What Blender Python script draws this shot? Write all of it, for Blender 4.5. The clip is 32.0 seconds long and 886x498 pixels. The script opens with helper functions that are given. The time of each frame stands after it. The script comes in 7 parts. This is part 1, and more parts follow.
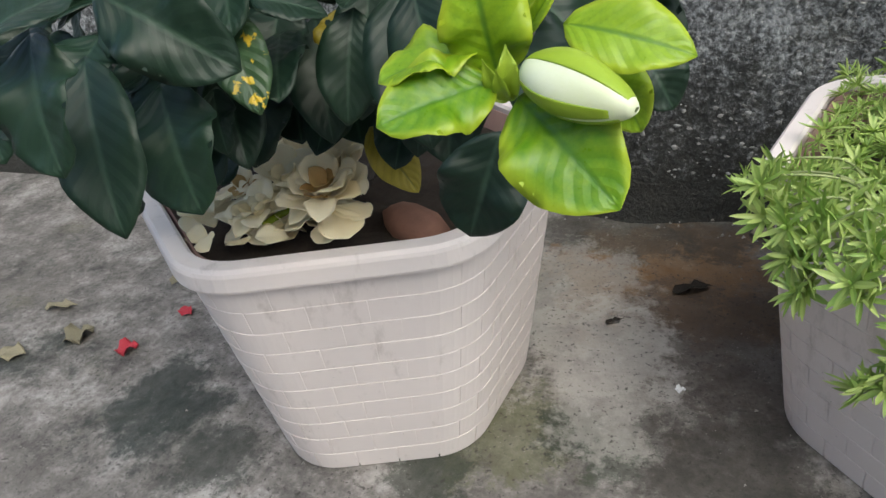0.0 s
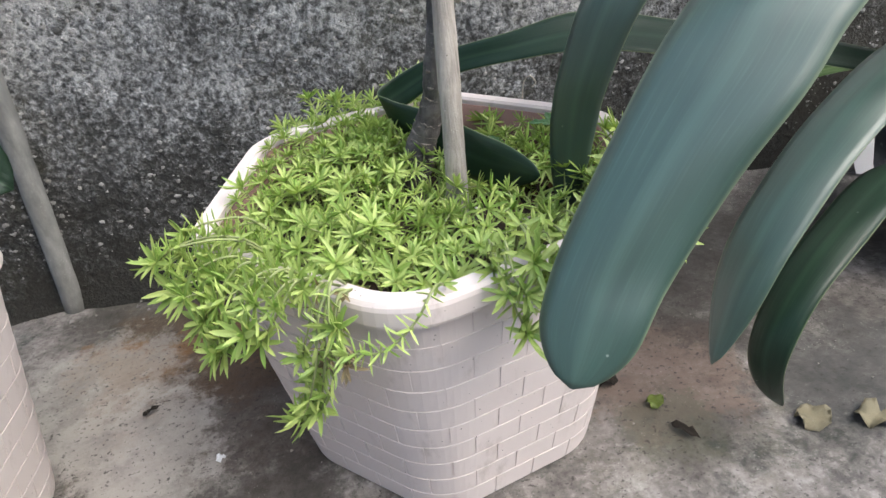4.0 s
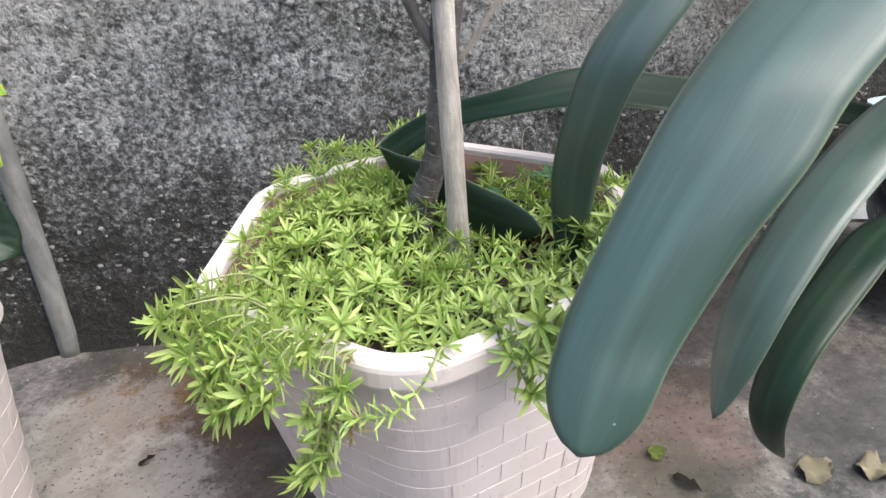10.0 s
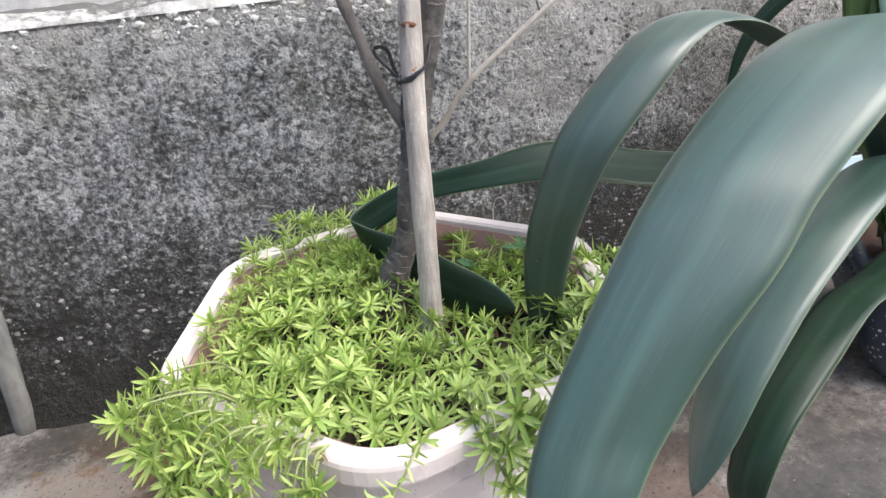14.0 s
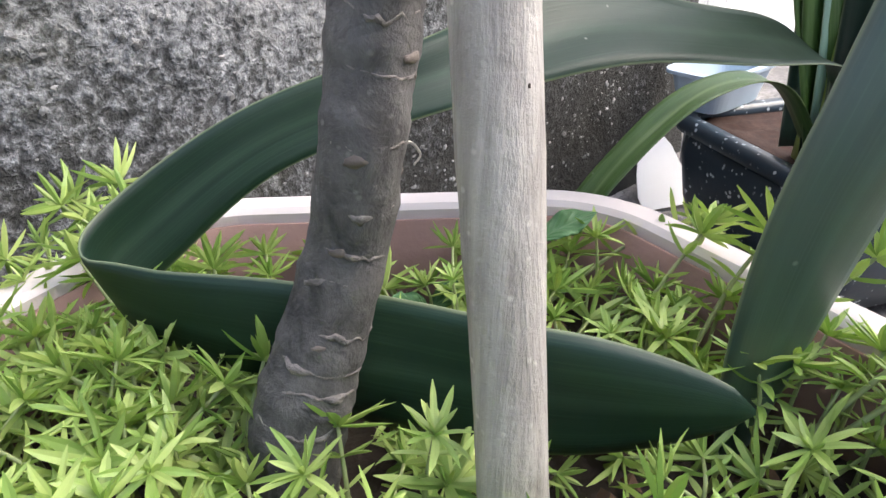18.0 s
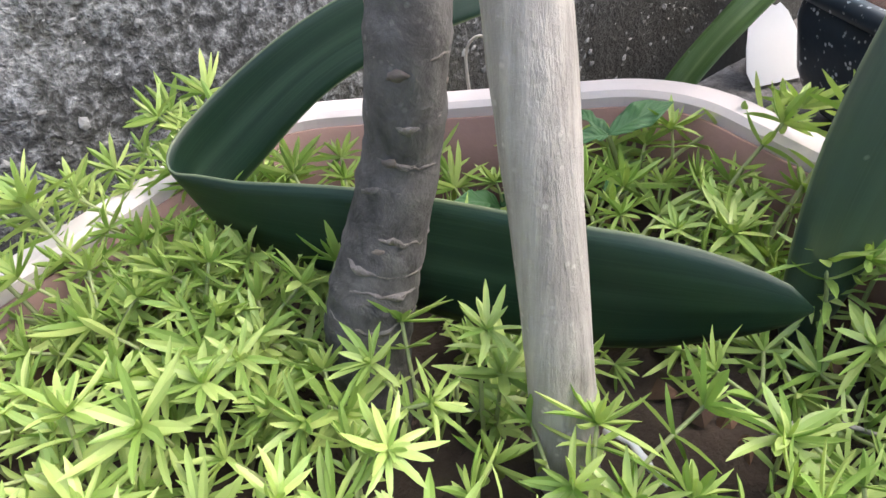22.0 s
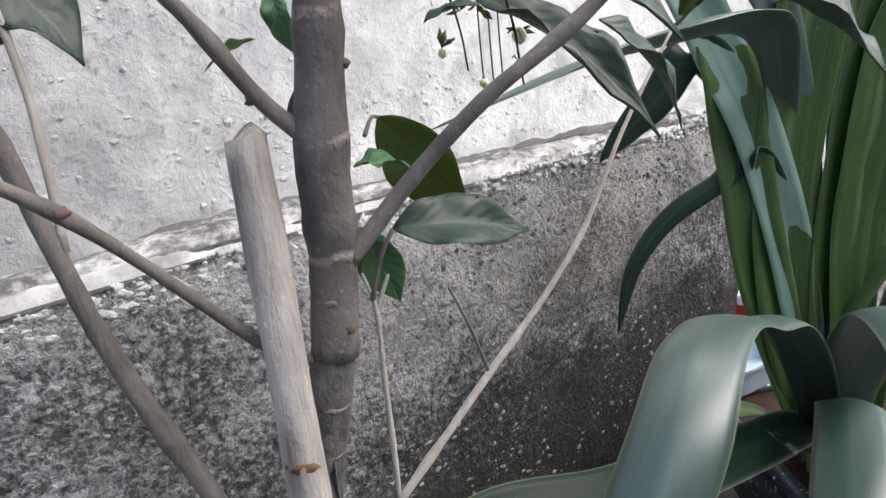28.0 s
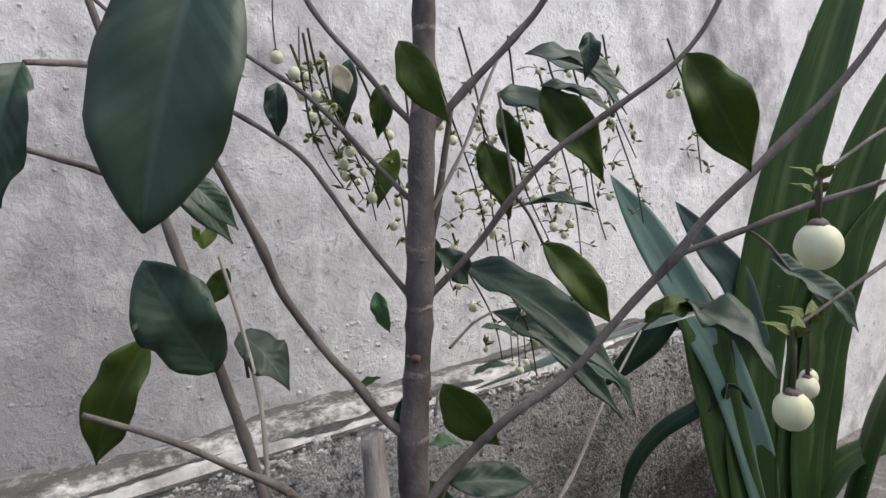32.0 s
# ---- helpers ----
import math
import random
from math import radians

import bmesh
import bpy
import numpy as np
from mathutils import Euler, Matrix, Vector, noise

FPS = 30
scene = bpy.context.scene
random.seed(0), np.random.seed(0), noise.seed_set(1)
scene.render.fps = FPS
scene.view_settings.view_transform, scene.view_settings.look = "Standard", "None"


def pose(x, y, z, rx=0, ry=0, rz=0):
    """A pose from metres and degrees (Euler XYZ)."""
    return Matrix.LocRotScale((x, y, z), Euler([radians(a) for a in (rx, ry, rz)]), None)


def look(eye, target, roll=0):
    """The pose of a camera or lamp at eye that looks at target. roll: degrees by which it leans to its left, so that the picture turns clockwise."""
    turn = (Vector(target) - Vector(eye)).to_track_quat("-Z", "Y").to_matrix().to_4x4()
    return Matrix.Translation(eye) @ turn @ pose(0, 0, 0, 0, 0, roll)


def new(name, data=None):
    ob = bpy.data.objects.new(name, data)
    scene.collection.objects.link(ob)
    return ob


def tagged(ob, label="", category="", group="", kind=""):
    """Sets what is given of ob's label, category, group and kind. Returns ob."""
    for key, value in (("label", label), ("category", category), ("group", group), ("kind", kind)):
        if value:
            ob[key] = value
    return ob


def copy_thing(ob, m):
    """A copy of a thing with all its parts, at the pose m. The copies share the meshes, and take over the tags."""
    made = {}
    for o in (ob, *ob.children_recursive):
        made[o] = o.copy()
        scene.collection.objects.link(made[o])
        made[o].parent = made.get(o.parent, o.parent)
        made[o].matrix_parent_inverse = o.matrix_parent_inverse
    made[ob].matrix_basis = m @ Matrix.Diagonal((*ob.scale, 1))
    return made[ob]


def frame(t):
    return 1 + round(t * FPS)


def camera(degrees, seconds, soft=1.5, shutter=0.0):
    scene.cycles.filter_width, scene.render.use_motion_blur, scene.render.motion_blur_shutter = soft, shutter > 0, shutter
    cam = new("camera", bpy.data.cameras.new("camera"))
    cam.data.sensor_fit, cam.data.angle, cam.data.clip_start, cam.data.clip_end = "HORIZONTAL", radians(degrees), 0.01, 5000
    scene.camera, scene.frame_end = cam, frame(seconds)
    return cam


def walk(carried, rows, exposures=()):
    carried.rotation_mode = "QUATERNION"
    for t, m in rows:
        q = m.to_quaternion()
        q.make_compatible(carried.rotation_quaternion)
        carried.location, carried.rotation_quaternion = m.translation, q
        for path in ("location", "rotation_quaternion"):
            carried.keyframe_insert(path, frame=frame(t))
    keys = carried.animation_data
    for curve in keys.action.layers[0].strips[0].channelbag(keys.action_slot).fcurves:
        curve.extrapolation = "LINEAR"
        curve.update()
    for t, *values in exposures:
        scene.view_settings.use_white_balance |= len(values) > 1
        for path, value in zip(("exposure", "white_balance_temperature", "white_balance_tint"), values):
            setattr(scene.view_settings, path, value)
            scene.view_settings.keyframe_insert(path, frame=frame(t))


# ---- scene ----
cam = camera(66.3, 32.0)

PATH = [
    (0, (0.283, 0.005, 0.521), (-0.431, 1.545, -0.538), -8.2),
    (0.5, (0.283, 0.01, 0.514), (-0.362, 1.563, -0.568), -7.4),
    (1, (0.301, 0.015, 0.515), (-0.187, 1.626, -0.565), -7.0),
    (1.5, (0.338, 0.02, 0.522), (0.098, 1.7, -0.535), -6.1),
    (2, (0.383, 0.013, 0.533), (0.435, 1.7, -0.54), -4.4),
    (2.5, (0.41, 0.022, 0.532), (0.609, 1.698, -0.542), -4.6),
    (3, (0.417, 0.018, 0.541), (0.644, 1.706, -0.508), -4.4),
    (3.5, (0.422, 0.01, 0.547), (0.719, 1.672, -0.525), -4.1),
    (4, (0.44, 0.022, 0.523), (0.718, 1.702, -0.526), -6.7),
    (4.5, (0.441, 0.025, 0.527), (0.736, 1.705, -0.517), -6.2),
    (6.5, (0.443, 0.015, 0.536), (0.738, 1.704, -0.495), -6.1),
    (7, (0.444, 0.019, 0.54), (0.769, 1.72, -0.46), -5.4),
    (7.5, (0.445, 0.023, 0.532), (0.752, 1.705, -0.506), -5.9),
    (8, (0.444, 0.027, 0.532), (0.75, 1.706, -0.51), -5.7),
    (8.5, (0.44, 0.029, 0.535), (0.743, 1.72, -0.489), -5.8),
    (9, (0.439, 0.029, 0.538), (0.75, 1.729, -0.468), -5.9),
    (9.5, (0.436, 0.03, 0.541), (0.749, 1.739, -0.448), -5.8),
    (10, (0.436, 0.031, 0.543), (0.751, 1.748, -0.433), -6.0),
    (10.5, (0.432, 0.033, 0.54), (0.732, 1.735, -0.467), -6.4),
    (11, (0.434, 0.03, 0.54), (0.731, 1.729, -0.473), -6.3),
    (11.5, (0.435, 0.026, 0.541), (0.728, 1.719, -0.483), -6.7),
    (12, (0.434, 0.028, 0.541), (0.745, 1.714, -0.489), -6.1),
    (12.5, (0.427, 0.028, 0.555), (0.747, 1.747, -0.416), -5.3),
    (13, (0.426, 0.027, 0.574), (0.776, 1.781, -0.322), -4.5),
    (13.5, (0.431, 0.018, 0.592), (0.822, 1.804, -0.217), -4.0),
    (14, (0.44, 0.05, 0.567), (0.866, 1.799, -0.305), -5.3),
    (14.5, (0.468, 0.118, 0.519), (1.193, 1.744, -0.394), -6.4),
    (16.5, (0.458, 0.414, 0.404), (1.521, 1.801, -0.569), -3.7),
    (17, (0.458, 0.449, 0.402), (1.674, 1.693, -0.586), -3.0),
    (17.5, (0.445, 0.472, 0.404), (1.735, 1.658, -0.561), -0.4),
    (18, (0.442, 0.476, 0.406), (1.741, 1.649, -0.563), -0.8),
    (18.5, (0.443, 0.457, 0.423), (1.768, 1.529, -0.624), 1.4),
    (19, (0.447, 0.453, 0.443), (1.549, 1.694, -0.674), -3.4),
    (19.5, (0.444, 0.448, 0.458), (1.32, 1.904, -0.597), -7.4),
    (20, (0.447, 0.453, 0.427), (1.327, 1.768, -0.797), -7.9),
    (20.5, (0.445, 0.454, 0.424), (1.303, 1.78, -0.803), -9.3),
    (21, (0.452, 0.452, 0.41), (1.386, 1.702, -0.842), -7.0),
    (21.5, (0.453, 0.457, 0.404), (1.385, 1.691, -0.864), -8.4),
    (22, (0.45, 0.463, 0.414), (1.39, 1.73, -0.816), -8.4),
    (22.5, (0.454, 0.458, 0.413), (1.412, 1.758, -0.768), -8.2),
    (23, (0.456, 0.459, 0.419), (1.436, 1.759, -0.744), -7.9),
    (23.5, (0.457, 0.458, 0.416), (1.433, 1.765, -0.742), -7.8),
    (24, (0.453, 0.455, 0.438), (1.392, 1.824, -0.678), -8.9),
    (24.5, (0.458, 0.447, 0.463), (1.376, 1.865, -0.607), -10.3),
    (25, (0.459, 0.407, 0.516), (1.394, 1.934, -0.375), -11.1),
    (25.5, (0.468, 0.391, 0.552), (1.439, 1.913, -0.309), -10.6),
    (26, (0.472, 0.378, 0.571), (1.469, 1.894, -0.271), -11.4),
    (26.5, (0.472, 0.361, 0.604), (1.488, 1.918, -0.133), -9.7),
    (28.5, (0.465, 0.318, 0.683), (1.574, 1.877, 0.1), -7.0),
    (29, (0.448, 0.303, 0.709), (1.541, 1.892, 0.179), -6.7),
    (29.5, (0.429, 0.274, 0.742), (1.517, 1.892, 0.295), -6.2),
    (30, (0.415, 0.249, 0.777), (1.481, 1.898, 0.395), -6.3),
    (30.5, (0.411, 0.226, 0.798), (1.504, 1.864, 0.446), -5.8),
    (31, (0.407, 0.216, 0.813), (1.523, 1.851, 0.523), -4.9),
    (31.5, (0.401, 0.208, 0.818), (1.528, 1.838, 0.552), -4.6),
    (32, (0.369, 0.168, 0.824), (1.444, 1.834, 0.563), -4.7),
]
walk(cam, [(t, look(eye, target, roll)) for t, eye, target, roll in PATH], [(0, 0.95, 6500, 1), (2, 1.05, 6500, 2), (4, 1.35, 6500, 6), (12, 1.57, 6500, 8), (14, 1.57, 6500, 9), (17, 2.0, 6500, 10), (23, 2.0, 6500, 10), (25, 1.95, 6500, 10), (26.5, 1.6, 6500, 10), (29, 0.95, 6500, 9), (31, 0.62, 6550, 9), (32, 0.55, 6600, 10)])

# ---- light ----
world = bpy.data.worlds.new("sky")
scene.world = world
world.use_nodes = True
sky = world.node_tree.nodes.new("ShaderNodeTexSky")
sky.sky_type, sky.sun_disc = "NISHITA", False
sky.sun_elevation, sky.sun_rotation, sky.air_density, sky.dust_density = radians(50), radians(136), 1.0, 3.0
world.node_tree.links.new(sky.outputs[0], world.node_tree.nodes["Background"].inputs[0])
world.node_tree.nodes["Background"].inputs[1].default_value = 0.15
sun = new("sun", bpy.data.lights.new("sun", "SUN"))
sun.data.energy, sun.data.angle, sun.data.color = 1.2, radians(60), (1.0, 0.98, 0.94)
sun.matrix_basis = look((0, 0, 0), (-0.45, 0.47, -0.76))

# ---- materials ----
class Nodes:
    """A small builder for one node material."""

    def __init__(self, name):
        self.material = bpy.data.materials.new(name)
        self.material.use_nodes = True
        self.tree = self.material.node_tree
        self.bsdf = next(n for n in self.tree.nodes if n.type == "BSDF_PRINCIPLED")
        self.out = next(n for n in self.tree.nodes if n.type == "OUTPUT_MATERIAL")

    def add(self, kind, inputs=None, **settings):
        node = self.tree.nodes.new(kind)
        for key, value in settings.items():
            setattr(node, key, value)
        for key, value in (inputs or {}).items():
            self.set(node.inputs[key], value)
        return node

    def set(self, socket, value):
        if hasattr(value, "links"):
            self.tree.links.new(value, socket)
        elif isinstance(value, bpy.types.Node):
            self.tree.links.new(value.outputs[0], socket)
        elif isinstance(value, (tuple, list)) and len(value) == 3 and socket.type == "RGBA":
            socket.default_value = (*value, 1)
        else:
            socket.default_value = value

    def coords(self, which="Object"):
        return self.add("ShaderNodeTexCoord").outputs[which]

    def mapped(self, vector, scale=(1, 1, 1), rotation=(0, 0, 0), location=(0, 0, 0)):
        return self.add("ShaderNodeMapping", {"Vector": vector, "Scale": scale, "Rotation": rotation, "Location": location}).outputs[0]

    def noise(self, vector, scale, detail=4.0, rough=0.55, warp=0.0):
        return self.add("ShaderNodeTexNoise", {"Vector": vector, "Scale": scale, "Detail": detail, "Roughness": rough, "Distortion": warp}).outputs[0]

    def voronoi(self, vector, scale, feature="F1", out="Distance"):
        return self.add("ShaderNodeTexVoronoi", {"Vector": vector, "Scale": scale}, feature=feature).outputs[out]

    def ramp(self, value, *stops):
        node = self.add("ShaderNodeValToRGB", {"Fac": value})
        while len(node.color_ramp.elements) < len(stops):
            node.color_ramp.elements.new(0.5)
        for element, (place, colour) in zip(node.color_ramp.elements, stops):
            element.position = place
            element.color = (*colour, 1) if isinstance(colour, tuple) else (colour, colour, colour, 1)
        return node.outputs[0]

    def mix(self, fac, a, b, blend="MIX"):
        node = self.add("ShaderNodeMix", data_type="RGBA", blend_type=blend)
        self.set(node.inputs[0], fac)
        self.set(node.inputs[6], a)
        self.set(node.inputs[7], b)
        return node.outputs[2]

    def math(self, how, a, b=0.0, c=0.0):
        node = self.add("ShaderNodeMath", operation=how)
        for socket, value in zip(node.inputs, (a, b, c)):
            self.set(socket, value)
        return node.outputs[0]

    def bump(self, height, strength=0.4, distance=0.002, normal=None):
        node = self.add("ShaderNodeBump", {"Height": height, "Strength": strength, "Distance": distance})
        if normal is not None:
            self.set(node.inputs["Normal"], normal)
        return node.outputs[0]

    def finish(self, colour, rough=0.5, normal=None, **more):
        self.set(self.bsdf.inputs["Base Color"], colour)
        self.set(self.bsdf.inputs["Roughness"], rough)
        if normal is not None:
            self.set(self.bsdf.inputs["Normal"], normal)
        for key, value in more.items():
            self.set(self.bsdf.inputs[key.replace("_", " ")], value)
        return self.material

    def translucent(self, colour, share):
        """Lets a share of the light through, as thin leaves and petals do."""
        thin = self.add("ShaderNodeBsdfTranslucent", {"Color": colour})
        blend = self.add("ShaderNodeMixShader", {0: share, 1: self.bsdf.outputs[0], 2: thin.outputs[0]})
        self.tree.links.new(blend.outputs[0], self.out.inputs[0])
        return self.material


WALL_Y, UPPER_Y, LEDGE_Z = 0.907, 1.06, 0.5

# ragged stains and painted planter shade on the concrete: x, y, size, colour, strength
STAINS_AND_SHADE = (
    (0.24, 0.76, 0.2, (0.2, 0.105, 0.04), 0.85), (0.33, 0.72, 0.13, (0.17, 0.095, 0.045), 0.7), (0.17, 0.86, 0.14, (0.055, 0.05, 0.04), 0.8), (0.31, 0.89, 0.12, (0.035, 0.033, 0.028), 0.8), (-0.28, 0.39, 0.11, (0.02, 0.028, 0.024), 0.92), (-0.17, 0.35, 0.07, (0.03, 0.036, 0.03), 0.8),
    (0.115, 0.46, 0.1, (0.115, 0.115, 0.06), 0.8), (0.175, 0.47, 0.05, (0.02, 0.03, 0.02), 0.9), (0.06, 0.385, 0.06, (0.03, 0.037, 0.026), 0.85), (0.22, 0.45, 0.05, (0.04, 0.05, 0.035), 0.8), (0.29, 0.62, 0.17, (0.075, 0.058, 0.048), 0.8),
    # the dark entries at (0.33, 0.46) and (0.38, 0.36) paint the planter's shade
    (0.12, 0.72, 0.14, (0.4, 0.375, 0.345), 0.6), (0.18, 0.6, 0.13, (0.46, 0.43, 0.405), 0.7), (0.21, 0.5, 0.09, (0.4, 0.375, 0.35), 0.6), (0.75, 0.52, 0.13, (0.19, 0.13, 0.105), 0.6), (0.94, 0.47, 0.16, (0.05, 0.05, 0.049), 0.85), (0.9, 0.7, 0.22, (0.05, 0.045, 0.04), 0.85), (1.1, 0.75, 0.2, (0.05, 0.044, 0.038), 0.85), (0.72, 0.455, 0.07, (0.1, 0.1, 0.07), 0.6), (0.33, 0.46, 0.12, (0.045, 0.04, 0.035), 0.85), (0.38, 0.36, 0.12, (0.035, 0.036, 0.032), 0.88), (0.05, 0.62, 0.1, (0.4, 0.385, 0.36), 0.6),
)


def concrete_ground():
    n = Nodes("stained concrete")
    p = n.coords()
    big = n.noise(p, 3.1, 6, 0.62)
    mid = n.noise(n.mapped(p, location=(0.7, 0.2, 0)), 13.0, 8, 0.68)
    fine = n.noise(p, 120.0, 7, 0.72)
    grain = n.noise(p, 420.0, 3, 0.6)
    base = n.ramp(n.math("ADD", n.math("MULTIPLY", mid, 0.66), n.math("MULTIPLY", fine, 0.34)), (0.37, (0.06, 0.055, 0.051)), (0.5, (0.18, 0.163, 0.152)), (0.63, (0.38, 0.355, 0.338)))
    base = n.mix(n.ramp(big, (0.48, 0.0), (0.64, 0.6)), base, (0.115, 0.103, 0.093))
    blot = n.noise(n.mapped(p, location=(4.4, 1.3, 0)), 34.0, 9, 0.76)
    base = n.mix(n.ramp(blot, (0.54, 0.0), (0.6, 0.55)), base, (0.075, 0.068, 0.062))
    moss = n.noise(n.mapped(p, location=(0.4, 5.3, 0)), 5.5, 9, 0.76)
    base = n.mix(n.ramp(moss, (0.56, 0.0), (0.64, 0.8)), base, (0.025, 0.031, 0.026))
    olive = n.noise(n.mapped(p, location=(7.4, 2.3, 0)), 6.5, 7, 0.72)
    base = n.mix(n.ramp(olive, (0.57, 0.0), (0.7, 0.5)), base, (0.13, 0.12, 0.075))
    scuff = n.noise(n.mapped(p, (1, 2.2, 1), (0, 0, 0.5), (1.4, 9.2, 0)), 26.0, 8, 0.78)
    base = n.mix(n.ramp(scuff, (0.57, 0.0), (0.68, 0.45)), base, (0.47, 0.445, 0.42))
    for x, y, size, colour, share in STAINS_AND_SHADE:
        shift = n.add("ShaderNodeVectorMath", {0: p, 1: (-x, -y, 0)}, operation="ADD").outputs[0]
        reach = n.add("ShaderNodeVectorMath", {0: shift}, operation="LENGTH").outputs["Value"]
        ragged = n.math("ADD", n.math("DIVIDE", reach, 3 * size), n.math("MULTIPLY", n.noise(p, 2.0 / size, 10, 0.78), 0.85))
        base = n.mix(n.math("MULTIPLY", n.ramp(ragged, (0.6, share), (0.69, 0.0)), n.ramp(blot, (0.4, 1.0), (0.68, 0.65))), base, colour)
    specks = n.noise(n.mapped(p, location=(2, 3, 0)), 210.0, 4, 0.6)
    base = n.mix(n.ramp(specks, (0.34, 0.8), (0.4, 0.0)), base, (0.04, 0.035, 0.032))
    grit = n.voronoi(p, 230.0)
    base = n.mix(n.math("MULTIPLY", n.ramp(grit, (0.08, 0.55), (0.15, 0.0)), n.ramp(mid, (0.48, 0.0), (0.56, 1.0))), base, (0.52, 0.49, 0.46))
    h = n.math("ADD", n.math("MULTIPLY", fine, 0.8), n.math("ADD", n.math("MULTIPLY", grain, 0.35), n.math("MULTIPLY", mid, 0.8)))
    return n.finish(base, n.ramp(mid, (0.35, 0.75), (0.62, 0.5)), n.bump(h, 0.6, 0.003), Specular_IOR_Level=0.4)


def plinth_plaster():
    n = Nodes("weathered pebbly plaster")
    p = n.coords()
    z = n.add("ShaderNodeSeparateXYZ", {0: p}).outputs[2]
    big = n.noise(p, 4.2, 5, 0.6)
    patch = n.noise(n.mapped(p, location=(3.7, 0, 1.9)), 15.0, 5, 0.66)
    clump = n.noise(p, 118.0, 4, 0.62, 0.3)
    fine = n.noise(n.mapped(p, location=(0.9, 0, 2.3)), 270.0, 4, 0.65)
    # black film worn through to pale grit: darker low down, paler higher up
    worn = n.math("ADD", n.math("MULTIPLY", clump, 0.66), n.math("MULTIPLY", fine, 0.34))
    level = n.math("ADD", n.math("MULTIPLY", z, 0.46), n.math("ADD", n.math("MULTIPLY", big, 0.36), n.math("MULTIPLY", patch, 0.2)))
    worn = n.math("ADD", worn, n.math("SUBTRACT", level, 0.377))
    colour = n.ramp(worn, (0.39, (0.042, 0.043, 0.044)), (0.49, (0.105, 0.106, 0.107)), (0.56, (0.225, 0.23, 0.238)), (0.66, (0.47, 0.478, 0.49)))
    bare = n.ramp(n.math("ADD", n.math("MULTIPLY", patch, 0.35), n.math("ADD", n.math("MULTIPLY", fine, 0.3), n.math("MULTIPLY", clump, 0.35))), (0.36, (0.17, 0.164, 0.155)), (0.6, (0.43, 0.415, 0.395)))
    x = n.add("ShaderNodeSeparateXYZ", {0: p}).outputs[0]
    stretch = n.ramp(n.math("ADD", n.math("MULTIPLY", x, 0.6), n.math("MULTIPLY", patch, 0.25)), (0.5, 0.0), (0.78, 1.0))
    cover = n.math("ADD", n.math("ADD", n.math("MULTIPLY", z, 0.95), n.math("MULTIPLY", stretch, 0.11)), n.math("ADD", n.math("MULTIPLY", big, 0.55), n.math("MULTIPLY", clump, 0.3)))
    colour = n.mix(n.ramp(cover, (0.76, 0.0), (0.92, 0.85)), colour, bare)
    green = n.noise(n.mapped(p, location=(2.2, 0, 4.1)), 7.0, 5, 0.65)
    colour = n.mix(n.ramp(green, (0.52, 0.0), (0.72, 0.35)), colour, (0.13, 0.125, 0.075))
    soot = n.noise(n.mapped(p, (1, 1, 0.6), location=(5.1, 0, 1.1)), 5.5, 5, 0.62)
    colour = n.mix(n.math("MULTIPLY", n.ramp(soot, (0.52, 0.0), (0.66, 0.6)), n.ramp(worn, (0.5, 1.0), (0.66, 0.25))), colour, (0.024, 0.025, 0.023))
    # darkens the wall by height towards its foot, ragged by noise
    foot_tone = n.math("ADD", n.math("SUBTRACT", n.math("MULTIPLY", z, 1.3), n.math("MULTIPLY", stretch, 0.24)), n.math("ADD", n.math("MULTIPLY", patch, 0.6), n.math("MULTIPLY", fine, 0.25)))
    colour = n.mix(n.ramp(foot_tone, (0.46, 0.85), (0.7, 0.0)), colour, (0.04, 0.038, 0.033))
    h = n.math("ADD", n.math("MULTIPLY", clump, 1.4), n.math("MULTIPLY", fine, 0.9))
    return n.finish(colour, 0.92, n.bump(h, 1.0, 0.006), Specular_IOR_Level=0.25)


def ledge_plaster():
    n = Nodes("bleached crumbling plaster")
    p = n.coords()
    spots = n.noise(p, 62.0, 8, 0.75, 0.2)
    broad = n.noise(n.mapped(p, (0.3, 1, 1)), 15.0, 6, 0.68)
    colour = n.ramp(n.noise(p, 25.0, 5, 0.65), (0.3, (0.36, 0.35, 0.335)), (0.66, (0.76, 0.75, 0.725)))
    # dark blotches thicken with distance from the front edge
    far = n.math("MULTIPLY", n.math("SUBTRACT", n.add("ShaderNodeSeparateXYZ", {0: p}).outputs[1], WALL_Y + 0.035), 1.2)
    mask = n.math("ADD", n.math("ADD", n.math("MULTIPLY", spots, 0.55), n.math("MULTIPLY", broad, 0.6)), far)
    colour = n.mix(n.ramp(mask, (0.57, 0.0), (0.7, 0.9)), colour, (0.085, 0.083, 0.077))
    return n.finish(colour, 0.92, n.bump(spots, 0.9, 0.005), Specular_IOR_Level=0.25)


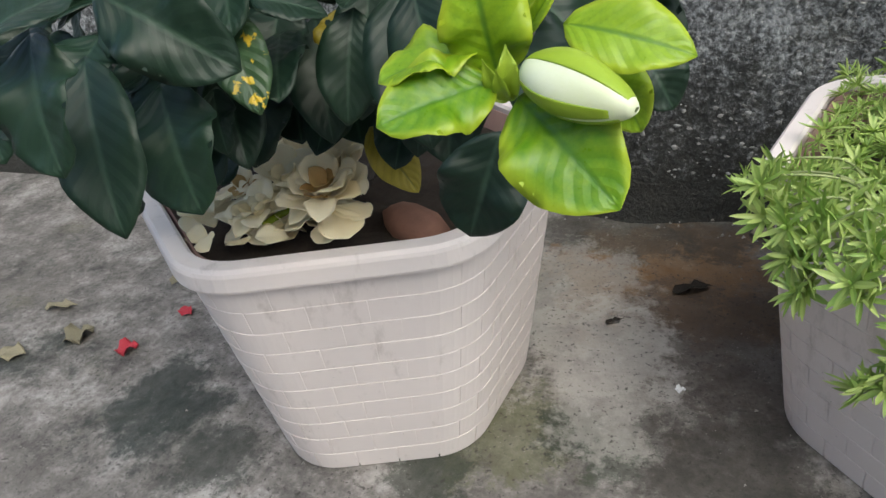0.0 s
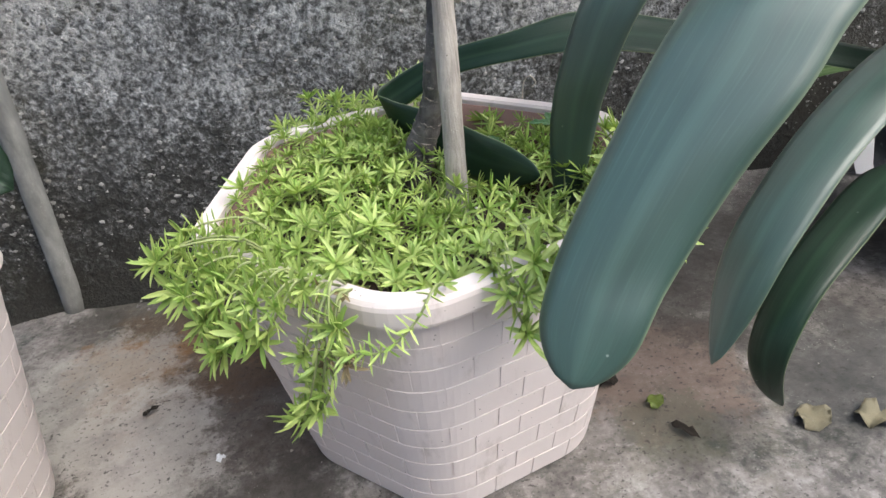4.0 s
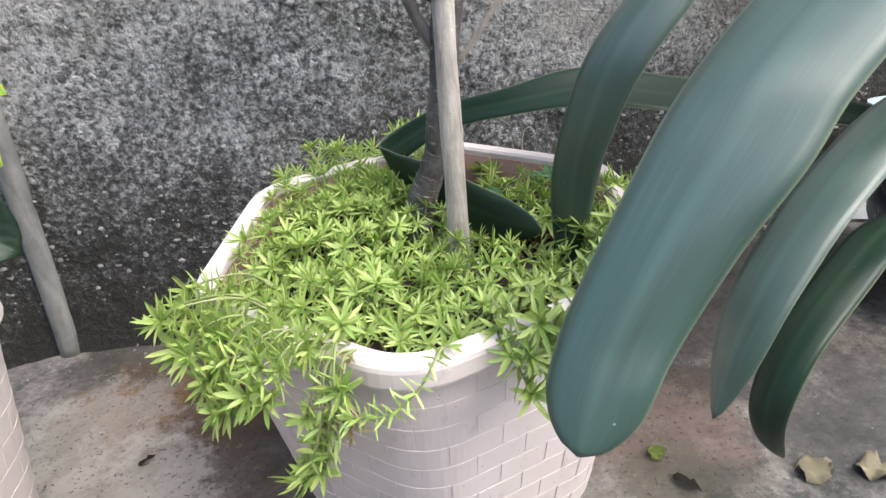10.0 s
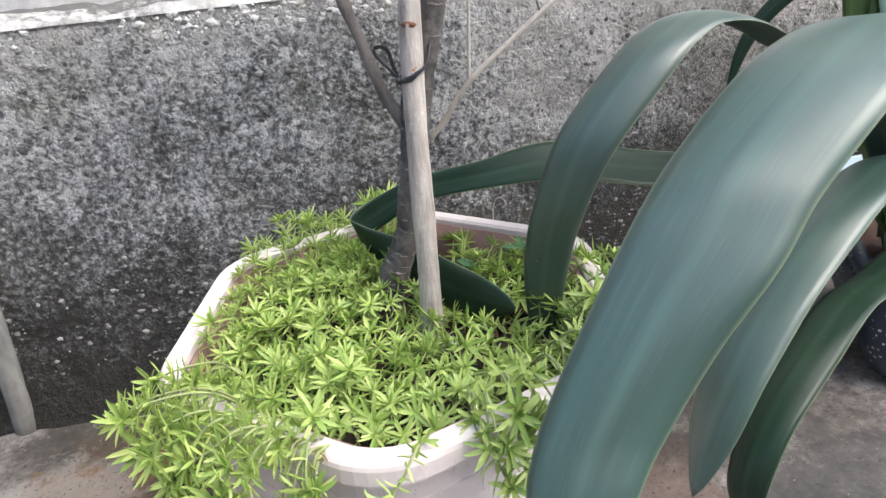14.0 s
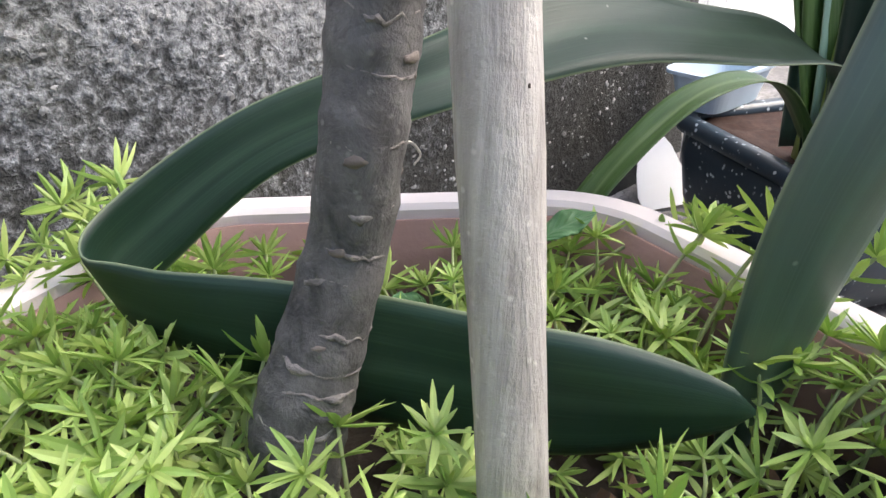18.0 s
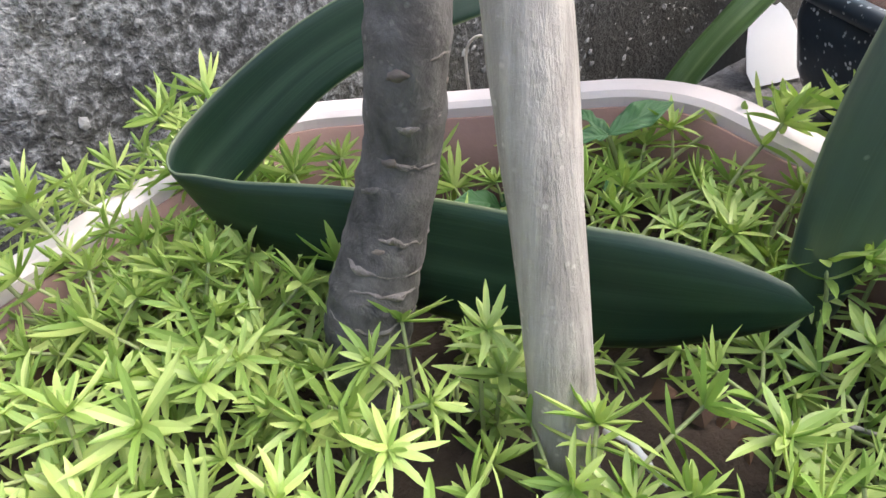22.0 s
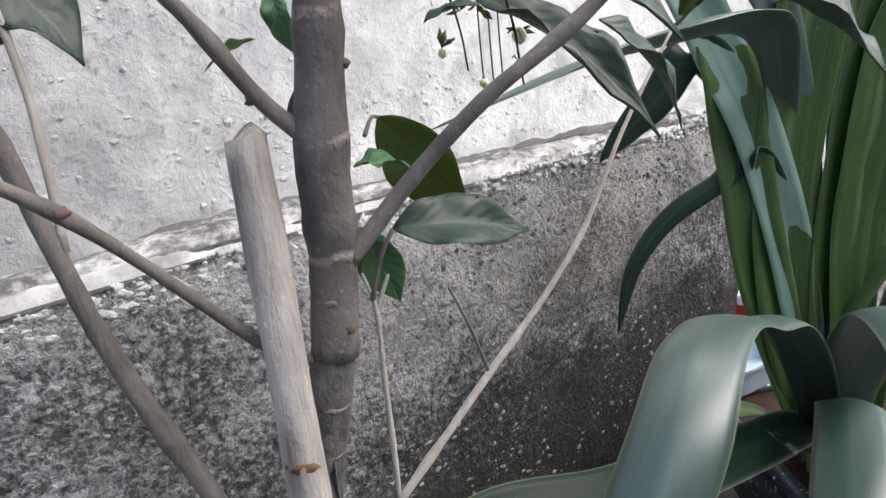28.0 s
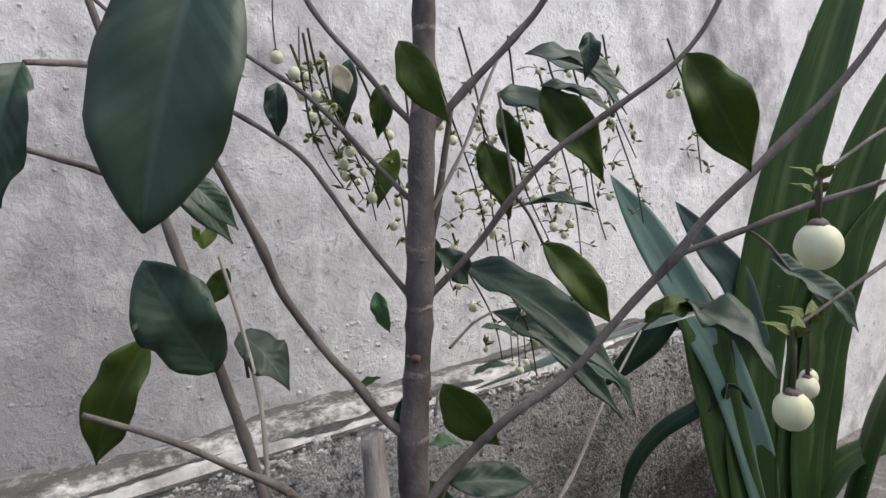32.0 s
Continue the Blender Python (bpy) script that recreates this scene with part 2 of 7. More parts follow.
def whitewash():
    n = Nodes("old whitewashed plaster")
    p = n.coords()
    big = n.noise(n.mapped(p, (1, 1, 0.55)), 3.4, 6, 0.62, 0.5)
    mid = n.noise(p, 16.0, 6, 0.62, 0.4)
    runs = n.noise(n.mapped(p, (1, 1, 0.13)), 26.0, 4, 0.6)
    fine = n.noise(p, 130.0, 5, 0.65)
    flakes = n.voronoi(n.mapped(p, (1, 1, 1.7)), 42.0)
    # greys the wall around its lower left, fading with distance from one point
    damp = n.add("ShaderNodeVectorMath", {0: n.add("ShaderNodeVectorMath", {0: p, 1: (-0.4, -1.06, -0.6)}, operation="ADD").outputs[0], 1: (1.3, 0, 1.7)}, operation="MULTIPLY").outputs[0]
    damp = n.math("ADD", n.add("ShaderNodeVectorMath", {0: damp}, operation="LENGTH").outputs["Value"], n.math("MULTIPLY", mid, 0.9))
    colour = n.ramp(mid, (0.3, (0.66, 0.655, 0.65)), (0.66, (0.88, 0.875, 0.865)))
    colour = n.mix(n.ramp(n.math('ADD', n.math('MULTIPLY', big, 0.75), n.math('MULTIPLY', mid, 0.25)), (0.36, 0.85), (0.52, 0.0)), colour, (0.22, 0.217, 0.217))
    colour = n.mix(n.ramp(n.math("MULTIPLY", damp, 0.6), (0.34, 0.85), (0.9, 0.0)), colour, (0.27, 0.266, 0.268))
    spatter = n.noise(p, 75.0, 5, 0.7, 0.3)
    colour = n.mix(n.math('MULTIPLY', n.ramp(spatter, (0.57, 0.0), (0.64, 0.6)), n.ramp(n.noise(n.mapped(p, location=(3, 0, 1)), 5.0, 4, 0.6), (0.45, 0.0), (0.6, 1.0))), colour, (0.17, 0.165, 0.16))
    colour = n.mix(n.ramp(runs, (0.58, 0.0), (0.76, 0.35)), colour, (0.83, 0.82, 0.81))
    chips = n.math("MULTIPLY", n.ramp(flakes, (0.08, 1.0), (0.15, 0.0)), n.ramp(n.noise(p, 7.0, 3, 0.5), (0.54, 0.0), (0.64, 0.5)))
    colour = n.mix(chips, colour, (0.3, 0.29, 0.285))
    h = n.math("ADD", n.math("MULTIPLY", fine, 0.4), n.math("ADD", n.math("MULTIPLY", mid, 0.9), n.math("SUBTRACT", n.math("MULTIPLY", spatter, 1.3), n.math("MULTIPLY", chips, 0.7))))
    return n.finish(colour, 0.85, n.bump(h, 0.7, 0.004), Specular_IOR_Level=0.3)


def pot_plastic(name, colour):
    n = Nodes(name)
    p = n.coords()
    cloud = n.noise(p, 7.0, 5, 0.6)
    fine = n.noise(p, 170.0, 4, 0.6)
    tint = n.add("ShaderNodeObjectInfo").outputs["Random"]
    base = n.mix(n.ramp(cloud, (0.3, 0.0), (0.75, 0.4)), colour, tuple(c * 0.8 for c in colour))
    base = n.mix(n.math("MULTIPLY", tint, 0.1), base, (0.8, 0.74, 0.72))
    dirt = n.noise(n.mapped(p, (1, 1, 0.4)), 38.0, 6, 0.7)
    base = n.mix(n.ramp(dirt, (0.57, 0.0), (0.72, 0.4)), base, (0.3, 0.25, 0.22))
    specks = n.voronoi(p, 110.0)
    base = n.mix(n.math("MULTIPLY", n.ramp(specks, (0.05, 1.0), (0.09, 0.0)), n.ramp(cloud, (0.5, 0.0), (0.62, 0.8))), base, (0.09, 0.07, 0.06))
    return n.finish(base, n.ramp(dirt, (0.3, 0.42), (0.7, 0.62)), n.bump(fine, 0.12, 0.0006), Specular_IOR_Level=0.4)


def leaf_surface(name, dark, light, vein, veins=9.0, rough=0.3, share=0.12, edge=None, contrast=0.5, blotch=None, gloss=0.5, lines=0.2):
    """A broad leaf: midrib and side veins follow the leaf's own map (u across, v along)."""
    n = Nodes(name)
    uv = n.coords("UV")
    p = n.coords()
    s = n.add("ShaderNodeSeparateXYZ", {0: uv})
    across = n.math("ABSOLUTE", n.math("SUBTRACT", s.outputs[0], 0.5))
    along = n.math("SUBTRACT", s.outputs[1], n.math("MULTIPLY", across, 0.55))
    wave = n.math("PINGPONG", n.math("MULTIPLY", along, veins), 0.5)
    side = n.ramp(wave, (0.0, 1.0), (0.16, 0.0))
    rib = n.ramp(across, (0.012, 1.0), (0.05, 0.0))
    vary = n.add("ShaderNodeObjectInfo").outputs["Random"]
    patch = n.noise(p, 22.0, 4, 0.6)
    body = n.mix(n.ramp(n.math("ADD", n.math("MULTIPLY", patch, 0.7), n.math("MULTIPLY", vary, 0.35)), (0.3, 0.0), (0.85, 1.0)), dark, light)
    puff = n.ramp(wave, (0.0, 0.0), (0.5, 1.0))
    body = n.mix(n.math("MULTIPLY", puff, contrast), body, light)
    body = n.mix(n.math("MULTIPLY", side, lines), body, vein)
    body = n.mix(n.math("MULTIPLY", rib, 0.75), body, vein)
    if edge:
        body = n.mix(n.ramp(across, (0.3, 0.0), (0.5, 0.8)), body, edge)
    if blotch:
        spot = n.noise(p, 7.0, 3, 0.6)
        body = n.mix(n.ramp(spot, (0.58, 0.0), (0.62, 1.0)), body, blotch)
    dust = n.noise(p, 300.0, 3, 0.6)
    h = n.math("ADD", n.math("MULTIPLY", puff, 1.0), n.math("ADD", n.math("MULTIPLY", rib, -1.0), n.math("MULTIPLY", dust, 0.15)))
    n.finish(body, n.ramp(patch, (0.3, rough), (0.75, rough + 0.18)), n.bump(h, 0.06 + 0.5 * contrast, 0.002), Specular_IOR_Level=gloss)
    return n.translucent(light, share)


def strap_surface(name, dark, light, pale, coat=0.0, gloss=0.4, margin=0.45, smear=False):
    """A long strap leaf with lines along it (u across, v along)."""
    n = Nodes(name)
    uv = n.coords("UV")
    p = n.coords()
    s = n.add("ShaderNodeSeparateXYZ", {0: uv})
    across = n.math("ABSOLUTE", n.math("SUBTRACT", s.outputs[0], 0.5))
    lines = n.noise(n.mapped(uv, (1, 0.02, 1)), 55.0, 3, 0.6)
    bands = n.noise(n.mapped(uv, (1, 0.05, 1)), 7.0, 2, 0.5)
    cloud = n.noise(p, 14.0, 5, 0.6)
    body = n.mix(n.ramp(n.math("ADD", n.math("MULTIPLY", bands, 0.6), n.math("MULTIPLY", cloud, 0.5)), (0.35, 0.0), (0.8, 1.0)), dark, light)
    body = n.mix(n.ramp(lines, (0.5, 0.0), (0.75, 0.3)), body, pale)
    body = n.mix(n.ramp(across, (0.0, 0.32), (0.1, 0.0)), body, pale)
    body = n.mix(n.ramp(across, (0.475, 0.0), (0.497, margin)), body, (0.36, 0.42, 0.24))
    marks = n.voronoi(p, 55.0)
    body = n.mix(n.math("MULTIPLY", n.ramp(marks, (0.03, 1.0), (0.06, 0.0)), n.ramp(cloud, (0.48, 0.0), (0.6, 0.8))), body, (0.45, 0.48, 0.42))
    if smear:
        spot = n.math("MULTIPLY", n.ramp(n.noise(n.mapped(p, location=(1.3, 0.4, 2.0)), 62.0, 6, 0.7), (0.52, 0.0), (0.62, 0.8)), n.ramp(s.outputs[1], (0.9, 0.0), (0.93, 1.0), (0.975, 1.0), (0.99, 0.0)))
        body = n.mix(spot, body, (0.42, 0.45, 0.43))
    h = n.math("ADD", lines, n.math("MULTIPLY", bands, 0.8))
    n.finish(body, n.ramp(cloud, (0.3, 0.38 + 0.12 * coat), (0.75, 0.5 + 0.1 * coat)), n.bump(h, 0.12, 0.001), Specular_IOR_Level=gloss, Coat_Weight=coat, Coat_Roughness=0.45, Coat_IOR=1.5)
    return n.translucent(light, 0.1)


def bark(name, dark, light, lines=(1, 1, 0.18), scale=60.0, rough=0.85, ring=0.0):
    n = Nodes(name)
    p = n.coords()
    streak = n.noise(n.mapped(p, lines), scale, 6, 0.65, 0.3)
    cloud = n.noise(p, 18.0, 5, 0.6)
    fine = n.noise(p, 260.0, 4, 0.65)
    colour = n.ramp(n.math("ADD", n.math("MULTIPLY", streak, 0.6), n.math("MULTIPLY", cloud, 0.5)), (0.36, dark), (0.72, light))
    spots = n.voronoi(p, 210.0)
    colour = n.mix(n.math("MULTIPLY", n.ramp(spots, (0.1, 0.7), (0.2, 0.0)), n.ramp(cloud, (0.45, 0.0), (0.6, 1.0))), colour, tuple(min(1, 1.35 * c) for c in light))
    h = n.math("ADD", streak, n.math("MULTIPLY", fine, 0.4))
    if ring:
        z = n.add("ShaderNodeSeparateXYZ", {0: p}).outputs[2]
        level = n.math("ADD", z, n.math("ADD", n.math("MULTIPLY", cloud, 0.03), n.math("MULTIPLY", streak, 0.003)))
        band = n.math("PINGPONG", n.math("DIVIDE", level, ring), 0.5)
        seam = n.math("MULTIPLY", n.ramp(band, (0.015, 1.0), (0.06, 0.0)), n.ramp(n.noise(p, 70.0, 4, 0.6), (0.42, 0.0), (0.62, 1.0)))
        colour = n.mix(n.math("MULTIPLY", seam, 0.8), colour, (0.38, 0.315, 0.275))
        h = n.math("ADD", h, n.math("MULTIPLY", seam, 0.4))
    return n.finish(colour, rough, n.bump(h, 0.9, 0.002), Specular_IOR_Level=0.25)


def simple(name, colour, rough=0.5, vary=0.25, scale=30.0, bump=0.3, island=False, share=0.0, gloss=0.4, second=None):
    n = Nodes(name)
    p = n.coords()
    cloud = n.noise(p, scale, 5, 0.62)
    fine = n.noise(p, scale * 9, 4, 0.6)
    second = second or tuple(c * (1 - 2 * vary) for c in colour)
    if island:
        pick = n.add("ShaderNodeNewGeometry").outputs["Random Per Island"]
        fac = n.math("ADD", n.math("MULTIPLY", pick, 0.75), n.math("MULTIPLY", cloud, 0.3))
    else:
        pick = n.add("ShaderNodeObjectInfo").outputs["Random"]
        fac = n.math("ADD", n.math("MULTIPLY", pick, 0.3), n.math("MULTIPLY", cloud, 0.7))
    colour = n.mix(n.ramp(fac, (0.25, 0.0), (0.8, 1.0)), second, colour)
    n.finish(colour, rough, n.bump(fine, bump, 0.001), Specular_IOR_Level=gloss)
    return n.translucent(colour, share) if share else n.material


def speckled(name, base, fleck, amount=0.16, scale=190.0):
    n = Nodes(name)
    p = n.coords()
    cell = n.voronoi(p, scale)
    gate = n.noise(p, scale * 0.45, 3, 0.6)
    cloud = n.noise(p, 12.0, 4, 0.6)
    colour = n.mix(n.ramp(cloud, (0.3, 0.0), (0.7, 1.0)), base, tuple(c * 1.5 for c in base))
    mask = n.math("MULTIPLY", n.ramp(cell, (amount, 1.0), (amount + 0.1, 0.0)), n.ramp(gate, (0.5, 0.0), (0.56, 1.0)))
    colour = n.mix(mask, colour, fleck)
    return n.finish(colour, 0.32, n.bump(cell, 0.15, 0.0006), Specular_IOR_Level=0.5)


GROUND = concrete_ground()
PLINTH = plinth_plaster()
LEDGE = ledge_plaster()
WHITEWASH = whitewash()
POT = pot_plastic("pinkish beige plastic", (0.725, 0.65, 0.634))
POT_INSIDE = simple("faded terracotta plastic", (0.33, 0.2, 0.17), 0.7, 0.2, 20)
SOIL = simple("damp potting soil", (0.075, 0.052, 0.039), 0.95, 0.35, 60, 1.0)
BRICK_CHIP = simple("broken red brick", (0.34, 0.17, 0.12), 0.9, 0.25, 50, 0.8)
OLD_LEAF = leaf_surface("dark glossy gardenia leaf", (0.007, 0.019, 0.011), (0.014, 0.036, 0.018), (0.035, 0.065, 0.04), 9, 0.36, 0.04, contrast=0.16, gloss=0.36, lines=0.08)
YOUNG_LEAF = leaf_surface("yellow-green young leaf", (0.1, 0.25, 0.012), (0.36, 0.52, 0.02), (0.07, 0.2, 0.02), 8, 0.26, 0.3, edge=(0.5, 0.6, 0.04), contrast=0.24, gloss=0.5, lines=0.12)
SICK_LEAF = leaf_surface("yellow-spotted leaf", (0.03, 0.07, 0.03), (0.06, 0.12, 0.045), (0.1, 0.14, 0.08), 8, 0.3, 0.08, blotch=(0.72, 0.5, 0.04))
YELLOW_LEAF = leaf_surface("ochre fading leaf", (0.24, 0.19, 0.012), (0.4, 0.31, 0.03), (0.13, 0.13, 0.02), 8, 0.4, 0.15)
PETAL = simple("wilted cream petal", (0.95, 0.91, 0.76), 0.5, 0.1, 45, 0.2, share=0.25, second=(0.95, 0.82, 0.52))
PETAL_BROWN = simple("browned petal", (0.7, 0.5, 0.22), 0.6, 0.2, 60, 0.3, share=0.15, second=(0.45, 0.25, 0.07))
BUD_WHITE = simple("white flower bud", (0.9, 0.9, 0.86), 0.4, 0.04, 40, 0.1, share=0.15, second=(0.78, 0.84, 0.5))
BUD_GREEN = simple("lime green sepal", (0.36, 0.5, 0.04), 0.4, 0.15, 60, 0.2, share=0.15)
SEDUM = simple("fresh sedum leaves", (0.62, 0.73, 0.26), 0.38, 0.3, 24, 0.1, island=True, share=0.4, second=(0.34, 0.5, 0.12), gloss=0.6)
SEDUM_PALE = simple("pale sedum stem", (0.4, 0.46, 0.2), 0.5, 0.2, 40, 0.2, share=0.1)
SEDUM_DRY = simple("dry straw-brown stems", (0.42, 0.33, 0.19), 0.8, 0.3, 40, 0.3, island=True)
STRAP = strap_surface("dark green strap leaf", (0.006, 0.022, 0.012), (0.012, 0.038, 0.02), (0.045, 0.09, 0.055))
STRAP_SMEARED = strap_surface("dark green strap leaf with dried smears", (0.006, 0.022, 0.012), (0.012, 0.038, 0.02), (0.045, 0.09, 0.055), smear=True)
# sky sheen is partly put into these three bluish base colours, besides the coat
STRAP_SHEEN = strap_surface("bluish strap leaf with painted sky sheen", (0.011, 0.047, 0.033), (0.022, 0.08, 0.06), (0.08, 0.17, 0.13), 1.0, 1.0)
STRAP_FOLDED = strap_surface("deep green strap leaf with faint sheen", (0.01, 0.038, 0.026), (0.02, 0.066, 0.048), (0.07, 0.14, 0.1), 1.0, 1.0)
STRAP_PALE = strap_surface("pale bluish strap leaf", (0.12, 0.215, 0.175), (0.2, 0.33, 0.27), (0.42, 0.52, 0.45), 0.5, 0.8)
STRAP_UPRIGHT = strap_surface("mid green strap leaf", (0.024, 0.06, 0.01), (0.052, 0.115, 0.02), (0.24, 0.31, 0.15), 0.0, 0.55, 0.2)
TRUNK = bark("grey ringed bark", (0.026, 0.0245, 0.0245), (0.18, 0.168, 0.163), (1, 1, 0.8), 110)
RING_SCAR = bark("corky leaf scar", (0.07, 0.062, 0.058), (0.32, 0.285, 0.265), (1, 1, 1), 260)
UPPER_BARK = bark("smooth grey-brown bark", (0.05, 0.043, 0.041), (0.21, 0.187, 0.178), (1, 1, 0.5), 60, ring=0.047)
TRUNK_SCAR = simple("pale bud scar", (0.2, 0.165, 0.145), 0.85, 0.2, 80, 0.5)
NODE_BARK = simple("rusty node bark", (0.2, 0.115, 0.075), 0.9, 0.3, 90, 0.6, second=(0.09, 0.07, 0.06))
TWIG = bark("brown-grey twig bark", (0.06, 0.052, 0.047), (0.24, 0.214, 0.198), (1, 1, 0.3), 70)
PALE_TWIG = bark("pale dry twig", (0.28, 0.25, 0.21), (0.52, 0.48, 0.43), (1, 1, 0.3), 80)
STAKE = bark("weathered wooden pole", (0.17, 0.15, 0.138), (0.56, 0.52, 0.48), (1, 1, 0.05), 150)
STAKE_MARK = simple("rust-red knot", (0.36, 0.17, 0.1), 0.8, 0.3, 90, 0.6)
TIE = simple("black plastic strip", (0.03, 0.03, 0.038), 0.35, 0.2, 60, 0.3, gloss=0.6)
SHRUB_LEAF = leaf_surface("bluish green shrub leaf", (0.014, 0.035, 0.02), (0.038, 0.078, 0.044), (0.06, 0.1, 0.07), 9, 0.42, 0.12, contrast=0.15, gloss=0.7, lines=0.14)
# lighter olive copy of SHRUB_LEAF: light shining through is put into its colour
SHRUB_LEAF_LIT = leaf_surface("backlit olive shrub leaf", (0.05, 0.085, 0.012), (0.115, 0.17, 0.02), (0.13, 0.18, 0.04), 7, 0.45, 0.4, contrast=0.12)
SEEDLING = leaf_surface("soft green seedling leaf", (0.05, 0.14, 0.05), (0.1, 0.23, 0.09), (0.16, 0.28, 0.14), 7, 0.4, 0.2)
PANICLE = simple("thin green-brown flower stalk", (0.06, 0.055, 0.03), 0.7, 0.2, 60, 0.2)
BUD = simple("ivory round bud", (0.88, 0.87, 0.7), 0.45, 0.08, 50, 0.1, share=0.15, second=(0.72, 0.74, 0.46))
BRACT = simple("small green bract", (0.16, 0.21, 0.04), 0.5, 0.25, 60, 0.2, island=True, share=0.15)
BLUE_POT = speckled("blue-grey glaze with white flecks", (0.02, 0.032, 0.045), (0.62, 0.67, 0.7), 0.2, 120.0)
PAPER = simple("white torn paper", (0.86, 0.86, 0.87), 0.7, 0.04, 20, 0.1)
RED_CARD = simple("red printed card", (0.55, 0.02, 0.02), 0.45, 0.1, 30, 0.1)
BLUE_PLASTIC = simple("pale blue plastic", (0.5, 0.6, 0.7), 0.35, 0.1, 30, 0.1)
DRY_LEAF = simple("dry tan leaf", (0.34, 0.3, 0.2), 0.8, 0.25, 60, 0.5, share=0.1)
RED_PETAL = simple("crimson fallen petal", (0.5, 0.04, 0.06), 0.6, 0.2, 50, 0.3)
DARK_LITTER = simple("dark rotten scraps", (0.03, 0.022, 0.016), 0.9, 0.3, 70, 0.6)
CEMENT_PIPE = bark("pale grey cement pipe", (0.11, 0.112, 0.11), (0.3, 0.3, 0.29), (1, 1, 0.3), 45)
PALE_GRIT = simple("pale mortar grit", (0.34, 0.335, 0.325), 0.95, 0.4, 90, 1.0, island=True, second=(0.085, 0.085, 0.083))
PEBBLE = simple("cement crumbs", (0.3, 0.28, 0.26), 0.9, 0.3, 70, 0.6)

# ---- building blocks ----
def to_mesh(name, verts, faces, uvs=None, smooth=True):
    mesh = bpy.data.meshes.new(name)
    mesh.from_pydata([tuple(v) for v in verts], [], faces)
    if uvs is not None:
        layer = mesh.uv_layers.new(name="map")
        flat = np.array(uvs, dtype=np.float32)[[i for f in faces for i in f]]
        layer.data.foreach_set("uv", flat.ravel())
    if smooth:
        mesh.polygons.foreach_set("use_smooth", np.ones(len(mesh.polygons), dtype=bool))
    mesh.update()
    return mesh


def made(name, mesh, material, parent=None, label="", matrix=None):
    """One mesh object with one material, under a thing where a parent is given."""
    if not mesh.materials:
        mesh.materials.append(material)
    ob = new(name, mesh)
    ob.parent = parent
    if matrix is not None:
        ob.matrix_basis = matrix
    return tagged(ob, label)


def from_bmesh(name, bm, material, parent=None, label="", matrix=None, smooth=False):
    mesh = bpy.data.meshes.new(name)
    bmesh.ops.recalc_face_normals(bm, faces=bm.faces)
    bm.to_mesh(mesh)
    bm.free()
    if smooth:
        mesh.polygons.foreach_set("use_smooth", np.ones(len(mesh.polygons), dtype=bool))
    return made(name, mesh, material, parent, label, matrix)


def thing(name, label, category, group="", at=(0, 0, 0)):
    ob = new(name)
    ob.empty_display_size = 0.05
    ob.location = at
    return tagged(ob, label, category, group)


def spline(points, steps):
    """A smooth line through points (rows of any width), as an array."""
    p = np.array(points, dtype=float)
    p = np.vstack([2 * p[0] - p[1], p, 2 * p[-1] - p[-2]])
    out = []
    for i in range(1, len(p) - 2):
        for u in np.linspace(0, 1, steps, endpoint=False):
            a, b, c, d = p[i - 1 : i + 3]
            out.append(0.5 * (2 * b + (c - a) * u + (2 * a - 5 * b + 4 * c - d) * u**2 + (3 * b - a - 3 * c + d) * u**3))
    out.append(p[-2])
    return np.array(out)


def unit(v):
    return v / (np.linalg.norm(v) + 1e-12)


def tube_data(path, sides=8, wobble=0.0, seed=0, rings=()):
    """Vertices and faces of a closed tube along rows of x, y, z, radius. rings: places along it (0..1) with a raised scar."""
    rng = np.random.default_rng(seed)
    n = len(path)
    verts, faces = [], []
    side = np.array([1.0, 0.0, 0.0])
    for i in range(n):
        t = unit(path[min(i + 1, n - 1), :3] - path[max(i - 1, 0), :3])
        side = unit(side - t * (side @ t))
        if np.linalg.norm(side) < 0.5:
            side = unit(np.cross(t, [0, 1, 0.3]))
        up = np.cross(t, side)
        r = path[i, 3]
        for place in rings:
            r *= 1 + (0.055 if r > 0.0108 else 0.12 if r > 0.007 else 0.24) * math.exp(-(((i / (n - 1) - place) * n / 1.2) ** 2))
        for k in range(sides):
            a = 2 * math.pi * k / sides
            q = r * (1 + wobble * rng.normal())
            verts.append(path[i, :3] + side * math.cos(a) * q + up * math.sin(a) * q)
    for i in range(n - 1):
        for k in range(sides):
            j = (k + 1) % sides
            faces.append((i * sides + k, i * sides + j, (i + 1) * sides + j, (i + 1) * sides + k))
    faces.append(tuple(range(sides - 1, -1, -1)))
    faces.append(tuple((n - 1) * sides + k for k in range(sides)))
    return verts, faces


def tube(name, points, material, parent=None, label="", sides=8, steps=6, wobble=0.02, seed=0, rings=()):
    verts, faces = tube_data(spline(points, steps), sides, wobble, seed, rings)
    return made(name, to_mesh(name, verts, faces), material, parent, label)


def sheet_faces(rows, columns, loop_columns=False):
    faces = []
    for i in range(rows - 1):
        for k in range(columns - (0 if loop_columns else 1)):
            j = (k + 1) % columns
            faces.append((i * columns + k, i * columns + j, (i + 1) * columns + j, (i + 1) * columns + k))
    return faces


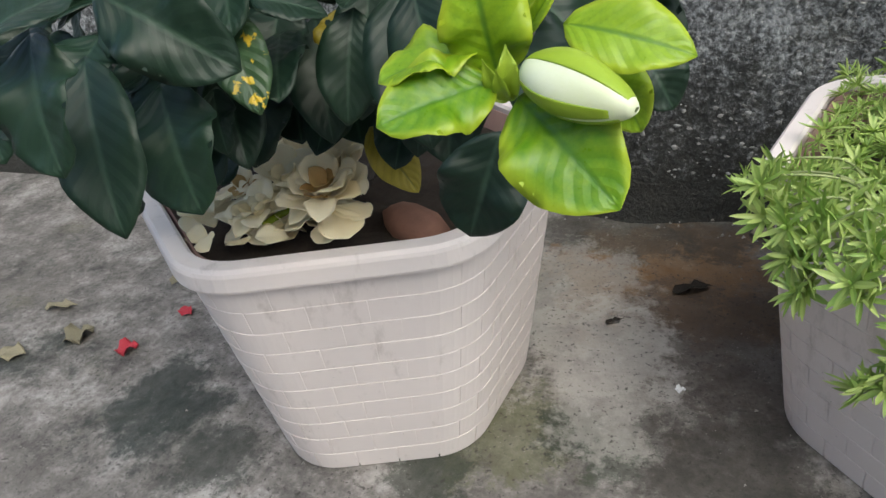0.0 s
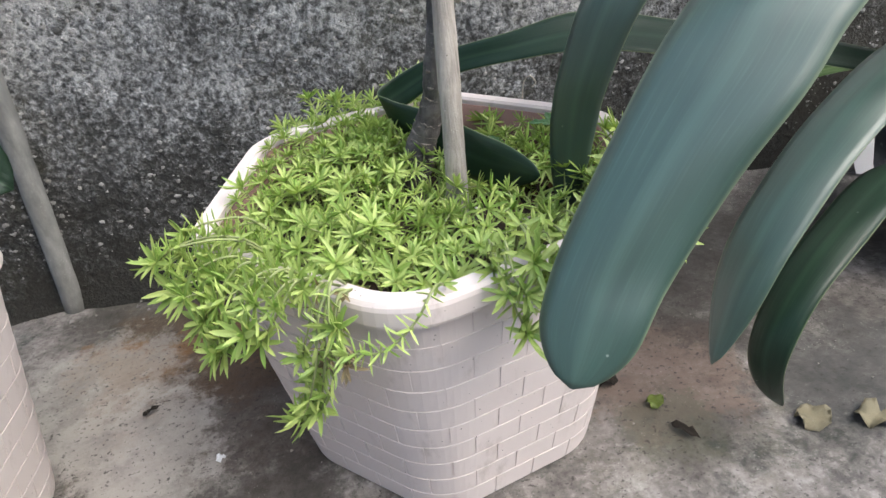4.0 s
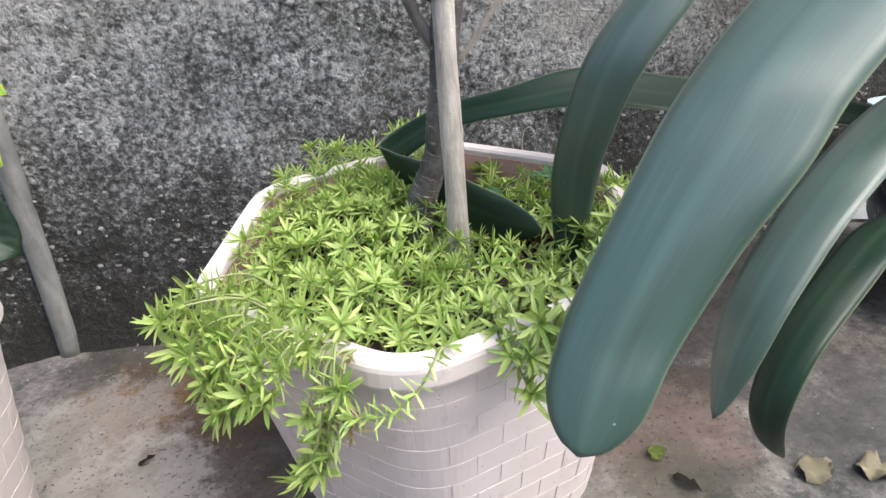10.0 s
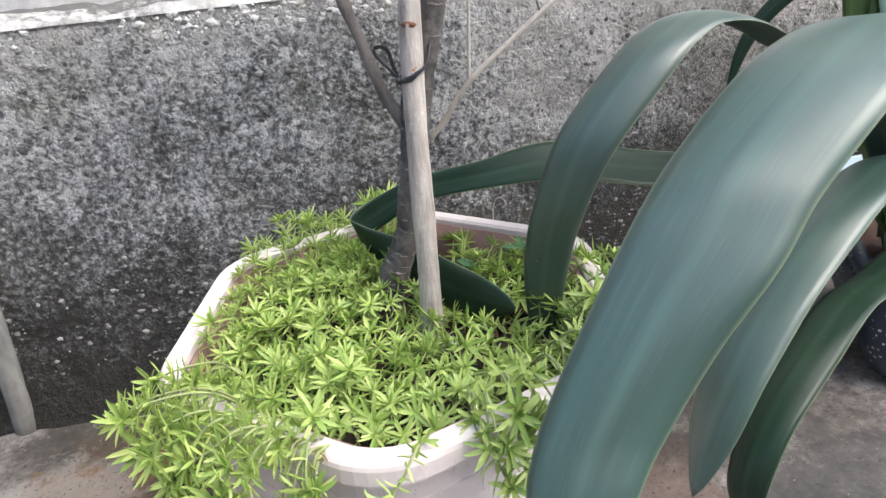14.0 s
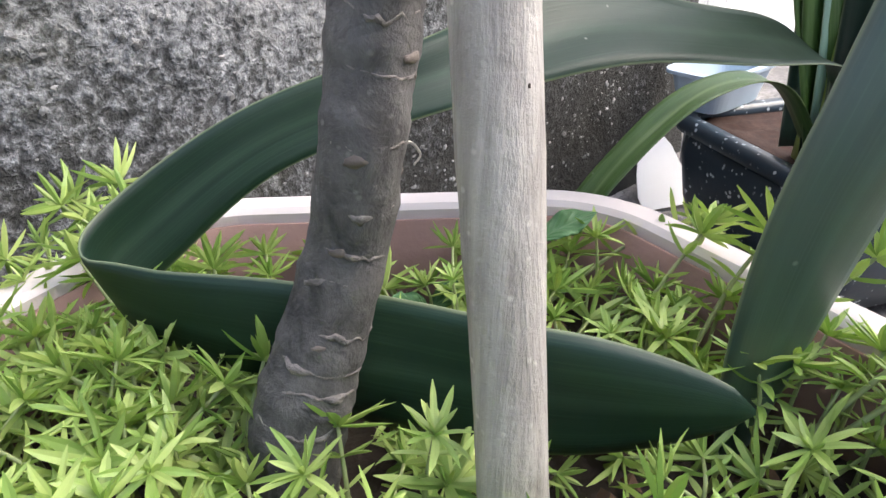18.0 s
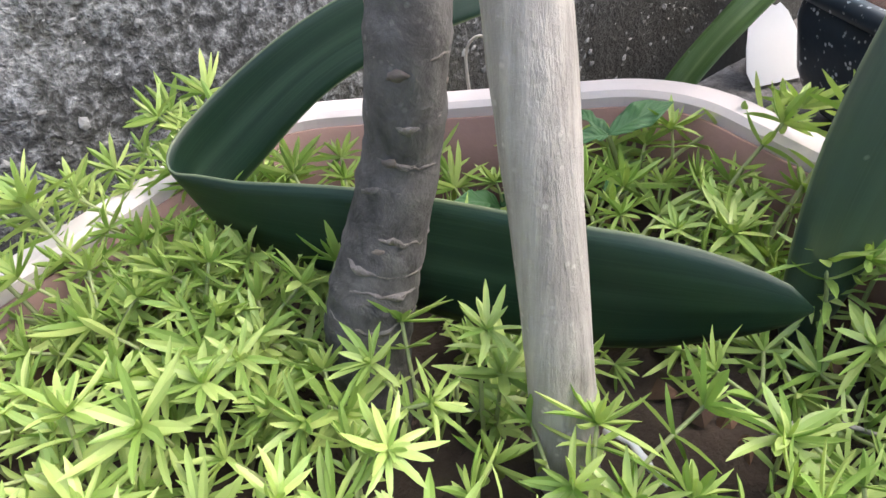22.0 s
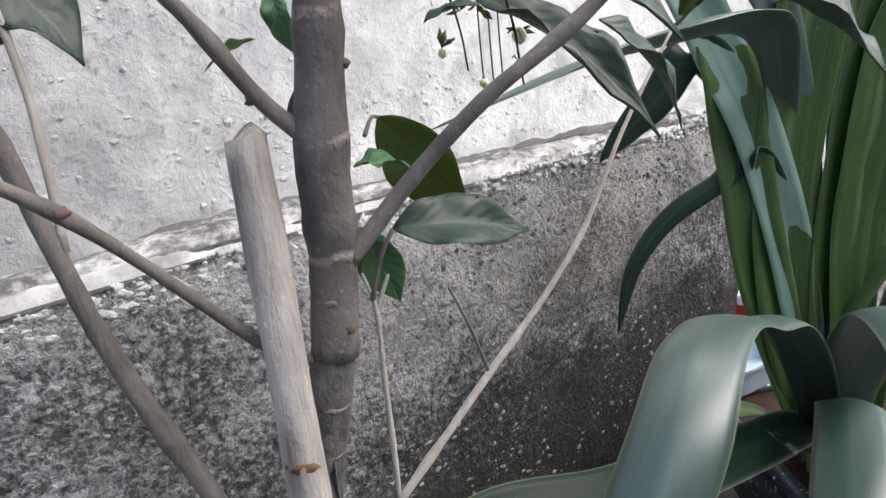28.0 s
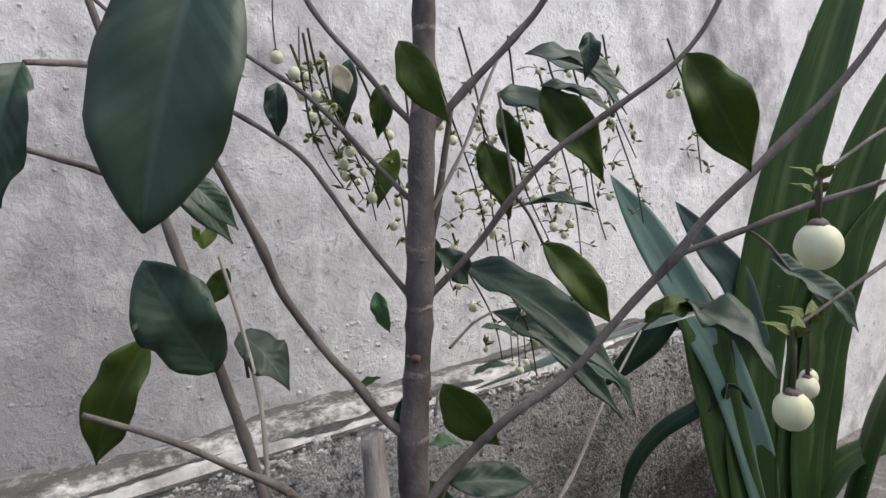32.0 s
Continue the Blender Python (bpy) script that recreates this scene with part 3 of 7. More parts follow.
def thick_sheet(grid, uv, thickness):
    """A grid of places (rows, columns, 3) turned into a thin closed body."""
    rows, columns = grid.shape[:2]
    du = np.gradient(grid, axis=0)
    dv = np.gradient(grid, axis=1)
    normal = np.cross(dv, du)
    normal /= np.linalg.norm(normal, axis=2, keepdims=True) + 1e-12
    fade = np.ones((rows, columns, 1))
    fade[:, 0] = fade[:, -1] = fade[0] = fade[-1] = 0.35
    top = (grid + normal * thickness / 2 * fade).reshape(-1, 3)
    low = (grid - normal * thickness / 2 * fade).reshape(-1, 3)
    n = rows * columns
    faces = sheet_faces(rows, columns)
    faces += [tuple(n + i for i in reversed(f)) for f in sheet_faces(rows, columns)]
    edge = [k for k in range(columns)] + [i * columns + columns - 1 for i in range(1, rows)]
    edge += [(rows - 1) * columns + k for k in range(columns - 2, -1, -1)] + [i * columns for i in range(rows - 2, 0, -1)]
    for a, b in zip(edge, edge[1:] + edge[:1]):
        faces.append((b, a, n + a, n + b))
    return np.vstack([top, low]), faces, np.vstack([uv.reshape(-1, 2)] * 2)


def strap(name, points, sides, material, parent, label="", channel=0.25, steps=9, columns=9, blunt=0.55, ripple=0.0, seed=0, thickness=0.0016):
    """A strap leaf along rows of x, y, z, half width, from base to tip. sides: one or more vectors across the leaf, from base to tip."""
    rng = np.random.default_rng(seed)
    line = spline(points, steps)
    n = len(line)
    across = spline(sides, max(1, (n - 1) // (len(sides) - 1))) if len(sides) > 1 else np.array(sides * n, dtype=float)
    across = across[np.linspace(0, len(across) - 1, n).round().astype(int)]
    grid, uv = np.zeros((n, columns, 3)), np.zeros((n, columns, 2))
    phase = rng.uniform(0, 6.28, 4)
    for i in range(n):
        t = unit(line[min(i + 1, n - 1), :3] - line[max(i - 1, 0), :3])
        s = unit(across[i] - t * (across[i] @ t))
        up = np.cross(s, t)
        far = i / (n - 1)
        end = max(0.002, min(1.0, (1 - far) / (0.02 + 0.2 * blunt)))
        w = line[i, 3] * (end * (2 - end)) ** 0.55
        for k in range(columns):
            x = 2 * k / (columns - 1) - 1
            lift = channel * w * (abs(x) ** 1.6) + ripple * w * math.sin(far * 19 + phase[0] + 2.2 * x) * x
            lift += 0.03 * w * math.sin(far * 31 + phase[1] + 3 * x)
            grid[i, k] = line[i, :3] + s * w * x + up * lift
            uv[i, k] = (k / (columns - 1), far * 8)
    verts, faces, uvs = thick_sheet(grid, uv, thickness)
    return made(name, to_mesh(name, verts, faces, uvs), material, parent, label)


def blade_mesh(name, ratio=0.5, fold=0.25, curl=0.3, twist=0.0, wave=0.04, widest=0.45, point=0.6, seed=0, rows=15, columns=9, acute=0.42):
    """A broad leaf of length 1 along +y with its face to +z. ratio: width over length; curl: how far the tip bends down."""
    rng = np.random.default_rng(seed)
    phase = rng.uniform(0, 6.28, 3)
    grid, uv = np.zeros((rows, columns, 3)), np.zeros((rows, columns, 2))
    for i in range(rows):
        v = i / (rows - 1)
        shape = (math.sin(math.pi * v ** (math.log(0.5) / math.log(widest)))) ** point if 0 < v < 1 else 0.0
        shape *= min(1.0, (1.0 - v) / 0.34) ** acute
        w = max(0.006, 0.5 * ratio * shape)
        bend = curl * v
        y, z = (math.sin(bend) / curl, -(1 - math.cos(bend)) / curl) if abs(curl) > 1e-3 else (v, 0.0)
        for k in range(columns):
            x = 2 * k / (columns - 1) - 1
            lift = fold * w * abs(x) ** 1.3 + wave * w * 2 * (math.sin(11 * v + phase[0] + 1.5 * x) + 0.5 * math.sin(23 * v + phase[1] - 2.5 * x)) * abs(x)
            lift += 0.05 * ratio * math.sin(math.pi * abs(x)) * shape * 0.6
            turn = twist * v
            px, pz = w * x * math.cos(turn) - lift * math.sin(turn), w * x * math.sin(turn) + lift * math.cos(turn)
            grid[i, k] = (px, y, z + pz)
            uv[i, k] = (k / (columns - 1), v)
    tip = grid[-1, columns // 2].copy()
    chord = math.hypot(tip[1], tip[2])
    c, s = tip[1] / chord, tip[2] / chord
    grid = np.stack([grid[..., 0], grid[..., 1] * c + grid[..., 2] * s, grid[..., 2] * c - grid[..., 1] * s], axis=2) / chord
    verts, faces, uvs = thick_sheet(grid, uv, 0.012)
    return to_mesh(name, verts, faces, uvs)


def leaf_pose(base, tip, face):
    """The pose that lays a leaf of length 1 from base to tip with its face towards the vector face."""
    base, tip, face = Vector(base), Vector(tip), Vector(face)
    y = tip - base
    size = y.length
    y.normalize()
    z = (face - y * face.dot(y)).normalized()
    x = y.cross(z)
    m = Matrix((x, y, z)).transposed().to_4x4()
    return Matrix.Translation(base) @ m @ Matrix.Scale(size, 4)


def blob(name, material, parent, size, at, seed=0, rough=0.25, label="", detail=2):
    """A small uneven lump."""
    bm = bmesh.new()
    bmesh.ops.create_icosphere(bm, subdivisions=detail, radius=1)
    for v in bm.verts:
        v.co *= 1 + rough * noise.noise(v.co * 1.7 + Vector((seed * 3.1, seed, 0)))
        v.co = Vector((v.co.x * size[0], v.co.y * size[1], v.co.z * size[2]))
    return from_bmesh(name, bm, material, parent, label, Matrix.Translation(at) @ pose(0, 0, 0, 0, 0, 37 * seed), smooth=True)

# ---- ground and walls ----


def stops(lo, hi, near_lo, near_hi, fine, far=7):
    """Grid lines: fine between the near limits and ever wider beyond them."""
    inner = np.arange(near_lo, near_hi + fine / 2, fine)
    left = near_lo - (near_lo - lo) * np.linspace(0, 1, far + 1)[1:][::-1] ** 3
    right = near_hi + (hi - near_hi) * np.linspace(0, 1, far + 1)[1:] ** 3 if hi > near_hi else []
    return np.concatenate([left, inner, right])


def relief(x, y, scales):
    return sum(a * noise.noise(Vector((x * s, y * s, 7.3 * s))) for a, s in scales)


def build_ground():
    xs, ys = stops(-60, 60, -0.75, 1.5, 0.011), stops(-60, 1.3, 0.2, 0.98, 0.011)
    verts = [(x, y, relief(x, y, ((0.0016, 9), (0.0011, 31), (0.0006, 80))) - 0.0012) for y in ys for x in xs]
    mesh = to_mesh("ground", verts, [tuple(f) for f in sheet_faces(len(ys), len(xs))])
    tagged(made("ground", mesh, GROUND), "stained grey-brown concrete yard floor with dark mossy patches and painted planter shade", "ground", kind="structure")


def build_plinth():
    xs, zs = stops(-9, 1.5, -0.5, 1.5, 0.0075), np.linspace(-0.03, LEDGE_Z - 0.003, 68)
    front = []
    for z in zs:
        for x in xs:
            d = relief(x, z, ((0.006, 5), (0.004, 17), (0.0026, 48), (0.0017, 95)))
            foot = 0.03 * max(0.0, 1 - z / 0.09) ** 2 * (0.4 + noise.noise(Vector((x * 8, 2.2, 0))))
            sag = 0.028 * max(0.0, x - 0.75) * max(0.0, z / LEDGE_Z) ** 4
            front.append((x, WALL_Y + d - foot + 0.014 * max(0.0, z / LEDGE_Z) ** 9, z - sag))
    n = len(xs)
    made_faces = sheet_faces(len(zs), n)
    verts = front + [(xs[0], 1.2, -0.03), (xs[-1], 1.2, -0.03), (xs[0], 1.2, LEDGE_Z - 0.02), (xs[-1], 1.2, LEDGE_Z - 0.02)]
    m = len(front)
    top = [(len(zs) - 1) * n + k for k in range(n)]
    made_faces.append(tuple(reversed(top)) + (m + 2, m + 3))
    made_faces.append((m, m + 1, m + 3, m + 2))
    made_faces.append(tuple([m + 2, m] + [i * n for i in range(len(zs))]))
    made_faces.append(tuple([m + 1, m + 3] + [i * n + n - 1 for i in range(len(zs) - 1, -1, -1)]))
    mesh = to_mesh("wall_plinth", verts, made_faces)
    tagged(made("wall_plinth", mesh, PLINTH), "low rough cement wall stained black with pale grit, darker towards its foot", "wall", kind="structure")


def build_ledge():
    xs, ys = stops(-9, 1.5, -0.5, 1.5, 0.009), np.linspace(WALL_Y + 0.026, UPPER_Y + 0.03, 22)
    verts = []
    for y in ys:
        for x in xs:
            v = (y - WALL_Y) / (UPPER_Y - WALL_Y)
            z = LEDGE_Z + relief(x, y, ((0.007, 9), (0.005, 28), (0.003, 70))) - 0.006 * max(0, 1 - v * 5) ** 2 - 0.028 * max(0.0, x - 0.75)
            z += 0.022 * max(0, v - 0.72) + 0.007 * math.sin(12 * v + 2 * noise.noise(Vector((x * 3, 0, 0))))
            verts.append((x, y, z))
    n, rows = len(xs), len(ys)
    faces = sheet_faces(rows, n)
    base = len(verts)
    for i in (0, rows - 1):
        for k in range(n):
            x, y, _ = verts[i * n + k]
            verts.append((x, y, LEDGE_Z - 0.05))
    for k in range(n - 1):
        faces.append((k + 1, k, base + k, base + k + 1))
        faces.append(((rows - 1) * n + k, (rows - 1) * n + k + 1, base + n + k + 1, base + n + k))
    mesh = to_mesh("wall_ledge", verts, faces)
    tagged(made("wall_ledge", mesh, LEDGE), "bleached crumbling cement ledge on top of the low wall, darker towards its back", "ledge", kind="structure")


def build_upper_wall():
    xs, zs = stops(-9, 9, -0.4, 2.0, 0.014), np.concatenate([np.linspace(-0.02, LEDGE_Z - 0.06, 8), np.linspace(LEDGE_Z - 0.05, 1.25, 60), np.linspace(1.3, 2.1, 12)])
    verts = [(x, UPPER_Y + relief(x, z, ((0.004, 3), (0.0024, 14), (0.0012, 44))), z) for z in zs for x in xs]
    n, rows = len(xs), len(zs)
    faces = sheet_faces(rows, n)
    b = len(verts)
    verts += [(xs[0], 1.25, zs[0]), (xs[-1], 1.25, zs[0]), (xs[0], 1.25, zs[-1]), (xs[-1], 1.25, zs[-1])]
    faces.append(tuple((rows - 1) * n + k for k in range(n - 1, -1, -1)) + (b + 2, b + 3))
    faces.append((b + 1, b, b + 2, b + 3))
    mesh = to_mesh("wall_upper", verts, faces)
    tagged(made("wall_upper", mesh, WHITEWASH), "whitewashed plaster wall with grey stains and flaking paint", "wall", kind="structure")


def build_unseen_wall():
    # unseen wall, added to block low sky light and deepen the shade
    bm = bmesh.new()
    bmesh.ops.create_cube(bm, size=1)
    bmesh.ops.scale(bm, vec=(14.0, 0.2, 2.4), verts=bm.verts)
    bmesh.ops.bevel(bm, geom=list(bm.edges), offset=0.01, segments=2, affect="EDGES")
    tagged(from_bmesh("wall_south", bm, WHITEWASH, None, "", Matrix.Translation((0, -2.2, 1.19))), "unseen plain whitewashed wall added to block sky light", "wall", kind="structure")


def wall_lumps(name, label, material, count, x0, x1, z0, z1, face, low, high, seed):
    """Small crumbs of mortar stuck to a wall's face."""
    rng = np.random.default_rng(seed)
    verts, faces = [], []
    for _ in range(count):
        x, z = rng.uniform(x0, x1), rng.uniform(z0, z1)
        if noise.noise(Vector((x * 6, z * 6, seed))) < rng.uniform(-0.5, 0.35):
            continue
        r = low + (high - low) * rng.random() ** 3
        base, turn, flat = len(verts), rng.uniform(0, 6.28), rng.uniform(0.5, 1.0)
        for ring, (rad, out) in enumerate(((1.2, -0.9), (1.0, 0.08), (0.6, 0.36))):
            for k in range(7):
                a = turn + 6.283 * k / 7
                q = r * rad * rng.uniform(0.55, 1.35)
                verts.append((x + q * math.cos(a), face(x, z) - r * out * rng.uniform(0.5, 1.2), z + q * flat * math.sin(a)))
        verts.append((x, face(x, z) - 0.45 * r, z))
        for ring in range(2):
            for k in range(7):
                j = (k + 1) % 7
                faces.append((base + ring * 7 + k, base + ring * 7 + j, base + ring * 7 + 7 + j, base + ring * 7 + 7 + k))
        faces += [(base + 14 + k, base + 14 + (k + 1) % 7, base + 21) for k in range(7)]
    tagged(made(name, to_mesh(name, verts, faces, smooth=False), material), label, "mortar crumbs", kind="stuff")


PLINTH_RELIEF, UPPER_RELIEF = ((0.006, 5), (0.004, 17), (0.0026, 48), (0.0017, 95)), ((0.004, 3), (0.0024, 14), (0.0012, 44))
wall_lumps("plinth_crumbs", "grit and mortar crumbs standing out of the low wall", PALE_GRIT, 8000, -0.4, 1.45, 0.06, 0.485, lambda x, z: WALL_Y + relief(x, z, PLINTH_RELIEF) + 0.014 * (z / LEDGE_Z) ** 9, 0.001, 0.0046, 3)
wall_lumps("wall_crumbs", "mortar crumbs stuck to the whitewashed wall", WHITEWASH, 2600, 0.0, 1.9, 0.53, 1.2, lambda x, z: UPPER_Y + relief(x, z, UPPER_RELIEF), 0.001, 0.0045, 9)
wall_lumps("ledge_crumbs", "loose plaster crumbs along the foot of the whitewashed wall", WHITEWASH, 900, 0.0, 1.6, 0.512, 0.6, lambda x, z: UPPER_Y + relief(x, z, UPPER_RELIEF), 0.0012, 0.006, 14)
wall_lumps("arris_crumbs", "broken plaster crumbs along the edge of the ledge", LEDGE, 1500, -0.2, 1.45, 0.472, 0.498, lambda x, z: WALL_Y + relief(x, z, PLINTH_RELIEF) + 0.014 * (z / LEDGE_Z) ** 9, 0.0012, 0.0058, 21)
build_unseen_wall()
build_ground()
build_plinth()
build_ledge()
build_upper_wall()

# ---- planters ----
R_FOOT, R_TOP, R_RIM, RIM_Z = 0.1635, 0.205, 0.2165, 0.268
PLANTER_B, TURN_B = (0.522, 0.571), -15.8
PLANTER_A, TURN_A = (-0.038, 0.517), -67.55


def hexagon(radius, corner, bend=6):
    """The outline of a hexagon with rounded corners; the flat sides face 0, 60, 120 ... degrees."""
    out = []
    for k in range(6):
        a = radians(30 + 60 * k)
        c = np.array((math.cos(a), math.sin(a))) * (radius - 1.1547 * corner)
        for b in np.linspace(-30, 30, bend + 1):
            out.append(c + corner * np.array((math.cos(a + radians(b)), math.sin(a + radians(b)))))
    return np.array(out)


def wall_radius(z):
    return R_FOOT + (R_TOP - R_FOOT) * z / 0.243


def shell(rows, bend=6):
    """A closed skin through rows of radius, corner, height."""
    verts, count = [], 6 * (bend + 1)
    for radius, corner, z in rows:
        verts += [(x, y, z) for x, y in hexagon(radius, corner, bend)]
    faces = sheet_faces(len(rows), count, True)
    faces.append(tuple(range(count - 1, -1, -1)))
    faces.append(tuple((len(rows) - 1) * count + k for k in range(count)))
    return verts, faces


def along(outline, far):
    """The place and outward way at a share of the outline's length."""
    closed = np.vstack([outline, outline[:1]])
    step = np.linalg.norm(np.diff(closed, axis=0), axis=1)
    total = np.concatenate([[0], np.cumsum(step)])
    s = (far % 1.0) * total[-1]
    i = min(np.searchsorted(total, s, "right") - 1, len(step) - 1)
    u = (s - total[i]) / step[i]
    d = closed[i + 1] - closed[i]
    return closed[i] + u * d, unit(np.array((d[1], -d[0])))


def brick_mesh(start, end, z0, z1, depth):
    lines = {z: hexagon(wall_radius(z), 0.062) for z in (z0, z1)}
    cuts = [start] + [c for c in np.linspace(start, end, 9)[1:-1]] + [end]
    verts = []
    for c in cuts:
        (p0, n0), (p1, n1) = along(lines[z0], c), along(lines[z1], c)
        verts += [(*(p0 - n0 * 0.002), z0), (*(p0 + n0 * depth * 0.5), z0 + 0.0003), (*(p1 + n1 * depth), z1 - 0.0005), (*(p1 + n1 * depth * 0.8), z1), (*(p1 - n1 * 0.002), z1)]
    n = len(cuts)
    faces = [(i * 5 + k, (i + 1) * 5 + k, (i + 1) * 5 + k + 1, i * 5 + k + 1) for i in range(n - 1) for k in range(4)]
    faces += [tuple(range(4, -1, -1)), tuple((n - 1) * 5 + k for k in range(5))]
    return to_mesh("brick", verts, faces, smooth=False)


def planter(label):
    pot = thing("hexagonal_planter", label, "planter", "brick-patterned planters")
    inner = 0.008
    verts, faces = shell([(R_FOOT - 0.006, 0.056, 0.0), (R_FOOT - 0.0002, 0.062, 0.004), (R_TOP + 0.0012, 0.062, 0.249), (R_TOP - inner, 0.056, 0.249), (wall_radius(0.17) - inner, 0.056, 0.17)])
    made("body", to_mesh("body", verts, faces, smooth=False), POT, pot)
    rows = [(R_TOP - 0.003, 0.06, 0.246), (R_RIM - 0.004, 0.066, 0.2465), (R_RIM - 0.0008, 0.069, 0.248), (R_RIM, 0.07, 0.2505), (R_RIM, 0.07, 0.262), (R_RIM - 0.0012, 0.069, 0.265)]
    rows += [(R_RIM - 0.0042, 0.067, 0.2678), (R_RIM - 0.018, 0.056, 0.268), (R_RIM - 0.021, 0.053, 0.2655), (R_RIM - 0.022, 0.052, 0.24)]
    verts, faces = shell(rows, 8)
    rim = to_mesh("rim", verts, faces[:-2] + sheet_bridge(len(rows), 54), smooth=False)
    made("rim", rim, POT, pot, "smooth flat overhanging rim")
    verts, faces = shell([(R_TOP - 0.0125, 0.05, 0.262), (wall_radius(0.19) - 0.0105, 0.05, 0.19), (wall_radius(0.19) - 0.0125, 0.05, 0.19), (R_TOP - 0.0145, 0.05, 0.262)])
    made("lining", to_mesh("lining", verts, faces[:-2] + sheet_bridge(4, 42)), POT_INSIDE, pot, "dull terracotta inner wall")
    courses, count = 10, 24
    height = 0.2445 / courses
    for row in range(courses):
        for k in range(count):
            start = (k + 0.5 * (row % 2)) / count + 0.004
            mesh = brick_mesh(start + 0.0008, start + 1 / count - 0.0008, row * height + 0.0006, (row + 1) * height + 0.0003, 0.0007)
            made("brick", mesh, POT, pot)
    return pot


def sheet_bridge(rows, count):
    """Faces that join the last row of a skin to its first."""
    a, b = (rows - 1) * count, 0
    return [(a + k, a + (k + 1) % count, b + (k + 1) % count, b + k) for k in range(count)]


def soil(radius, height, at, turn, label, seed):
    rows = 26
    verts, ring = [], hexagon(radius, 0.05, 6)
    for i in range(rows):
        for x, y in ring:
            s = (i / (rows - 1)) ** 0.8
            q = Vector((x * s * 34, y * s * 34, seed))
            verts.append((x * s, y * s, height(x * s, y * s) + 0.006 * noise.noise(q) + 0.004 * noise.noise(q * 2.7) + 0.0025 * noise.noise(q * 6.1)))
    mesh = to_mesh("potting_soil", verts, sheet_faces(rows, len(ring), True))
    ob = made("potting_soil", mesh, SOIL, matrix=pose(*at, 0, 0, 0, turn))
    return tagged(ob, label, "soil", kind="stuff")


planter_b = planter("beige plastic hexagonal planter with brick relief, overgrown with sedum")
planter_b.matrix_basis = pose(*PLANTER_B, 0, 0, 0, TURN_B)
planter_a = copy_thing(planter_b, pose(*PLANTER_A, 0, 0, 0, TURN_A))
tagged(planter_a, "beige plastic hexagonal planter with brick relief holding a gardenia")
soil(0.19, lambda x, y: 0.226 - 0.022 * max(0, y + 0.3 * x) / 0.19, PLANTER_B, TURN_B, "dark crumbly potting soil under the sedum", 1)
soil(0.19, lambda x, y: 0.238 + 0.006 * math.cos(9 * x), PLANTER_A, TURN_A, "dark damp potting soil under the gardenia", 2)


# ---- sedum ----
def sedum_leaves(shoots, rng, size=1.0, leaf_width=0.0015, facing=None):
    """Vertices and faces of all leaves of the shoots, each a line of points from base to tip: sparse whorls below, a star at the end."""
    station = np.array([0.0, 0.22, 0.5, 0.78, 1.0])
    width = np.array([0.5, 0.85, 1.0, 0.78, 0.1])
    verts, faces = [], []
    for line, spacing, first in shoots:
        n = len(line)
        length = np.linalg.norm(np.diff(line, axis=0), axis=1).sum()
        whorls = max(2, int(length * (1 - first) / spacing))
        spin = rng.uniform(0, 6.28)
        grow = size * rng.uniform(0.66, 1.08)
        for w in range(whorls + 1):
            v = first + (1 - first) * w / whorls
            i = min(int(v * (n - 1)), n - 2)
            p = line[i] + (line[i + 1] - line[i]) * (v * (n - 1) - i)
            t = unit(line[i + 1] - line[i])
            if facing is not None:
                t = unit(t * (0.15 if w == whorls else 0.6) + np.array(facing) * (1.0 if w == whorls else 0.5))
            a = unit(np.cross(t, [0.3, 0.2, 0.9]) + 1e-6)
            b = np.cross(t, a)
            spin += 0.62
            if w == whorls:
                leaves = [(1.38, 1.0, 1.0)] * 6 + [(1.08, 0.92, 1.05)] * 5 + [(0.72, 0.66, 0.85)] * 3 + [(0.3, 0.42, 0.7)] * 2
            else:
                leaves = [(1.3, 0.78 if w > whorls // 2 else 0.6, 0.9)] * (4 if w > whorls // 2 else 2)
            for k, (open_up, grown, wide) in enumerate(leaves):
                ang = spin + (2.4 * k if w == whorls else 6.283 * k / len(leaves)) + rng.normal() * 0.16
                out = a * math.cos(ang) + b * math.sin(ang)
                tilt = open_up + rng.normal() * 0.15
                reach = grow * 0.0192 * grown * rng.uniform(0.85, 1.12)
                way = t * math.cos(tilt) + out * math.sin(tilt)
                up = unit(t - way * (t @ way))
                side = np.cross(way, up)
                half = leaf_width * grow * wide * rng.uniform(0.85, 1.15)
                arch = rng.uniform(-0.28, 0.3)
                sway = rng.normal() * 0.12
                base = len(verts)
                for s, wd in zip(station, width):
                    c = p + way * reach * s + up * arch * reach * s * s + side * sway * reach * s * s
                    verts += [c + side * half * wd + up * half * wd * 0.22, c, c - side * half * wd + up * half * wd * 0.22, c - up * half * wd * 0.5]
                for s in range(4):
                    for q in range(4):
                        r = (q + 1) % 4
                        faces.append((base + s * 4 + q, base + s * 4 + r, base + s * 4 + 4 + r, base + s * 4 + 4 + q))
                faces.append((base + 16, base + 17, base + 18, base + 19))
    return verts, faces


def stem_tubes(shoots, radius):
    verts, faces = [], []
    for line, _, _ in shoots:
        v, f = tube_data(np.hstack([line, np.linspace(radius, radius * 0.7, len(line))[:, None]]), 5)
        faces += [tuple(i + len(verts) for i in face) for face in f]
        verts += v
    return verts, faces


def local_b(x, y, z=0.0):
    return pose(*PLANTER_B, 0, 0, 0, TURN_B) @ Vector((x, y, z))


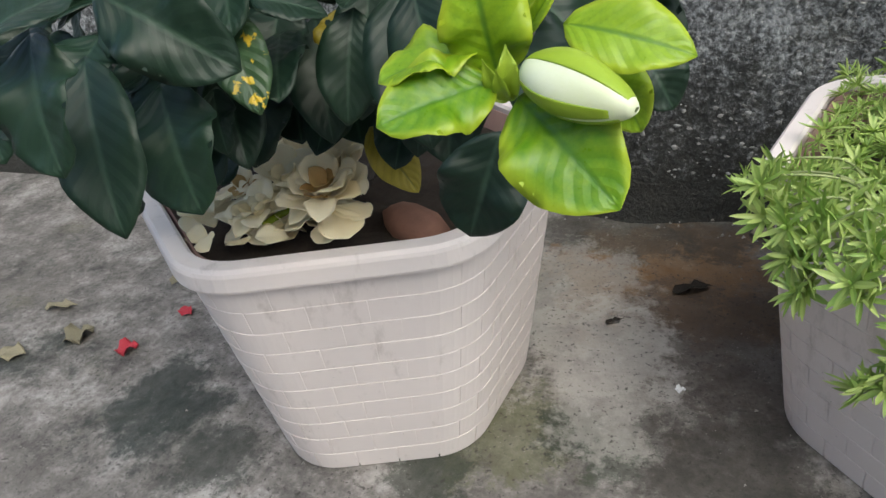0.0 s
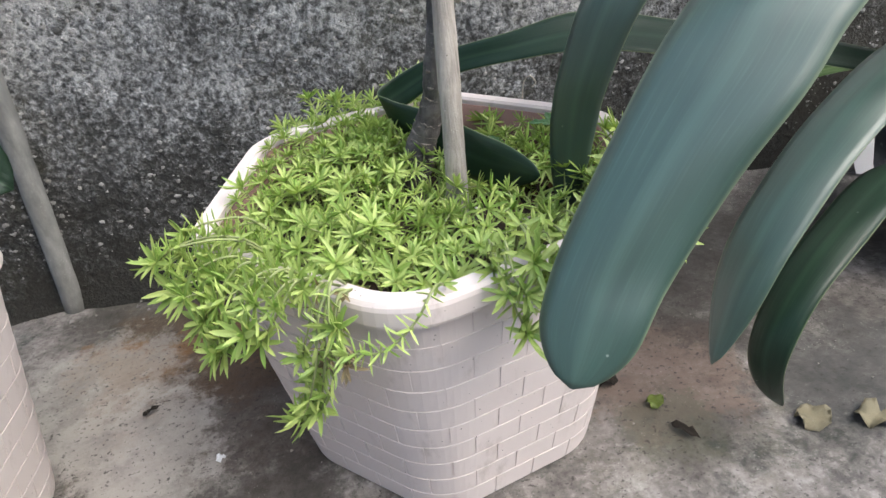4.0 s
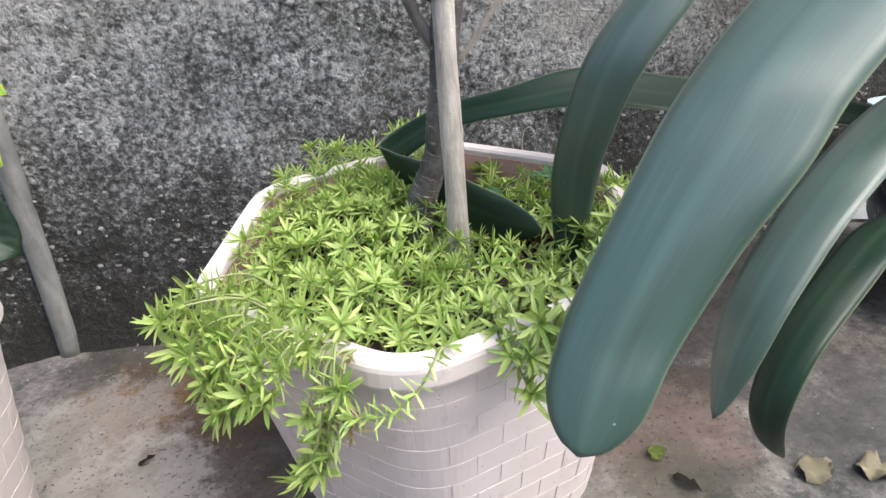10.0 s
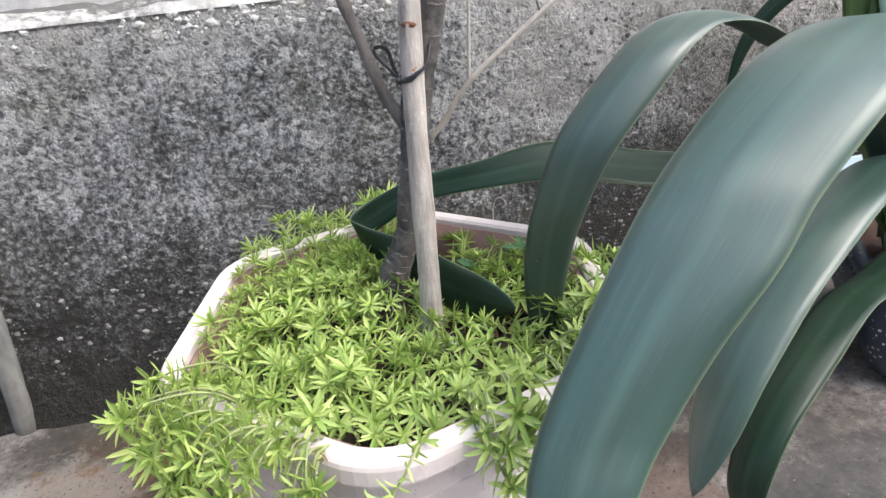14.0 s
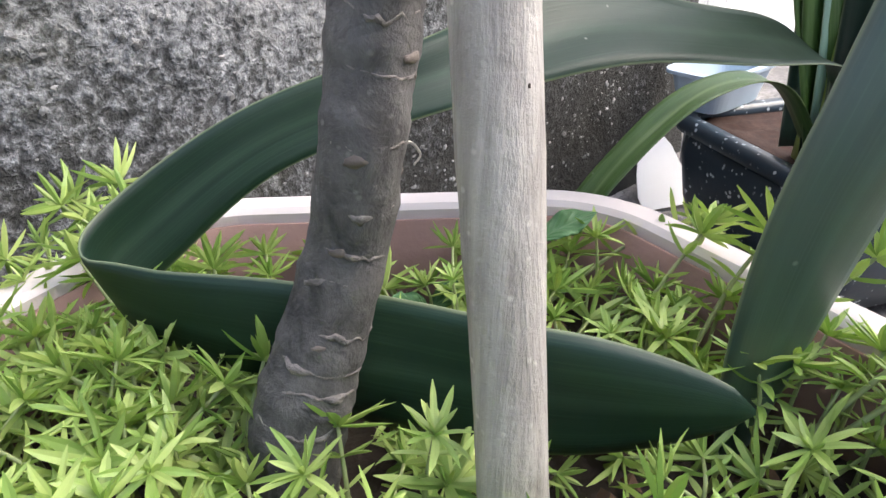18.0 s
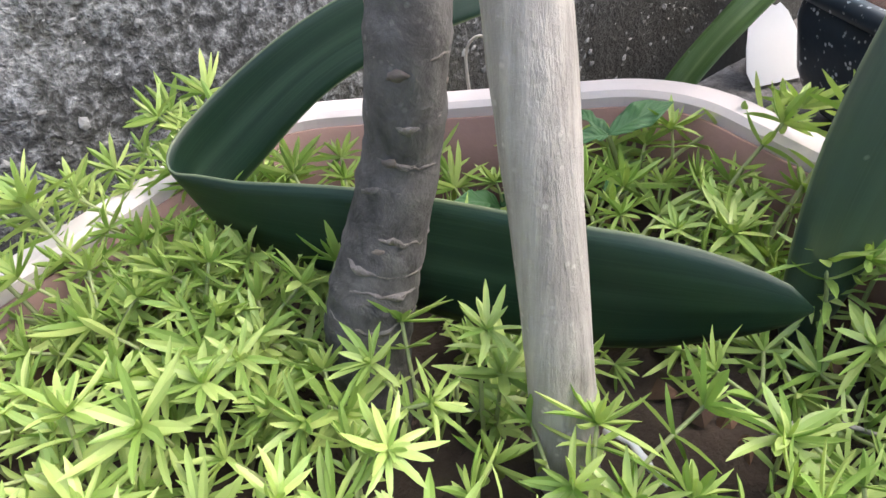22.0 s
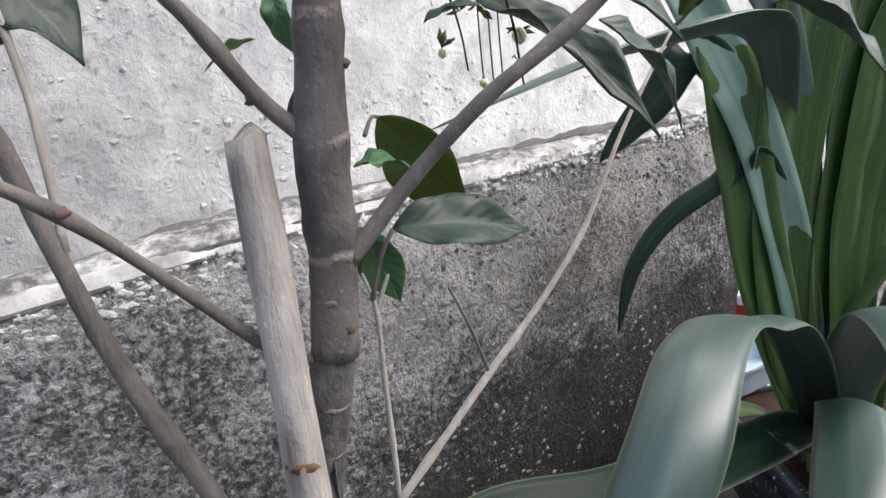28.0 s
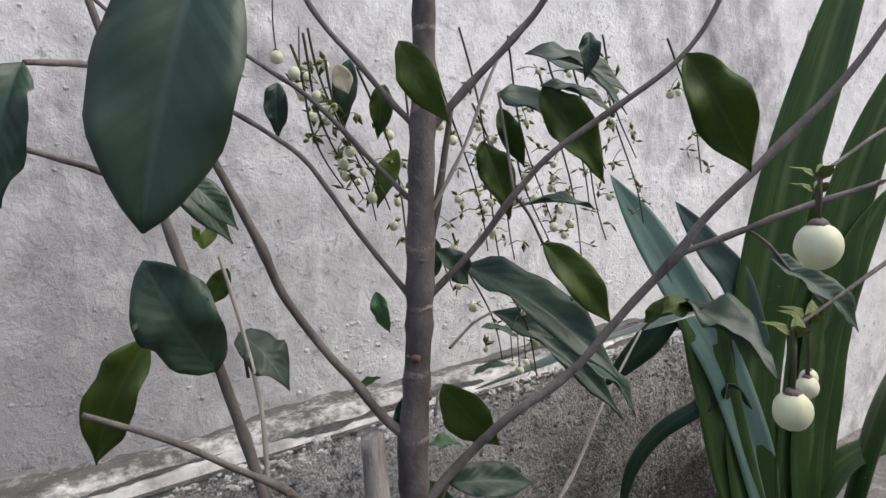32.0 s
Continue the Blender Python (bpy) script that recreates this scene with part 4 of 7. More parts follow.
def sedum_carpet():
    rng = np.random.default_rng(11)
    shoots = []
    tries = 0
    heads = []
    while len(shoots) < 400 and tries < 16000:
        tries += 1
        x, y = rng.uniform(-0.2, 0.2, 2)
        a = math.atan2(y, x)
        edge = math.cos(math.pi / 6) / math.cos((a + math.pi / 6) % (math.pi / 3) - math.pi / 6)
        r = math.hypot(x, y) / (0.189 * edge)
        if r > 1.0:
            continue
        w = local_b(x, y)
        bare = math.hypot(w.x - 0.573, w.y - 0.528) < 0.03 or (w.x > 0.555 and w.y > 0.648) or math.hypot(w.x - 0.652, w.y - 0.612) < 0.02 or (rng.random() < 0.6 and math.hypot(w.x - 0.565, w.y - 0.63) < 0.025)
        near_stems = math.hypot(w.x - 0.543, w.y - 0.543) < 0.019 or math.hypot(w.x - 0.52, w.y - 0.604) < 0.02
        lying = abs((w.x - 0.552) * 0.84 + (w.y - 0.59) * 0.53) < 0.014 and 0.5 < w.y < 0.69
        if bare or near_stems or (lying and rng.random() < 0.93):
            continue
        back = max(0.0, w.y - 0.6) / 0.15 if w.x > 0.55 else 0.0
        tuft = 0.03 * max(0.0, noise.noise(Vector((w.x * 30, w.y * 30, 3.3))))
        front_left = max(0.0, (0.5 - w.x) + (0.55 - w.y)) / 0.3
        tall = rng.uniform(0.02, 0.038) * (1 - 0.35 * min(1, back)) + 0.02 * min(1, front_left)
        if abs((w.x - 0.552) * 0.84 + (w.y - 0.59) * 0.53) < 0.024 and w.y < 0.6:
            tall, tuft = tall * 0.4, 0.0
        lean = np.array([w.x - PLANTER_B[0], w.y - PLANTER_B[1], 0.0]) * (0.1 + 1.0 * max(0, r - 0.72)) * 1.2
        lean[:2] += rng.normal(0, 0.022, 2)
        bare_front = w.y < 0.46 and 0.43 < w.x < 0.62
        if bare_front:
            if r > 0.9:
                continue
            lean *= 0.3
        if (w.x < 0.43 and w.y > 0.5) or (w.x > 0.63 and w.y > 0.46):
            if r > 0.9:
                continue
            lean *= 0.25
        base = np.array([w.x, w.y, 0.224 - 0.014 * min(1, back)])
        tip = base + lean * (0.6 + tall * 10) * 0.6 + np.array([0, 0, tall + tuft + (0.01 if w.x < 0.55 and w.y > 0.55 else 0)])
        if r > 0.85 and w.y < 0.5 and not bare_front:
            tip[2] = max(tip[2], 0.272 + 0.012 * min(1, front_left))
        mid = (base + tip) / 2 + np.array([0, 0, 0.007]) - lean * 0.12
        gap = 0.0145 + 0.006 * noise.noise(Vector((w.x * 19, w.y * 19, 8.1)))
        if any((tip[0] - h[0]) ** 2 + (tip[1] - h[1]) ** 2 < gap * gap for h in heads):
            continue
        heads.append(tip)
        shoots.append((spline([base, mid, tip], 4), 0.0095, 0.3))
    # short young shoots that close the ground between the tall ones
    for path, spacing, first in list(shoots)[::2]:
        jog = np.array((*rng.normal(0, 0.008, 2), 0.0))
        low = np.array(path[0]) + jog
        tip = low + np.array((*rng.normal(0, 0.008, 2), rng.uniform(0.45, 0.7) * (path[-1][2] - path[0][2])))
        if math.hypot(tip[0] - 0.573, tip[1] - 0.528) > 0.035 and math.hypot(tip[0] - 0.543, tip[1] - 0.543) > 0.02:
            shoots.append((spline([low, (low + tip) / 2, tip], 4), spacing, first))
    verts, faces = sedum_leaves(shoots, rng)
    tagged(made("sedum_carpet", to_mesh("sedum_carpet", verts, faces, smooth=False), SEDUM), "dense fresh lime-green sedum filling the planter", "sedum", kind="stuff")
    verts, faces = stem_tubes(shoots, 0.0009)
    tagged(made("sedum_stalks", to_mesh("sedum_stalks", verts, faces), SEDUM_PALE), "thin pale stems of the sedum", "sedum stems", kind="stuff")


def trailing(points, seed, spacing=0.012, first=0.35, size=1.1, label="trailing lime-green sedum shoot hanging over the planter rim", material=None, upturned=True):
    rng = np.random.default_rng(seed)
    line = spline(points, 6)
    stem = thing("sedum_shoot", label, "sedum shoot", "sedum shoots over the rim", points[0])
    back = Matrix.Translation(-Vector(points[0]))
    away = unit(np.array((line[-1][0] - PLANTER_B[0], line[-1][1] - PLANTER_B[1], 0.0)))
    facing = unit(away * rng.uniform(0.3, 0.9) + np.array((rng.normal() * 0.25, rng.normal() * 0.25, rng.uniform(0.5, 1.0))))
    verts, faces = sedum_leaves([(line, spacing, first)], rng, size, 0.0018, facing if upturned else None)
    made("foliage", to_mesh("foliage", verts, faces, smooth=False), material or SEDUM, stem, matrix=back)
    verts, faces = stem_tubes([(line, spacing, first)], 0.0011)
    made("stem", to_mesh("stem", verts, faces), SEDUM_PALE, stem, matrix=back)
    return stem


sedum_carpet()

for seed, points in enumerate((
    [(0.4, 0.47, 0.245), (0.372, 0.458, 0.292), (0.335, 0.455, 0.3), (0.304, 0.46, 0.284)],
    [(0.4, 0.46, 0.245), (0.37, 0.445, 0.285), (0.345, 0.44, 0.288), (0.32, 0.445, 0.27)],
    [(0.41, 0.45, 0.245), (0.378, 0.428, 0.29), (0.352, 0.425, 0.275), (0.338, 0.426, 0.252)],
    [(0.41, 0.44, 0.245), (0.385, 0.42, 0.285), (0.358, 0.412, 0.262), (0.347, 0.41, 0.238)],
    [(0.43, 0.43, 0.25), (0.408, 0.398, 0.288), (0.39, 0.388, 0.272), (0.374, 0.392, 0.25)],
    [(0.44, 0.43, 0.25), (0.42, 0.39, 0.284), (0.405, 0.378, 0.258), (0.398, 0.382, 0.238)],
    [(0.45, 0.42, 0.25), (0.424, 0.385, 0.28), (0.412, 0.376, 0.235), (0.403, 0.39, 0.195), (0.39, 0.395, 0.172)],
    [(0.44, 0.42, 0.25), (0.43, 0.38, 0.277), (0.42, 0.37, 0.24), (0.412, 0.38, 0.21), (0.4, 0.386, 0.185)],
    [(0.4, 0.5, 0.245), (0.375, 0.5, 0.285), (0.345, 0.495, 0.292), (0.325, 0.497, 0.285)],
    [(0.42, 0.44, 0.245), (0.4, 0.41, 0.29), (0.38, 0.4, 0.284), (0.365, 0.403, 0.268)],
    [(0.55, 0.44, 0.245), (0.541, 0.392, 0.283), (0.538, 0.366, 0.262), (0.546, 0.362, 0.232)],
    [(0.57, 0.44, 0.245), (0.56, 0.392, 0.283), (0.556, 0.368, 0.262), (0.561, 0.366, 0.24)],
    [(0.58, 0.45, 0.245), (0.574, 0.398, 0.285), (0.577, 0.378, 0.27), (0.582, 0.374, 0.252)],
    [(0.54, 0.43, 0.25), (0.536, 0.4, 0.284), (0.534, 0.38, 0.278), (0.536, 0.368, 0.263)],
    [(0.56, 0.43, 0.25), (0.56, 0.405, 0.29), (0.562, 0.385, 0.284), (0.568, 0.374, 0.27)],
    [(0.59, 0.45, 0.25), (0.597, 0.42, 0.285), (0.603, 0.402, 0.276), (0.607, 0.395, 0.258)],
    [(0.61, 0.47, 0.25), (0.63, 0.44, 0.285), (0.64, 0.425, 0.276), (0.646, 0.418, 0.256)],
    [(0.64, 0.49, 0.25), (0.66, 0.465, 0.284), (0.671, 0.45, 0.272), (0.675, 0.444, 0.252)],
    [(0.65, 0.52, 0.24), (0.668, 0.51, 0.275), (0.684, 0.5, 0.292)],
    [(0.65, 0.545, 0.238), (0.672, 0.54, 0.27), (0.688, 0.534, 0.288)],
    [(0.64, 0.5, 0.24), (0.65, 0.482, 0.278), (0.66, 0.47, 0.292)],
    [(0.65, 0.57, 0.235), (0.67, 0.565, 0.262), (0.69, 0.56, 0.278)],
    [(0.66, 0.62, 0.225), (0.695, 0.6, 0.252), (0.716, 0.585, 0.262), (0.735, 0.572, 0.262)],
    [(0.45, 0.7, 0.225), (0.444, 0.715, 0.262), (0.438, 0.73, 0.28), (0.434, 0.74, 0.294)],
    [(0.47, 0.7, 0.225), (0.468, 0.715, 0.258), (0.464, 0.73, 0.274), (0.462, 0.74, 0.286)],
    [(0.6, 0.68, 0.205), (0.607, 0.695, 0.232), (0.612, 0.705, 0.25)],
)):
    trailing(points, seed + 20)
    if seed < 18:
        jog = np.random.default_rng(seed + 300)
        slide = jog.normal(0, 0.007, 3)
        cut = points[:-1] + [tuple(0.55 * np.array(points[-1]) + 0.45 * np.array(points[-2]))] if len(points) > 3 else points
        trailing([tuple(np.array(p) + slide * (k / (len(cut) - 1)) * 2 + (0, 0, 0.004 * k / (len(cut) - 1))) for k, p in enumerate(cut)], seed + 120)
trailing([(0.5, 0.385, 0.268), (0.488, 0.356, 0.29), (0.472, 0.345, 0.275), (0.45, 0.345, 0.258), (0.428, 0.352, 0.256)], 60, 0.0062, 0.05, 0.95, "pale stretched sedum shoot lying across the planter rim", upturned=False)
trailing([(0.45, 0.43, 0.25), (0.43, 0.385, 0.277), (0.427, 0.375, 0.25), (0.425, 0.38, 0.225)], 61, 0.009, 0.3, 0.7, "straw-brown withered sedum shoot hanging over the rim", SEDUM_DRY)
trailing([(0.44, 0.44, 0.25), (0.416, 0.4, 0.277), (0.411, 0.392, 0.245), (0.413, 0.395, 0.22)], 62, 0.009, 0.3, 0.7, "straw-brown withered sedum shoot hanging over the rim", SEDUM_DRY)

# ---- stake, tie and shrub in the overgrown planter ----
def stake():
    pole = thing("wooden_stake", "weathered grey wooden stake tied to the shrub, sawn flat", "stake", at=(0.541, 0.539, 0.2))
    back = Matrix.Translation((-0.541, -0.539, -0.2))
    foot, head = np.array((0.5417, 0.5405, 0.214)), np.array((0.5667, 0.5892, 0.634))
    rows = []
    for u in np.linspace(0, 1, 40):
        p = foot + (head - foot) * u
        p[0] += 0.0012 * math.sin(7 * u + 1)
        rows.append((*p, 0.0097 - 0.0012 * u + 0.0003 * math.sin(23 * u)))
    rows.append((*(head + (head - foot) * 0.003), 0.0066))
    verts, faces = tube_data(np.array(rows), 16, 0.012, 5)
    made("pole", to_mesh("pole", verts, faces), STAKE, pole, matrix=back)
    for z, width, seed in ((0.466, 0.0058, 1), (0.4985, 0.006, 2)):
        u = (z - foot[2]) / (head[2] - foot[2])
        p = foot + (head - foot) * u
        way = unit(np.array((0.455 - p[0], 0.42 - p[1], 0.0)))
        blob("knot", STAKE_MARK, pole, (width, 0.0019, 0.0034), tuple(p + way * 0.0074 - np.array((0.541, 0.539, 0.2))), seed, 0.8, "rust-red branch scar").rotation_euler = (0.1, 0, math.atan2(way[1], way[0]) - math.pi / 2)
    for z, turn in ((0.37, 0.35),):
        u = (z - foot[2]) / (head[2] - foot[2])
        p = foot + (head - foot) * u
        a = math.atan2(0.42 - p[1], 0.455 - p[0]) + turn
        blob("dark_spot", DARK_LITTER, pole, (0.0011, 0.0011, 0.0014), tuple(p + 0.0087 * np.array((math.cos(a), math.sin(a), 0)) - np.array((0.541, 0.539, 0.2))), 3, 0.3, detail=1)


def ribbon(name, points, width, material, parent, side=(0.3, -0.4, 0.85), label=""):
    line = np.array(points, dtype=float)
    rows = np.hstack([line, np.full((len(line), 1), width)])
    return strap(name, rows, [side], material, parent, label, channel=0.5, steps=6, columns=5, blunt=0.05, ripple=0.25, thickness=0.0007)


def tie():
    band = thing("plastic_tie", "black plastic strip knotted round stake and stem", "plant tie", at=(0.5445, 0.571, 0.458))
    lump = blob("knot", TIE, band, (0.0035, 0.003, 0.004), (0, 0, 0), 2, 0.5)
    for name, pts, w in (
        ("band", [(0, 0, 0), (0.002, -0.0085, 0.001), (0.0085, -0.0135, 0.003), (0.0175, -0.0125, 0.008), (0.0238, -0.004, 0.014), (0.029, 0.008, 0.022), (0.031, 0.018, 0.03)], 0.0024),
        ("loop", [(0, 0, 0), (-0.003, 0.001, 0.012), (-0.006, 0.002, 0.023), (-0.012, 0.004, 0.0265), (-0.0165, 0.005, 0.0245), (-0.014, 0.004, 0.018), (-0.006, 0.002, 0.008), (0, -0.001, 0.0)], 0.0017),
        ("tail", [(0, 0, 0), (0.004, -0.002, -0.012), (0.003, 0.002, -0.024), (0.001, 0.004, -0.036), (-0.002, 0.003, -0.044)], 0.0022),
        ("tail", [(0, 0, 0), (0.006, 0.002, -0.016), (0.01, 0.008, -0.04), (0.011, 0.011, -0.066)], 0.0018),
    ):
        ribbon(name, pts, w, TIE, band)


LEAVES = [blade_mesh("leaf", ratio, fold, curl, twist, wave, widest, point, seed, 17, 9, acute) for seed, (ratio, fold, curl, twist, wave, widest, point, acute) in enumerate((
    (0.46, 0.3, 0.5, 0.0, 0.1, 0.45, 0.72, 0.42), (0.5, 0.2, 0.9, 0.25, 0.12, 0.42, 0.75, 0.42), (0.3, 0.45, 0.7, -0.2, 0.12, 0.45, 0.8, 0.42), (0.62, 0.25, 0.35, 0.1, 0.07, 0.46, 0.62, 0.42), (0.56, 0.2, -0.3, 0.0, 0.07, 0.48, 0.66, 0.42), (0.42, 0.5, 0.9, 0.4, 0.17, 0.44, 0.85, 0.42), (0.5, 0.42, 0.7, -0.35, 0.15, 0.45, 0.8, 0.42), (0.52, 0.16, 0.5, 0.1, 0.05, 0.5, 0.6, 0.14), (0.64, 0.22, 0.5, -0.25, 0.11, 0.52, 0.55, 0.12)))]


def variant(kind, material, cache={}):
    """A leaf mesh of one kind in one material, shared by all leaves that use it."""
    if (kind, material.name) not in cache:
        mesh = LEAVES[kind].copy()
        mesh.materials.append(material)
        cache[kind, material.name] = mesh
    return cache[kind, material.name]


def leaf(parent, base, tip, face, kind, material, label="", grow=1.0, wide=1.0, origin=(0, 0, 0)):
    o = Vector(origin)
    base, tip = Vector(base) - o, Vector(tip) - o
    tip = base + (tip - base) * grow
    m = leaf_pose(base, tip, face) @ Matrix.Diagonal((wide, 1, 1, 1))
    return made("leaf", variant(kind, material), material, parent, label, m)


SHRUB_AT = (0.512, 0.607, 0.22)


def shrub():
    plant = thing("flowering_shrub", "bare-stemmed shrub with drooping leaves and white buds, tied to a stake", "shrub", at=SHRUB_AT)
    back = -Vector(SHRUB_AT)

    def limb(name, points, material=TWIG, sides=9, steps=6, rings=(), label="", wobble=0.03):
        rings = rings or ((0.22, 0.5, 0.76) if name == "branch" else ())
        slim = 0.66 if name == "branch" else 1.0
        ob = tube(name, [(p[0] + back.x, p[1] + back.y, p[2] + back.z, p[3] * slim) for p in points], material, plant, label, sides, steps, wobble, len(points), rings)
        return ob

    trunk = [(0.516, 0.606, 0.212, 0.0125), (0.519, 0.608, 0.24, 0.0138), (0.523, 0.609, 0.258, 0.014), (0.528, 0.608, 0.274, 0.0138), (0.5355, 0.606, 0.293, 0.0124), (0.5445, 0.603, 0.319, 0.0112), (0.5475, 0.598, 0.347, 0.0109)]
    trunk += [(0.553, 0.598, 0.37, 0.0112), (0.557, 0.596, 0.4, 0.0118), (0.561, 0.595, 0.43, 0.0128), (0.568, 0.593, 0.46, 0.0112), (0.579, 0.59, 0.5, 0.0107), (0.587, 0.585, 0.536, 0.0098)]
    limb("trunk", trunk, TRUNK, 22, 10, tuple(0.06 + 0.066 * k for k in range(13)), "grey trunk ringed with bud scars", 0.016)
    core = spline(trunk, 10)
    ring_rng = np.random.default_rng(31)
    for z in (0.262, 0.271, 0.28, 0.2875, 0.297, 0.3115, 0.3215, 0.333, 0.3485, 0.3645, 0.381, 0.398, 0.4135, 0.429, 0.447, 0.468, 0.489, 0.511):
        i = int(np.argmin(np.abs(core[:, 2] - z)))
        c, r = core[i, :3], core[i, 3]
        axis = unit(core[min(i + 1, len(core) - 1), :3] - core[i - 1, :3]) + np.array((ring_rng.normal() * 0.1, ring_rng.normal() * 0.1, 0))
        one = unit(np.cross(unit(axis), (0.2, 1, 0)))
        two = np.cross(unit(axis), one)
        start, sweep, knot = ring_rng.uniform(-1.0, 0.6), ring_rng.uniform(4.3, 5.9), ring_rng.uniform(-0.4, 2.2)
        line = []
        for k in range(34):
            a = start + sweep * k / 33
            swell = math.exp(-(((a - knot) / 0.22) ** 2))
            taper = min(1.0, 5 * k / 33, 5 * (1 - k / 33))
            wide = (0.0004 + 0.0003 * ring_rng.random() + 0.001 * swell) * (0.35 + 0.65 * taper)
            q = c + (one * math.cos(a) + two * math.sin(a)) * (r * 0.975) + unit(axis) * (0.0007 * math.sin(3 * a + z * 400) + 0.0004 * ring_rng.normal() - 0.0006 * swell)
            line.append((*(q + np.array(back)), wide))
        v, f = tube_data(np.array(line), 6, 0.16, int(z * 1000))
        made("leaf_scar", to_mesh("leaf_scar", v, f), RING_SCAR, plant, "pale corky leaf scar round the trunk" if z == 0.297 else "")
    upper = [(0.587, 0.585, 0.533, 0.0109), (0.592, 0.58, 0.58, 0.0103), (0.594, 0.578, 0.62, 0.0112), (0.599, 0.574, 0.665, 0.0094), (0.604, 0.571, 0.71, 0.0092), (0.608, 0.568, 0.757, 0.0096)]
    upper += [(0.613, 0.565, 0.82, 0.0086), (0.618, 0.562, 0.868, 0.0084), (0.622, 0.56, 0.92, 0.0072), (0.63, 0.556, 1.02, 0.006), (0.634, 0.553, 1.12, 0.0045)]
    limb("upper_stem", upper, UPPER_BARK, 14, 8, (0.13, 0.22, 0.31, 0.4, 0.46, 0.52, 0.6, 0.66, 0.73, 0.8), "upper stem with swollen nodes", 0.015)
    bark_line = [tuple(q) for q in core] + [tuple(q) for q in spline(upper, 6)]
    for x, y, z, s in ((0.5395, 0.5915, 0.347, 1.0), (0.5365, 0.597, 0.322, 0.8), (0.555, 0.5875, 0.369, 1.1), (0.527, 0.5985, 0.296, 0.8), (0.517, 0.602, 0.278, 0.7), (0.5835, 0.5735, 0.561, 1.0), (0.5565, 0.5905, 0.34, 0.7), (0.589, 0.571, 0.69, 0.8), (0.604, 0.559, 0.757, 0.9)):
        c = min(bark_line, key=lambda q: abs(q[2] - z))
        out = Vector((x - c[0], y - c[1], 0)).normalized() * c[3]
        blob("bud_scar", TRUNK_SCAR, plant, (0.003 * s, 0.0008 * s, 0.0016 * s), (c[0] + out.x + back.x, c[1] + out.y + back.y, z + back.z), int(1000 * z) % 7, 0.45, "pale raised bud scar").rotation_euler = (0, 0, math.atan2(out.y, out.x) + math.pi / 2)

    for x, y, z, s in ((0.5930, 0.5720, 0.6170, 1.5), (0.5890, 0.5780, 0.5500, 1.4), (0.6060, 0.5700, 0.6570, 0.9), (0.5950, 0.5700, 0.6630, 1.0), (0.5960, 0.5660, 0.6890, 1.0), (0.5790, 0.6000, 0.6470, 1.0), (0.4960, 0.5650, 0.6250, 0.8), (0.5910, 0.5760, 0.5470, 1.2)):
        blob("node", NODE_BARK, plant, (0.0042 * s, 0.003 * s, 0.0026 * s), (x + back.x, y + back.y, z + back.z), int(1000 * z) % 7, 0.5, "rusty swollen node")

    limb("branch", [(0.556, 0.594, 0.405, 0.0095), (0.546, 0.598, 0.424, 0.0085), (0.535, 0.603, 0.447, 0.0074), (0.524, 0.608, 0.486, 0.007), (0.511, 0.615, 0.53, 0.0066), (0.501, 0.621, 0.573, 0.0062), (0.492, 0.627, 0.63, 0.0058), (0.483, 0.633, 0.68, 0.0056), (0.47, 0.642, 0.75, 0.005), (0.455, 0.652, 0.83, 0.0045), (0.444, 0.66, 0.9, 0.004), (0.43, 0.672, 0.98, 0.0035), (0.42, 0.68, 1.06, 0.003)], TWIG, 12, 7, (0.3, 0.52, 0.7))
    limb("branch", [(0.555, 0.6, 0.42, 0.0045), (0.562, 0.606, 0.46, 0.004), (0.572, 0.608, 0.53, 0.0036), (0.579, 0.612, 0.6, 0.003)])
    limb("branch", [(0.592, 0.578, 0.627, 0.0062), (0.575, 0.584, 0.648, 0.0052), (0.559, 0.588, 0.675, 0.0047), (0.541, 0.59, 0.701, 0.0046), (0.515, 0.588, 0.745, 0.0043), (0.503, 0.585, 0.779, 0.0045), (0.486, 0.586, 0.822, 0.0038), (0.466, 0.586, 0.872, 0.0034), (0.445, 0.586, 0.93, 0.003), (0.42, 0.585, 1.0, 0.0026)], rings=(0.2, 0.55, 0.72))
    limb("branch", [(0.582, 0.587, 0.53, 0.004), (0.56, 0.59, 0.545, 0.0042), (0.522, 0.585, 0.593, 0.0038), (0.497, 0.58, 0.622, 0.004), (0.465, 0.568, 0.651, 0.0032), (0.43, 0.555, 0.683, 0.0028), (0.39, 0.545, 0.712, 0.0022)], rings=(0.5,))
    limb("branch", [(0.596, 0.576, 0.575, 0.0062), (0.622, 0.56, 0.606, 0.0055), (0.651, 0.54, 0.636, 0.005), (0.691, 0.513, 0.668, 0.0046), (0.725, 0.49, 0.71, 0.0046), (0.755, 0.469, 0.746, 0.005), (0.772, 0.457, 0.771, 0.0044), (0.809, 0.432, 0.81, 0.0046), (0.85, 0.404, 0.856, 0.004), (0.88, 0.385, 0.9, 0.003)], rings=(0.3, 0.55, 0.8))
    limb("branch", [(0.755, 0.469, 0.746, 0.0036), (0.794, 0.442, 0.76, 0.0033), (0.822, 0.422, 0.771, 0.0032), (0.87, 0.39, 0.785, 0.0028)])
    limb("branch", [(0.606, 0.569, 0.725, 0.0042), (0.64, 0.547, 0.762, 0.0036), (0.664, 0.53, 0.796, 0.0034), (0.688, 0.514, 0.823, 0.0033), (0.722, 0.491, 0.848, 0.0032), (0.758, 0.466, 0.876, 0.0028), (0.78, 0.45, 0.91, 0.0024), (0.8, 0.435, 0.97, 0.002), (0.82, 0.42, 1.04, 0.0018)])
